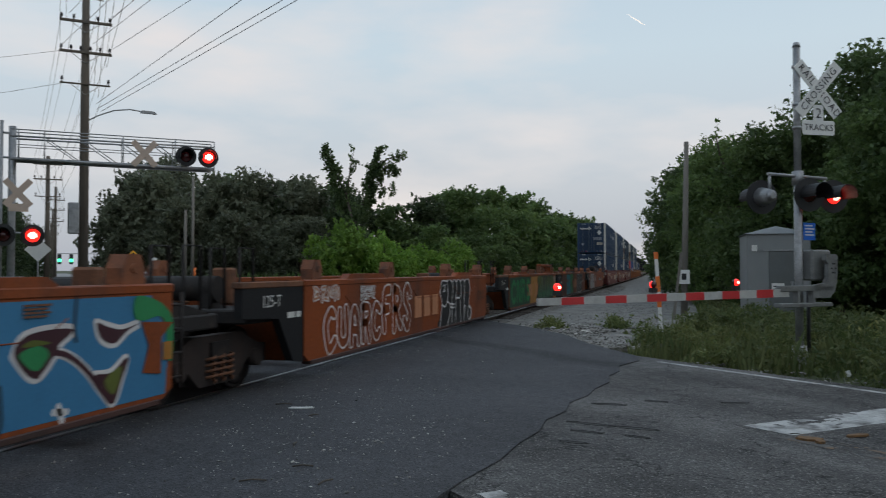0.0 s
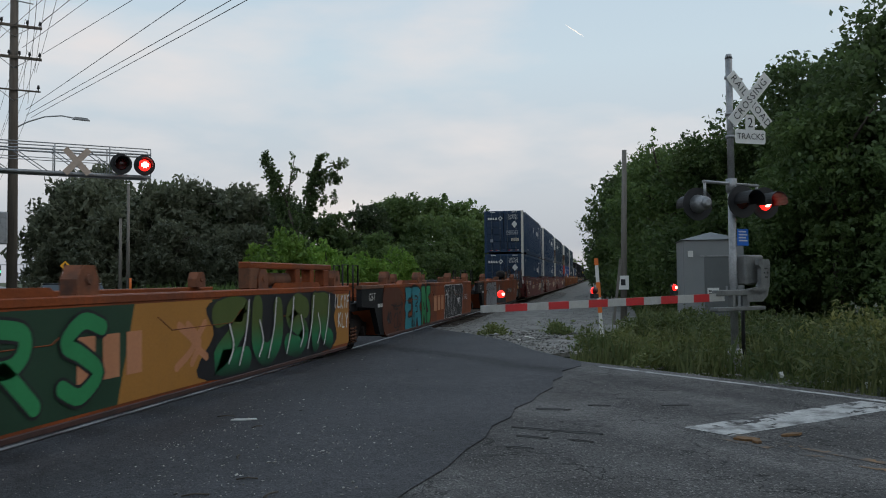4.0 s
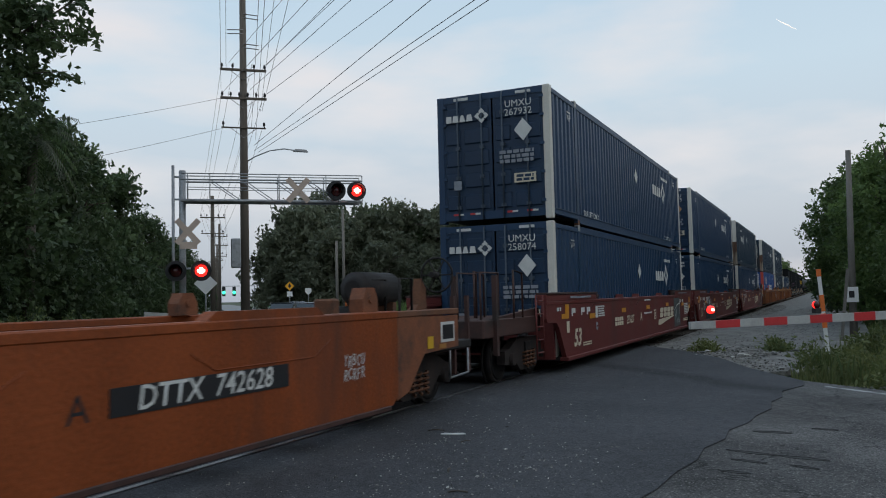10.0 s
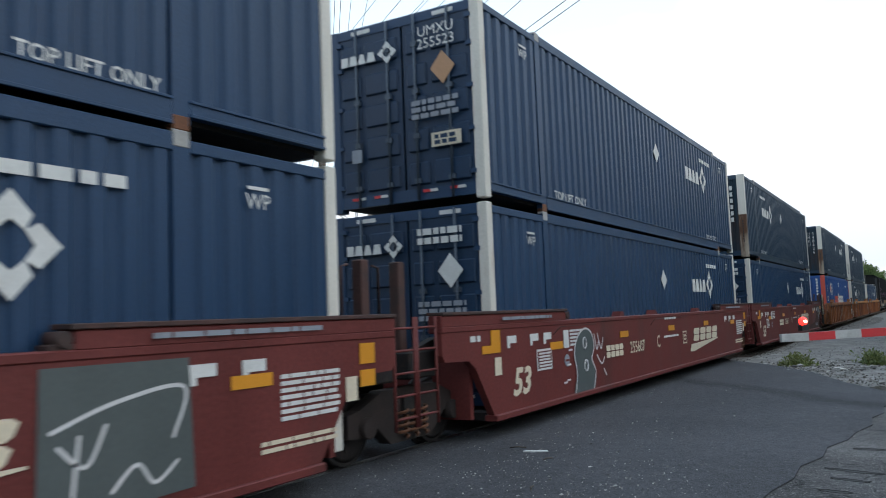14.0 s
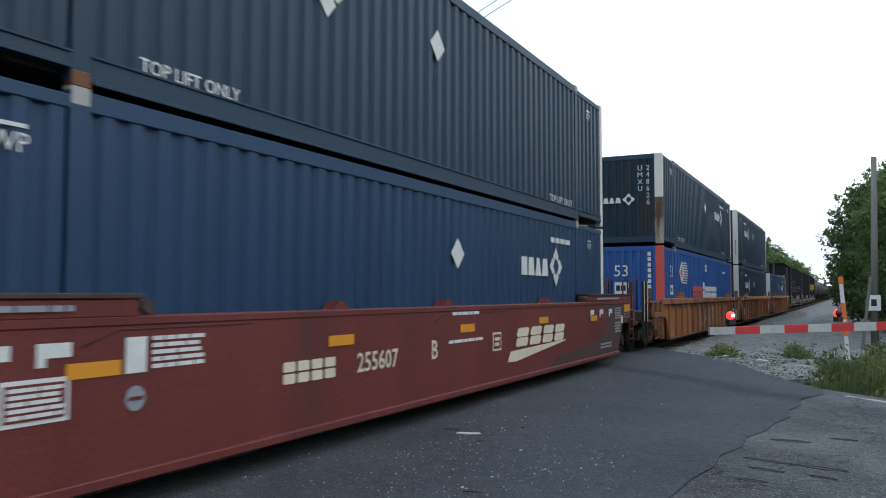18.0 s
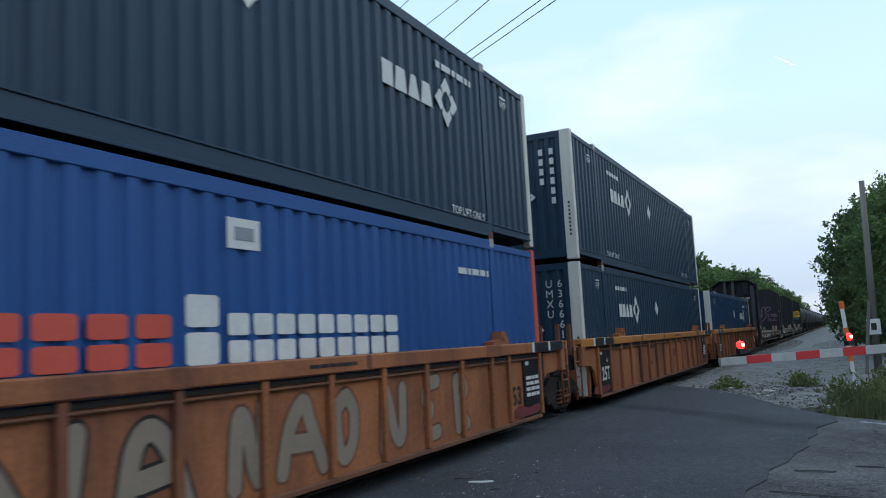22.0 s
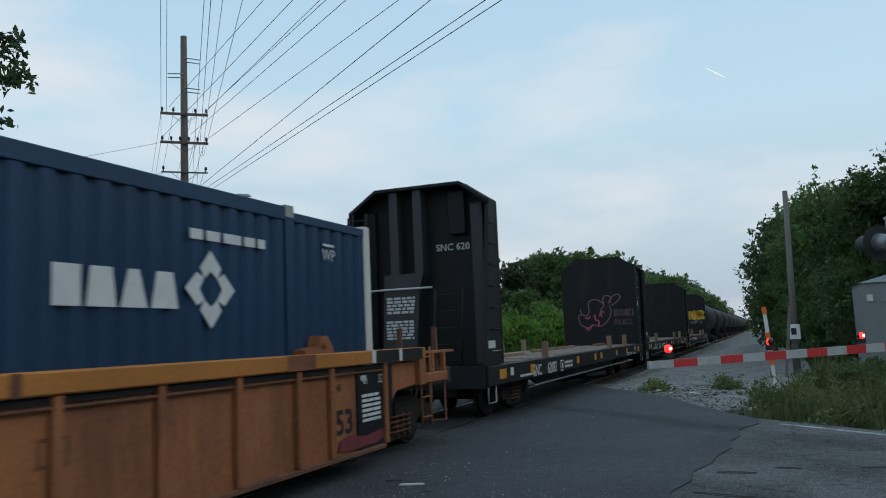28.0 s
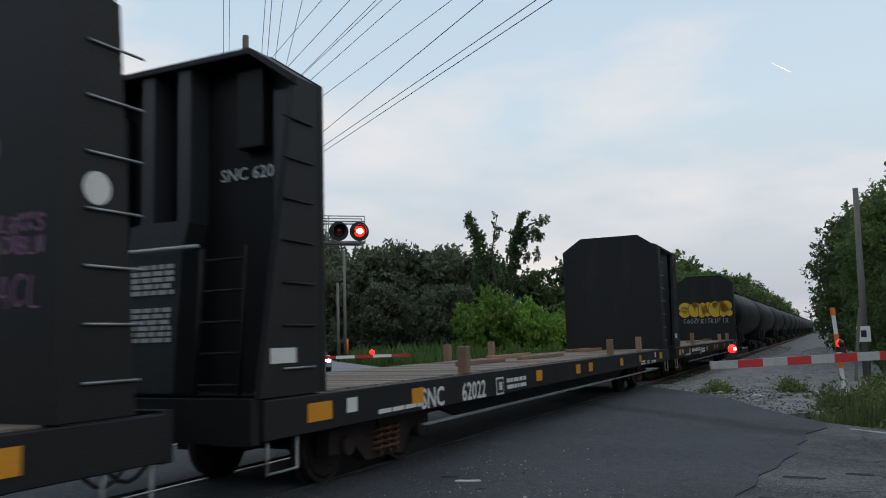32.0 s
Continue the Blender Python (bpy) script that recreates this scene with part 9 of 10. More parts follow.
def put(proto, x, y, s=1.0, turn=0.0, sz=None, z=-0.15):
    m = Matrix.Translation((x, y, z)) @ pose(0, 0, 0, 0, 0, turn) @ Matrix.Diagonal((s, s, sz or s, 1))
    return copy_thing(proto, m)


def place_first(proto, x, y, s=1.0, turn=0.0, sz=None, z=-0.15):
    proto.matrix_basis = Matrix.Translation((x, y, z)) @ pose(0, 0, 0, 0, 0, turn) @ Matrix.Diagonal((s, s, sz or s, 1))


VINE = tree("vine_covered_tree", "broad tree smothered in green vines beside the track", 9.0, 3.9, 3, LEAF_MID, 3600, 13, 0.15, base=0.05, n=46, lobe=0.24)
VINE2 = tree("vine_covered_tree", "bushy green tree with foliage down to the ground", 9.0, 3.7, 14, LEAF_MID, 3600, 13, 0.15, base=0.03, n=50, lobe=0.22)
OAK = tree("oak_tree", "large dark oak with a dense ragged crown", 12.5, 5.2, 5, LEAF_DARK, 4600, 13, 0.17, base=0.10, n=60, lobe=0.2, reach=0.85)
OAK2 = tree("oak_tree", "tall dark oak with open branches", 12.5, 4.8, 21, LEAF_DARK, 4000, 13, 0.17, base=0.18, n=52, lobe=0.2, bite=0.6, reach=0.9)
MIDOAK = tree("roadside_oak_tree", "dark oak in the wood along the far road", 12.5, 5.0, 44, LEAF_SHADE, 1900, 9, 0.27, base=0.08, n=56, lobe=0.2, reach=0.9)
MIDVINE = tree("creeper_clad_tree", "green tree with creepers to the ground", 9.0, 3.8, 51, LEAF_SHADE, 1500, 9, 0.25, base=0.03, n=40, lobe=0.24)
MOSS = tree("mossy_oak_tree", "dull green oak hung with grey moss", 11.0, 5.6, 8, LEAF_DULL, 1900, 8, 0.30, base=0.10, n=50, droop=0.5, lobe=0.2, bite=0.5, long=1.9, reach=1.0)
FAROAK = tree("wood_edge_oak_tree", "dark green oak at the edge of the wood", 12.5, 5.2, 63, LEAF_WOOD, 1700, 8, 0.33, base=0.06, n=50, lobe=0.2, reach=0.9)
FARBUSH = tree("mid_green_tree", "rounded mid green tree in the far wood", 10.0, 4.6, 31, LEAF_MID, 1500, 8, 0.32, base=0.04, n=44, lobe=0.22, reach=0.9)
BUSH = tree("leafy_shrub", "bright yellow-green leafy shrub in the meadow", 4.0, 3.2, 9, LEAF_LIGHT, 1300, 9, 0.19, base=0.05, n=30, lobe=0.24, category="shrub", reach=0.5)


def plant(rows):
    """Place trees; the first of each kind is the model itself, the others are its copies."""
    for proto, x, y, s, turn, sz in rows:
        if proto.name in PLANTED:
            put(proto, x, y, s, turn, sz)
        else:
            PLANTED.add(proto.name)
            place_first(proto, x, y, s, turn, sz)


PLANTED = set()
# the wood on the near side of the track, behind the hut and the mast
plant(((VINE, 3.6, 40, 0.96, 0, 0.96), (VINE2, 4.9, 33.5, 0.86, 60, 0.86), (VINE, 3.2, 47, 1.04, 120, 1.04), (VINE2, 3.6, 56, 1.12, 200, 1.12), (VINE2, 6.6, 38, 0.97, 10, 0.97), (OAK, 8.2, 34.5, 0.87, 10, 0.87),
       (OAK2, 11, 30, 1.00, 30, 1.00), (OAK, 11.5, 25, 0.94, 80, 0.94), (VINE, 7.6, 28, 0.85, 50, 0.9), (VINE2, 9, 22.5, 0.72, 210, 0.72), (VINE, 12.5, 20, 0.69, 120, 0.69), (OAK2, 15, 22, 0.87, 220, 0.87),
       (VINE2, 17.5, 18, 0.76, 320, 0.76), (MIDOAK, 19, 23, 0.89, 250, 0.89), (VINE2, 6.2, 31, 0.69, 75, 0.69), (MIDOAK, 9, 44, 0.85, 0, 0.85), (MIDVINE, 22, 17, 1.0, 30, 1.0),
       (MIDOAK, 1.9, 52, 0.72, 33, 0.80), (MIDVINE, 3.9, 66, 1.15, 300, 1.2), (MIDVINE, 4.2, 77, 1.15, 20, 1.2), (MIDVINE, 4.5, 90, 1.15, 80, 1.2), (FARBUSH, 4.8, 106, 1.15, 160, 1.1), (FARBUSH, 5, 125, 1.15, 220, 1.15), (FARBUSH, 5.2, 148, 1.15, 10, 1.2),
       (FARBUSH, 5.2, 175, 1.15, 99, 1.2), (FARBUSH, 5.4, 205, 1.15, 200, 1.2), (FARBUSH, 5.6, 240, 1.15, 300, 1.2), (FARBUSH, 6, 290, 1.15, 40, 1.2), (FARBUSH, 7, 350, 1.15, 140, 1.2)))
# the wood beyond the tracks, closing the view
plant(((MOSS, -50, 74, 1.15, 0, 1.16), (MOSS, -54.8, 77.5, 1.0, 70, 1.11), (MOSS, -43.5, 76, 1.02, 150, 1.02), (FAROAK, -58.5, 85, 0.98, 10, 1.06), (FAROAK, -47, 88, 0.97, 80, 0.97), (FAROAK, -40, 80, 0.86, 160, 0.86),
       (MOSS, -37, 78, 0.97, 220, 0.97), (FAROAK, -34, 80, 0.85, 300, 0.85), (FAROAK, -30.5, 76, 0.77, 30, 0.77), (FARBUSH, -27.5, 80, 0.82, 140, 0.82), (FAROAK, -24, 82, 0.76, 200, 0.76), (FARBUSH, -21.5, 86, 1.02, 30, 1.02),
       (FARBUSH, -24, 92, 1.06, 0, 1.06), (FARBUSH, -20.5, 95, 1.10, 70, 1.10), (FARBUSH, -18.5, 103, 1.12, 100, 1.12), (FARBUSH, -17.6, 112, 1.09, 40, 1.09), (FAROAK, -18, 122, 0.88, 0, 0.88), (FARBUSH, -17, 132, 1.07, 200, 1.07),
       (FARBUSH, -17, 148, 1.15, 300, 1.15), (FAROAK, -17, 165, 0.98, 0, 0.98), (FARBUSH, -17, 185, 1.15, 60, 1.29), (FAROAK, -17, 210, 1.09, 90, 1.09), (FARBUSH, -17, 240, 1.15, 160, 1.3), (FARBUSH, -17, 280, 1.15, 260, 1.3),
       (FARBUSH, -17, 330, 1.15, 0, 1.3), (FARBUSH, -17, 390, 1.15, 90, 1.3), (MOSS, -61.5, 93, 1.0, 20, 1.35), (FAROAK, -67.5, 102, 1.0, 120, 1.27), (MOSS, -53, 71, 0.77, 45, 0.77), (MOSS, -46, 70, 0.77, 200, 0.77),
       (MOSS, -39.5, 70, 0.62, 10, 0.61), (MOSS, -33, 70, 0.62, 90, 0.56), (FARBUSH, -28, 70, 0.62, 30, 0.54), (FARBUSH, -21.5, 76, 0.62, 20, 0.59), (FARBUSH, -19, 82, 0.62, 10, 0.58), (FAROAK, -54, 92, 1.11, 66, 1.11), (FAROAK, -36, 90, 0.86, 33, 0.86)))
# shrubs in the meadow
plant(((BUSH, -20.9, 50.0, 0.95, 0, 1.22), (BUSH, -18.0, 51.5, 0.85, 100, 0.85), (BUSH, -16.5, 55, 0.8, 200, 0.7), (BUSH, -15.5, 60, 0.85, 20, 0.8), (FARBUSH, -15.8, 68, 0.45, 0, 0.45), (FARBUSH, -15.8, 76, 0.5, 90, 0.5), (FARBUSH, -16.2, 86, 0.55, 180, 0.6)))
# the dark wood left of the far road
plant(((MIDOAK, -37, 26.5, 0.92, 15, 1.0), (MIDOAK, -41.5, 33, 0.94, 100, 1.05), (MIDOAK, -46, 41, 0.95, 190, 1.08), (MIDOAK, -52, 50, 0.85, 280, 0.9), (MIDOAK, -36, 20, 0.99, 200, 0.99), (MIDOAK, -58, 59, 0.80, 60, 0.80), (MIDOAK, -66, 68, 0.84, 150, 0.84),
       (MIDOAK, -76, 80, 0.85, 0, 0.85), (MIDOAK, -38, 29, 0.95, 200, 1.14), (MIDOAK, -42.5, 35.5, 0.95, 70, 1.16), (MIDOAK, -35.5, 24.5, 0.9, 250, 1.05), (MIDOAK, -43, 25, 1.07, 310, 1.07), (MIDVINE, -33.5, 22, 0.75, 10, 0.75), (MIDVINE, -36, 25.5, 0.71, 80, 0.71), (MIDVINE, -40, 31, 0.73, 160, 0.73), (MIDOAK, -31, 19, 0.79, 20, 0.79),
       (MIDOAK, -30, 12, 0.83, 40, 0.83), (MIDVINE, -29.5, 16.5, 0.62, 100, 0.55), (MIDOAK, -88, 96, 0.81, 0, 0.81), (MIDOAK, -39.5, 28.5, 0.97, 60, 1.08), (MIDOAK, -34, 23, 0.9, 130, 0.98)))
# added woods, out of view behind the viewer, close the place
for k in range(16):
    a = radians(100 + k * 10.6)
    put((FAROAK, FARBUSH)[k % 2], 42 * math.sin(a) + 6, 42 * math.cos(a) - 2, 1.0, k * 50)


def overhang():
    """A near oak whose boughs reach over the verge."""
    t = thing("overhanging_oak_tree", "oak with thin leafy boughs reaching over the road", "tree", pose(-31.5, 20.0, -0.15))
    bm = limbs(9.5, 0.3, 77, n=6, spread=2.0)
    boughs = [((0.4, 0.3, 9.0), (2.5, 1.0, 12.2), (7.2, 1.0, 11.9)), ((0.3, 0.3, 8.5), (3.0, 0.8, 10.9), (6.0, 1.0, 10.6)), ((0.4, 0.2, 9.4), (2.0, 1.0, 13.4), (5.0, 1.0, 13.2)), ((2.5, 1.0, 12.2), (4.5, 1.2, 12.9), (6.4, 1.0, 13.3))]
    bl = []
    rnd = random.Random(8)
    for a, b, c in boughs:
        tube(bm, a, b, 0.12, 0.06, n=6, caps=False)
        tube(bm, b, c, 0.06, 0.015, n=5, caps=False)
        for k in range(9):
            p = Vector(b).lerp(Vector(c), k / 8)
            rr = 0.55 - 0.035 * k
            bl.append(((p.x, p.y + rnd.uniform(-0.3, 0.3), p.z + rnd.uniform(-0.2, 0.2)), (rr * 1.2, rr, rr * 0.6), rr))
    for k in range(34):
        z = rnd.uniform(4.5, 13.5)
        bl.append(((rnd.uniform(-2.4, 4.6 if z < 10.0 else 3.6), rnd.uniform(-2, 2), z), (1.1, 1.1, 0.8), 2.2))
    part("trunk", bm, BARK, t)
    part("crown", leaf_mesh("crown", bl, 2600, 9, 0.2, LEAF_SHADE, 17, reach=0.65, droop=0.5, bite=0.6), LEAF_SHADE, t, "sparse drooping leaves")


def dead_tree():
    """A bare forked trunk draped with vines, standing over the wood."""
    t = thing("vine_draped_tree", "tall dead forked tree draped with hanging vines", "tree", pose(-26.2, 67.5, -0.1))
    bm = B()
    tube(bm, (0, 0, 0), (-0.2, 0, 5.6), 0.34, 0.26, n=10)
    forks = [((-0.2, 0, 5.2), (-1.2, 0.2, 8.6), (-2.5, 0.3, 11.0)), ((-2.4, 0.3, 10.8), (-3.0, 0.3, 12.0), (-3.5, 0.4, 13.1)), ((-1.1, 0.2, 8.6), (-0.7, 0, 10.8), (-0.4, 0.2, 12.7)), ((-0.2, 0, 5.6), (0.9, 0, 8.6), (1.6, 0.2, 11.0)),
             ((1.6, 0.2, 10.8), (2.0, 0.2, 11.9), (2.1, 0.2, 12.8)), ((1.5, 0.2, 10.4), (2.7, 0.2, 11.6), (4.0, 0.3, 11.9)), ((1.4, 0.2, 9.8), (2.6, 0.2, 10.9), (3.3, 0.3, 10.6))]
    bl = []
    rnd = random.Random(4)
    for i, (a, b, c) in enumerate(forks):
        tube(bm, a, b, 0.17 if i in (0, 3) else 0.09, 0.1 if i in (0, 3) else 0.06, n=8, caps=False)
        tube(bm, b, c, 0.1 if i in (0, 3) else 0.06, 0.03, n=6, caps=False)
        a, b, c = Vector(a), Vector(b), Vector(c)
        for k in range(8):
            p = (a.lerp(b, k / 4) if k < 4 else b.lerp(c, (k - 4) / 3.2))
            rr = rnd.uniform(0.12, 0.5) * (1.25 if i in (0, 3) else 0.8)
            bl.append(((p.x + rnd.uniform(-0.35, 0.35), p.y, p.z + rnd.uniform(-0.2, 0.1)), (rr, rr, rr * 1.3), rr * rr + 0.03))
    # curtains of vine that hang from the forks
    for x, z, drop in ((3.2, 10.4, 2.0), (2.9, 10.2, 1.2), (2.2, 9.6, 1.6), (-2.5, 10.2, 1.6), (-1.8, 9.0, 2.2), (-1.2, 8.0, 1.6), (0.9, 8.4, 1.8), (1.4, 9.6, 1.7), (-0.5, 9.5, 1.0)):
        bl.append(((x, 0.25, z - drop / 2), (0.16 + 0.05 * drop, 0.2, drop * 0.55), 0.16 * drop))
    for k in range(10):
        f = k / 10
        bl.append(((-0.2 + rnd.uniform(-0.5, 0.5), 0, 6.6 * f), (1.1 - 0.3 * f, 1.0, 0.9), 0.5))
    part("trunk", bm, BARK, t)
    part("crown", leaf_mesh("crown", bl, 3000, 9, 0.17, LEAF_DARK, 6, reach=0.4, droop=0.6, bite=0.6, inner=0.5), LEAF_DARK, t, "hanging vine leaves")


def palm():
    t = thing("palm_tree", "shaggy palm with drooping fronds among the oaks", "tree", pose(-32.2, 24.5, -0.15))
    bm = B()
    tube(bm, (0, 0, 0), (0.2, 0.1, 9.7), 0.24, 0.2, n=10)
    part("trunk", bm, BARK, t)
    rnd = random.Random(12)
    for k in range(44):
        a, e = rnd.uniform(0, 6.28), rnd.uniform(-1.3, 1.0)
        bm = B()
        prev = None
        L = rnd.uniform(1.7, 2.4)
        for q in range(8):
            f = q / 7
            r = L * f
            z = 9.7 + math.sin(e) * r - 1.1 * f * f * L * 0.55
            c = Vector((0.2 + math.cos(a) * r * math.cos(e * 0.6), 0.1 + math.sin(a) * r * math.cos(e * 0.6), z))
            side = Vector((-math.sin(a), math.cos(a), 0))
            w = 0.36 * math.sin(math.pi * min(1, 0.25 + f * 0.75)) + 0.03
            if prev is not None:
                for s in (-1, 1):
                    for j in range(3):
                        p0 = prev[0].lerp(c, j / 3)
                        bm.faces.new([bm.verts.new(v) for v in (p0, p0 + (c - prev[0]) * 0.22, p0 + side * s * w * 1.3 + (c - prev[0]) * 0.5 - Vector((0, 0, 0.22)))])
            prev = (c, w)
        part("frond", bm, LEAF_DARK if k % 3 else LEAF_DULL, t)


def blades(name, label, spots, count, h0, h1, width, material, seed, z=-0.14, lean=0.35, inside=None):
    """Grass and weeds as bent blades over patches: (x, y, radius x, radius y)."""
    rnd = np.random.RandomState(seed)
    area = np.array([s[2] * s[3] for s in spots], float)
    pick = rnd.choice(len(spots), count, p=area / area.sum())
    sp = np.array(spots)[pick]
    ang, rad = rnd.uniform(0, 2 * np.pi, count), np.sqrt(rnd.rand(count))
    x, y = sp[:, 0] + np.cos(ang) * rad * sp[:, 2], sp[:, 1] + np.sin(ang) * rad * sp[:, 3]
    if inside is not None:
        ok = inside(x, y)
        x, y = x[ok], y[ok]
    n = len(x)
    clump = 0.55 + 0.45 * np.sin(x * 2.1 + seed) * np.sin(y * 1.7) + 0.3 * np.sin(x * 5.3) * np.sin(y * 6.1)
    h = (h0 + (h1 - h0) * rnd.rand(n) ** 1.6) * np.clip(clump, 0.25, 1.3)
    a = rnd.uniform(0, 2 * np.pi, n)
    w = width * rnd.uniform(0.5, 1.3, n)
    base = np.stack([x, y, np.full(n, z)], 1)
    side = np.stack([np.cos(a), np.sin(a), 0 * a], 1) * w[:, None]
    d = rnd.uniform(0, 2 * np.pi, n)
    tip = np.stack([np.cos(d), np.sin(d), 0 * d], 1) * (h * lean * rnd.rand(n))[:, None]
    up = np.array([0, 0, 1.0]) * h[:, None]
    v = np.empty((n, 4, 3))
    v[:, 0], v[:, 1] = base - side * 0.5, base + side * 0.5
    v[:, 2] = base + up * 0.6 + tip * 0.35 + side * 0.5
    v[:, 3] = base + up + tip
    me = quads(name, v, material)
    return solid(name, me, material, label, "grass", kind="stuff")


def verge(x, y):
    c, d = math.cos(TURN_NEAR), math.sin(TURN_NEAR)
    v = x * c + y * d
    lane = np.interp(y, [13, 17, 21, 27, 40, 90], [-0.6, -0.6, 0.2, 1.25, 1.7, 0.8])
    return (v > 11.1 + 0.35 * np.sin(x * 3.1) + 0.2 * np.sin(y * 7.0)) & (x > lane + 0.25 * np.sin(y * 2.3))


dead_tree()
palm()
overhang()
blades("verge_grass", "uncut green weeds and grass round the signal mast", [(6.5, 17.0, 9, 8), (3.0, 21.0, 3.5, 6), (2.8, 17.5, 3.2, 3.5), (12, 8, 7, 8)], 60000, 0.12, 0.75, 0.028, GRASS_A, 1, inside=verge)
blades("verge_grass", "low trodden grass at the gravel edge", [(1.0, 18.5, 2.2, 3.0), (0.6, 16.2, 1.5, 1.2), (1.4, 24, 1.2, 6)], 9000, 0.05, 0.25, 0.03, GRASS_A, 2, inside=verge)
blades("lane_grass", "thin grass along the foot of the wood", [(3.0, 45, 1.6, 16), (2.4, 80, 1.5, 22)], 9000, 0.2, 0.7, 0.05, GRASS_A, 3)
blades("meadow_grass", "tall bright meadow grass beyond the tracks", [(-22, 45, 6.5, 7), (-27, 52, 7, 8), (-18, 56, 4, 14), (-32, 60, 8, 8)], 52000, 0.5, 1.5, 0.06, GRASS_B, 4,
       inside=lambda x, y: ((x - BEND[0]) * math.cos(TURN_FAR) + (y - BEND[1]) * math.sin(TURN_FAR) > 8.2) & (x < -13.8))
blades("meadow_grass", "rough grass between the sidewalk and the far road", [tuple(far_road(-0.9, s).xy) + (0.7, 5) for s in (24, 32, 40, 50, 62)] + [tuple(far_road(-5.6, s).xy) + (1.3, 6) for s in (20, 30, 40, 52)], 12000, 0.08, 0.26, 0.05, GRASS_B, 5)
blades("track_weeds", "weeds on the far side of the tracks", [(-15.5, 20, 1.2, 10), (-16, 8, 1.5, 8), (-24, 14, 5, 4)], 14000, 0.3, 1.0, 0.05, GRASS_A, 6, inside=lambda x, y: (x < -14.3) & ((x + 8) * math.cos(TURN_FAR) + (y - 13) * math.sin(TURN_FAR) < -1))


def weeds(name, label, spots, count, h0, h1, twigs, material, seed, inside=None):
    """Low bushy weeds: small leafy humps of uneven size."""
    rnd = random.Random(seed)
    bl = []
    while len(bl) < count:
        x, y, rx, ry = rnd.choice(spots)
        a, d = rnd.uniform(0, 6.28), math.sqrt(rnd.random())
        px, py = x + math.cos(a) * d * rx, y + math.sin(a) * d * ry
        if inside is None or bool(inside(np.array([px]), np.array([py]))[0]):
            h = rnd.uniform(h0, h1)
            w = h * rnd.uniform(0.5, 0.95)
            bl.append(((px, py, h * 0.45), (w, w, h * 0.55), h * h))
    me = leaf_mesh(name, bl, twigs, 7, 0.05, material, seed, reach=0.3, bite=0.8, inner=0.3, long=2.6)
    return solid(name, me, material, label, "weeds", pose(0, 0, -0.14), kind="stuff")


weeds("verge_weeds", "bushy mixed weeds round the mast and hut", [(3.2, 17.2, 3.6, 3.0), (5.5, 15.0, 4.0, 3.5), (3.0, 21.5, 2.6, 4.5), (7.5, 12.5, 4.5, 4.0)], 190, 0.25, 0.8, 9000, WEED, 71, verge)
weeds("verge_weeds", "low weeds creeping over the gravel edge", [(0.4, 17.6, 1.1, 0.9), (1.0, 19.5, 1.4, 2.0), (1.2, 15.8, 1.4, 0.9), (-2.96, 22.6, 0.3, 0.3), (-0.93, 23.2, 0.4, 0.5)], 46, 0.1, 0.3, 1500, WEED, 72)
weeds("verge_weeds", "tall yellowing weeds at the back of the verge", [(6.0, 14.6, 1.8, 1.4), (7.2, 12.8, 1.8, 1.2), (4.6, 16.2, 1.2, 1.0), (8.6, 11.4, 1.6, 1.2)], 46, 0.5, 1.15, 3600, WEEDTALL, 74, verge)
weeds("track_weeds", "tall dark weeds at the foot of the far wood", [(-20, 13, 4, 3), (-26, 17, 3, 3), (-30, 21, 3, 3)], 60, 0.6, 1.6, 3500, WEED, 73)


TRAIL = ((-52.0, 1335.0, 419.0), (-22.0, 1342.0, 399.0))


def vapour_trail():
    """A short bright trail high in the evening sky; emission stands in for sunlight on it."""
    bm = B()
    a, b = Vector(TRAIL[0]), Vector(TRAIL[1])
    n, side = 16, Vector((0, 0, 1)).cross(b - a).normalized()
    rows = []
    for k in range(n + 1):
        f = k / n
        w = 1.0 * math.sin(math.pi * (0.06 + 0.92 * f)) * (0.5 + 0.5 * f)
        c = a.lerp(b, f) + Vector((0, 0, 1)) * 1.2 * noise.noise(Vector((f * 6, 0, 3)))
        rows.append([bm.verts.new(c + Vector((0, 0, w)) - side * w), bm.verts.new(c - Vector((0, 0, w)) + side * w)])
    for p, q in zip(rows[:-1], rows[1:]):
        bm.faces.new((p[0], p[1], q[1], q[0]))
    solid("vapour_trail", bm, TRAILMAT, "short glowing vapour trail far off in the sky", "backdrop", kind="structure")


vapour_trail()
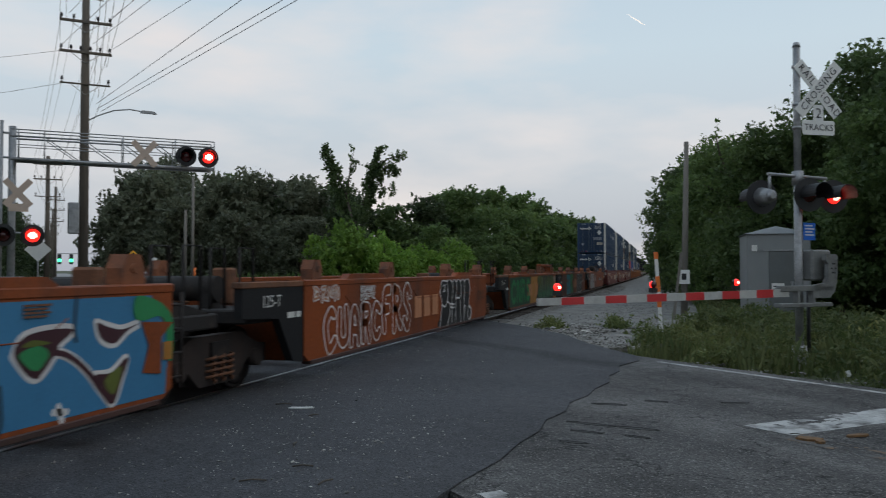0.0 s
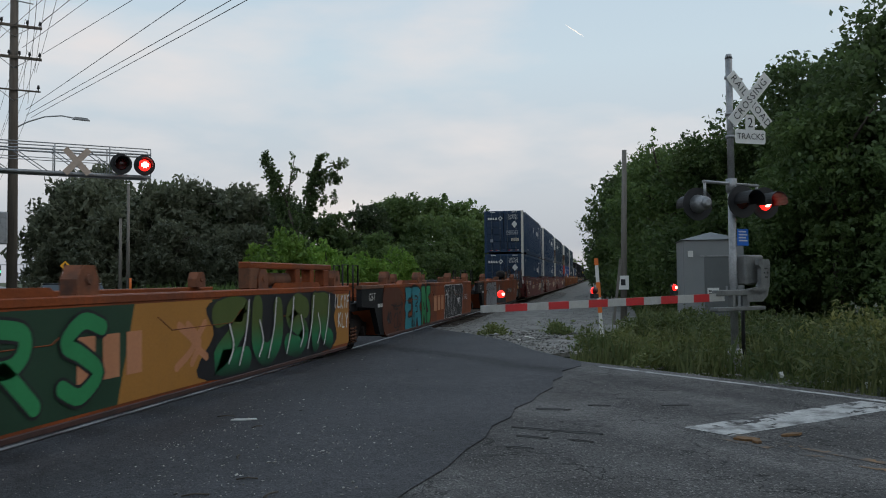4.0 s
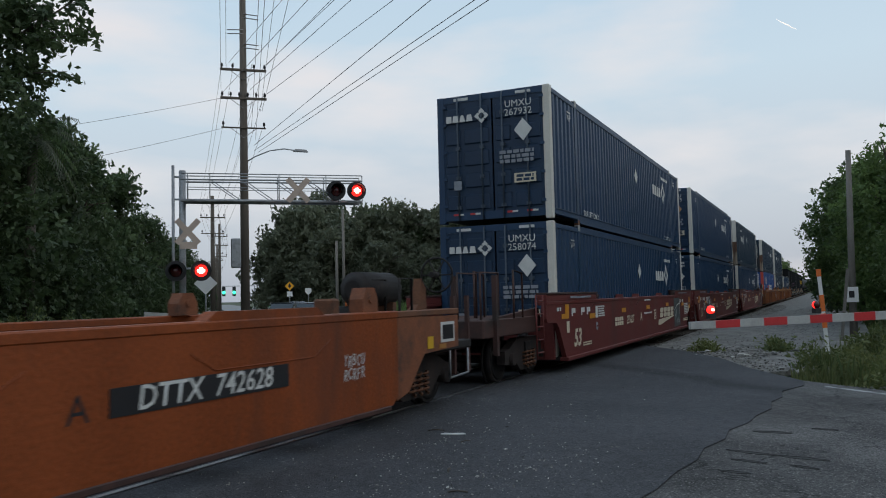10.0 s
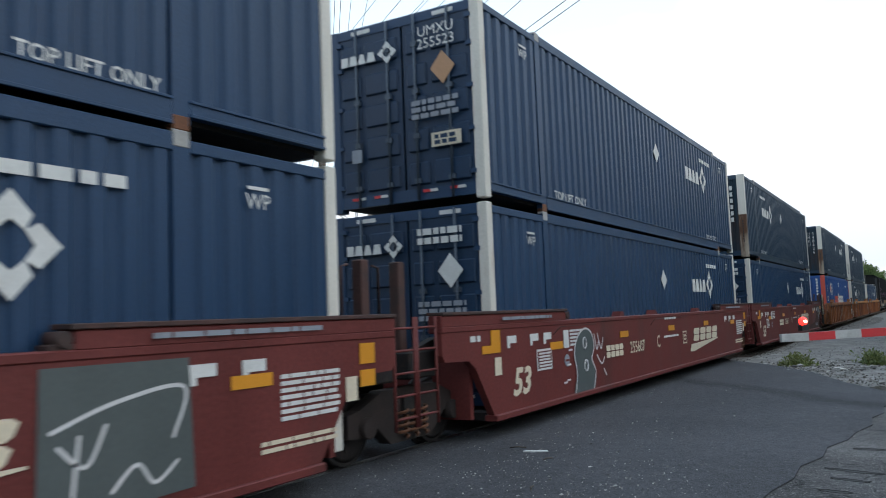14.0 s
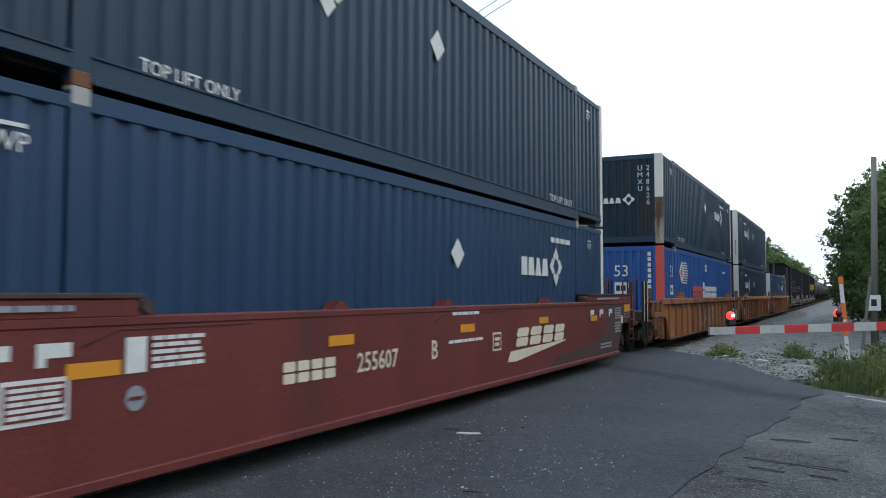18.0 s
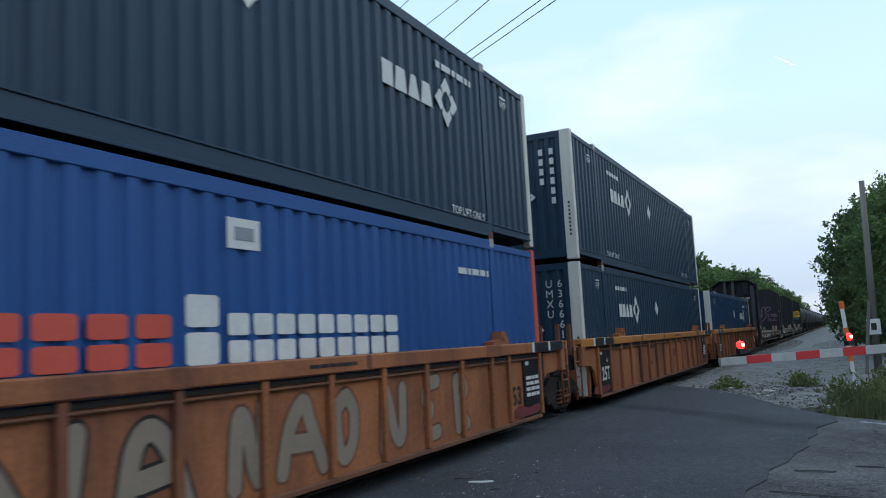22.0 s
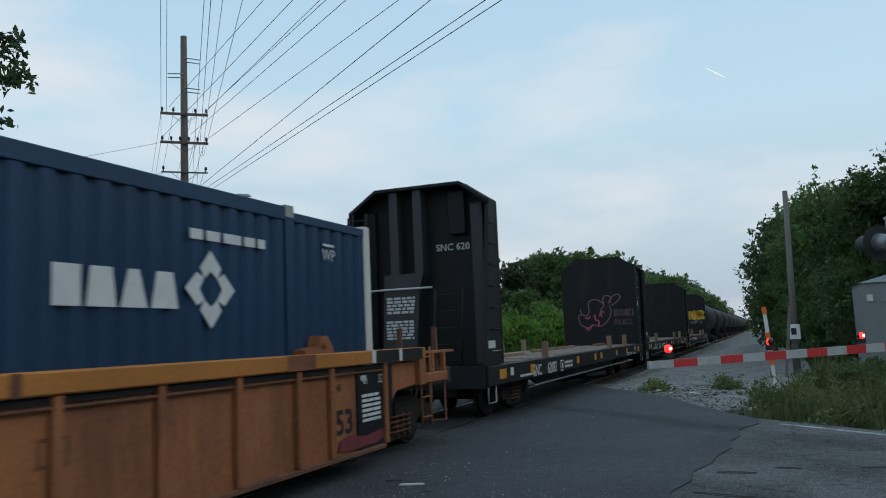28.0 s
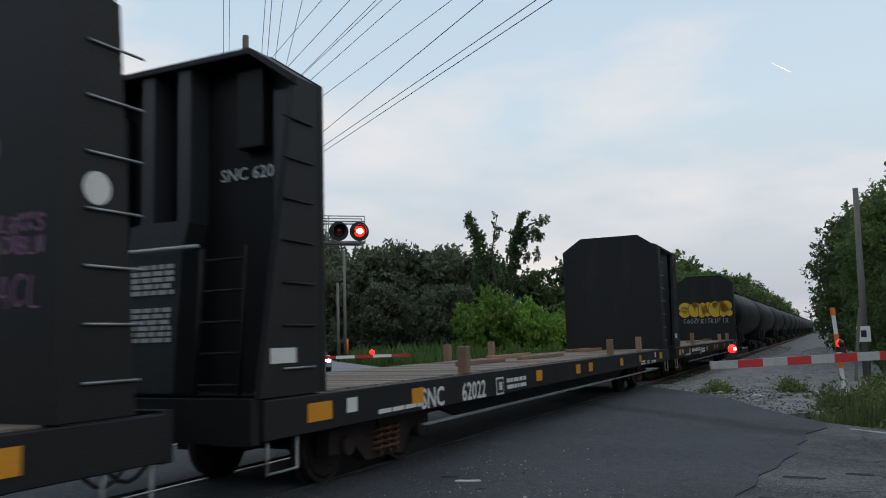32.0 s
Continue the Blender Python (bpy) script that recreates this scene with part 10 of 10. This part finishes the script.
# ---- loose stones, crumbs, torn asphalt and litter on the ground ----
def pebbles(name, label, spots, count, lo, hi, material, seed, z=0.0, flat=0.6, power=2.5, keep=None):
    """Loose angular stones over patches: (x, y, radius x, radius y, ground height)."""
    rnd = np.random.RandomState(seed)
    area = np.array([s[2] * s[3] for s in spots], float)
    sp = np.array(spots, float)[rnd.choice(len(spots), count, p=area / area.sum())]
    ang, rad = rnd.uniform(0, 2 * np.pi, count), rnd.rand(count) ** 0.6
    x, y = sp[:, 0] + np.cos(ang) * rad * sp[:, 2], sp[:, 1] + np.sin(ang) * rad * sp[:, 3]
    zz = sp[:, 4]
    if keep is not None:
        ok = keep(x, y)
        x, y, zz = x[ok], y[ok], zz[ok]
    n = len(x)
    s = lo + (hi - lo) * rnd.rand(n) ** power
    base = np.array(((1, 0, 0), (-0.3, 0.9, 0.1), (-0.7, -0.6, 0), (0.3, 0.2, 0.9), (0.1, -0.1, -0.8)))
    v = base[None] * rnd.uniform(0.6, 1.3, (n, 5, 3)) * s[:, None, None] * 0.5
    turn = rnd.uniform(0, 2 * np.pi, n)
    c, d = np.cos(turn)[:, None], np.sin(turn)[:, None]
    w = np.stack([v[..., 0] * c - v[..., 1] * d, v[..., 0] * d + v[..., 1] * c, v[..., 2] * flat], 2)
    w += np.stack([x, y, zz + s * 0.16], 1)[:, None]
    f = np.array(((0, 1, 3), (1, 2, 3), (2, 0, 3), (1, 0, 4), (2, 1, 4), (0, 2, 4)))
    faces = (f[None] + 5 * np.arange(n)[:, None, None]).reshape(-1, 3)
    me = raw(name, w.reshape(-1, 3).tolist(), faces.tolist(), material)
    return solid(name, me, material, label, "stones", kind="stuff")


def island_stone(name, lo, hi):
    """Stone whose grey varies from piece to piece."""
    m = bpy.data.materials.new(name)
    m.use_nodes = True
    nt = m.node_tree
    b = nt.nodes["Principled BSDF"]
    g, r = nt.nodes.new("ShaderNodeNewGeometry"), nt.nodes.new("ShaderNodeValToRGB")
    e = r.color_ramp.elements
    e[0].color, e[1].color = (*lo, 1), (*hi, 1)
    nt.links.new(g.outputs["Random Per Island"], r.inputs[0])
    nt.links.new(r.outputs[0], b.inputs["Base Color"])
    b.inputs["Roughness"].default_value = 0.9
    return m


CRUMB = island_stone("pale_crumb_stone", (0.08, 0.078, 0.072), (0.52, 0.50, 0.46))
GRIT = island_stone("grey_lane_stone", (0.07, 0.068, 0.062), (0.36, 0.34, 0.31))


def gouge(v, s, length, width, turn, k):
    """A torn groove in the old asphalt: a dark ragged sliver with a raised broken lip."""
    rnd = random.Random(k)
    n = 9
    up, dn, lip = [], [], []
    for i in range(n + 1):
        f = i / n
        half = width * math.sin(math.pi * min(max(f, 0.02), 0.98)) * rnd.uniform(0.5, 1.0) + 0.003
        off = rnd.uniform(-0.3, 0.3) * width
        up.append((f * length, off + half))
        dn.append((f * length, off - half))
        lip.append((f * length, off + half + rnd.uniform(0.01, 0.05)))
    m = Matrix.Translation(near_road(v, s) + Vector((0, 0, 0.001))) @ pose(0, 0, 0, 0, 0, turn)
    bm = B()
    prism(bm, dn + up[::-1], "z", 0.0, 0.004)
    t = solid("road_gouge", bm, TAR, "dark torn groove in the old asphalt", "road damage", m, kind="structure")
    bm = B()
    prism(bm, up + lip[::-1], "z", 0.0, 0.011)
    part("lip", bm, FLAKE, t, "raised broken asphalt lip")


def make_grit():
    patch = [(-3.2, 6.6, 1.5, 1.9, 0.014), (-3.9, 7.9, 0.9, 1.2, 0.014), (-2.6, 5.6, 1.1, 1.2, 0.014), (-3.7, 9.5, 1.1, 1.6, 0.014), (-2.2, 7.4, 0.9, 1.2, 0.014)]
    rnd0 = random.Random(2)
    keep = lambda x, y: (x > -4.7) & (x < -1.55)
    pebbles("road_crumbs", "pale stone crumbs strewn on the dark asphalt", patch, 900, 0.006, 0.034, CRUMB, 1, power=4.0, keep=keep)
    knots = [(rnd0.gauss(-3.1, 0.75), rnd0.gauss(7.2, 1.4), rnd0.uniform(0.06, 0.25), rnd0.uniform(0.06, 0.25), 0.014) for k in range(60)]
    pebbles("road_crumbs", "small heaps of pale crumbs on the dark asphalt", knots, 380, 0.007, 0.032, CRUMB, 11, power=3.0, keep=keep)
    pebbles("road_crumbs", "few larger chips on the dark asphalt", patch + [(-3.5, 13, 1.2, 4, 0.014)], 120, 0.02, 0.06, CRUMB, 2, flat=0.4, keep=keep)
    pebbles("road_crumbs", "grit along the rail", [(-4.95, 12, 0.4, 11, 0.014)], 900, 0.006, 0.03, GRIT, 3)
    pebbles("road_crumbs", "fine grit on the old road", [(1.0, 9.0, 2.6, 4.0, 0.0), (2.5, 6.0, 2.5, 3.0, 0.0)], 500, 0.004, 0.018, CRUMB, 4, keep=lambda x, y: x > -0.3)
    edge = [(-2.9, 20.6, 1.5, 1.6, -0.02), (-1.5, 19.0, 1.2, 1.2, -0.03), (-0.6, 17.7, 0.9, 0.9, -0.03), (-3.9, 22.6, 1.2, 1.3, -0.03), (-2.0, 22.5, 1.8, 2.0, -0.035)]
    on_lane = lambda x, y: ~((x < -1.4 - (y - 17.4) * 0.46) & (y < 23.5)) & (x > -5.0)
    pebbles("gravel_stones", "broken pale stones spilled at the lane mouth", edge, 2600, 0.02, 0.11, GRIT, 5, keep=on_lane)
    pebbles("gravel_stones", "flat pale lumps of broken paving", edge, 90, 0.10, 0.30, CRUMB, 6, flat=0.25, keep=on_lane)
    pebbles("gravel_stones", "stones along the verge foot", [near_road(10.7, s).to_tuple()[:2] + (0.9, 0.35, -0.06) for s in (3, 4.2, 5.4, 6.6, 7.8, 9.0, 10.2)], 700, 0.015, 0.08, GRIT, 7)
    pebbles("lane_gravel", "crushed stone on the service lane", [(-2.2, 27, 2.2, 5, -0.035), (-1.0, 36, 1.6, 9, -0.035), (-0.6, 60, 1.4, 18, -0.035)], 5200, 0.02, 0.07, GRIT, 8)
    pebbles("ballast_stones", "loose ballast between the rails and beside them", [(-5.0, 31, 1.0, 6, -0.10), (-4.6, 45, 1.0, 9, -0.10), (-4.3, 70, 1.2, 18, -0.10), (-6.25, 33, 0.7, 6, -0.09), (-8.4, 30, 1.0, 6, -0.10)], 9000, 0.03, 0.08, GRIT, 9)
    for k, (v, s, l, w, a) in enumerate(((6.2, 7.5, 0.75, 0.035, 200), (5.25, 6.75, 0.95, 0.03, 186), (5.5, 6.3, 0.85, 0.04, 190), (5.0, 6.35, 0.6, 0.025, 188), (6.9, 7.35, 0.5, 0.02, 195), (5.3, 5.9, 0.45, 0.02, 184), (4.6, 6.0, 0.5, 0.025, 192), (6.5, 8.6, 0.7, 0.015, 205), (7.6, 6.8, 0.6, 0.012, 215))):
        gouge(v, s, l * 0.55, w * 1.15, a - 180 - 22, k)
    # litter: a pale scrap, twigs, dead leaves, a crumpled bag in the verge
    rnd = random.Random(5)
    bm = B()
    prism(bm, [(-0.14, -0.02), (-0.02, -0.05), (0.15, -0.02), (0.13, 0.03), (0.02, 0.02), (-0.1, 0.04)], "z", 0, 0.012)
    solid("paper_scrap", bm, SCRAP, "pale torn paper scrap lying on the asphalt", "litter", pose(-3.91, 8.46, 0.015, 0, 0, 20))
    for x, y, ln, a in ((-2.97, 5.40, 0.2, 20), (-2.36, 5.46, 0.16, 75), (-2.79, 5.92, 0.17, 15), (-3.6, 8.0, 0.12, 60), (-3.1, 6.6, 0.14, 110), (-4.3, 8.6, 0.2, 10)):
        bm = B()
        path(bm, [(0, 0, 0), (ln * 0.5, 0.012, 0.008), (ln, -0.006, 0.004)], 0.007, n=5)
        solid("twig", bm, BARK, "dry twig lying on the asphalt", "twig", pose(x, y, 0.022, 0, 0, a))
    for x, y, s, a in ((1.39, 8.17, 0.13, 10), (1.46, 8.08, 0.1, 80), (1.85, 8.46, 0.12, 200)):
        bm = B()
        prism(bm, [(-s, 0), (-s * 0.4, -s * 0.45), (s * 0.5, -s * 0.3), (s, 0.02), (s * 0.4, s * 0.35), (-s * 0.5, s * 0.4)], "z", 0, 0.02)
        solid("dead_leaf", bm, DEADLEAF, "curled brown dead leaf on the road", "leaf", pose(x, y, 0.003, 4, 3, a))
    bm = B()
    bmesh.ops.create_icosphere(bm, subdivisions=3, radius=0.22)
    for v in bm.verts:
        v.co *= 1 + 0.5 * noise.noise(v.co * 9)
        v.co.z = max(v.co.z * 0.75, -0.05)
    solid("plastic_bag", bm, SCRAP, "crumpled white plastic bag in the grass", "litter", pose(4.33, 12.61, 0.0))
    for x, y, r in ((3.9, 12.9, 0.06), (3.4, 13.2, 0.05), (4.8, 12.3, 0.07), (2.9, 14.0, 0.05)):
        bm = B()
        bmesh.ops.create_icosphere(bm, subdivisions=2, radius=r)
        for v in bm.verts:
            v.co *= 1 + 0.6 * noise.noise(v.co * 30)
        solid("paper_litter", bm, SCRAP, "small white litter among the weeds", "litter", pose(x, y, -0.05))


make_grit()


def rolled(t):
    for (a, p), (b, q) in zip(ROLLED[:-1], ROLLED[1:]):
        if t <= b:
            return p + (q - p) * (t - a) / (b - a)
    return ROLLED[-1][1]


def when(s):
    for (a, p), (b, q) in zip(ROLLED[:-1], ROLLED[1:]):
        if s <= q:
            return a + (b - a) * (s - p) / (q - p)
    return ROLLED[-1][0]


def spin(wheel, rest, c):
    """A wheel turns as it rolls past between 30 m ahead of the viewer and 2 m short of him."""
    step = 1.4 * WR
    s0, s1 = max(0.0, c - 30), min(ROLLED[-1][1], c - 2)
    if s1 - s0 < step:
        return
    rows = [] if s0 == 0 else [(0.0, 0.0)]
    n = int((s1 - s0) / step)
    rows += [(when(s0 + k * step), k * step / WR) for k in range(n + 1)]
    rows = [r for k, r in enumerate(rows) if k == 0 or frame(r[0]) > frame(rows[k - 1][0])]
    if rows[-1][0] < 31.95:
        rows.append((32.0, rows[-1][1]))
    walk(wheel, [(t, Matrix.Translation(rest) @ Matrix.Rotation(a, 4, "X")) for t, a in rows])


def flash(ball, rest, phase, first, half):
    """A signal ball swings its lit half forwards and back again at every beat."""
    rows = [(0.0, 0.0 if phase else 180.0)]
    k = 0
    lit = bool(phase)
    while first + k * half < 31.8:
        t, a = first + k * half, rows[-1][1]
        rows += [(t - 0.05, a), (t - 0.0167, a + 60), (t + 0.0167, a + 120), (t + 0.05, a + 180)]
        k += 1
    rows.append((32.0, rows[-1][1]))
    walk(ball, [(t, pose(*rest, 0, 0, a)) for t, a in rows])


def motions():
    """The whole train rolls along the track, its wheels turn, and the crossing lamps flash by turns."""
    for ob, c, z in MOVING:
        walk(ob, [(t, pose(TRACK, c - s, z)) for t, s in ROLLED])
    for wheel, rest, c in WHEELS:
        spin(wheel, rest, c)
    for ball, rest in SWITCH:
        walk(ball, [(0.0, pose(*rest)), (18.0, pose(*rest)), (18.05, pose(*rest, 0, 0, 60)), (18.1, pose(*rest, 0, 0, 120)), (18.15, pose(*rest, 0, 0, 180)), (32.0, pose(*rest, 0, 0, 180))])
    for ball, rest, phase in FLASH:
        top = ball.parent.parent
        near = top.name.startswith("crossing")
        flash(ball, rest, phase, 0.54 if near else 0.447, 0.626 if near else 0.6345)


motions()
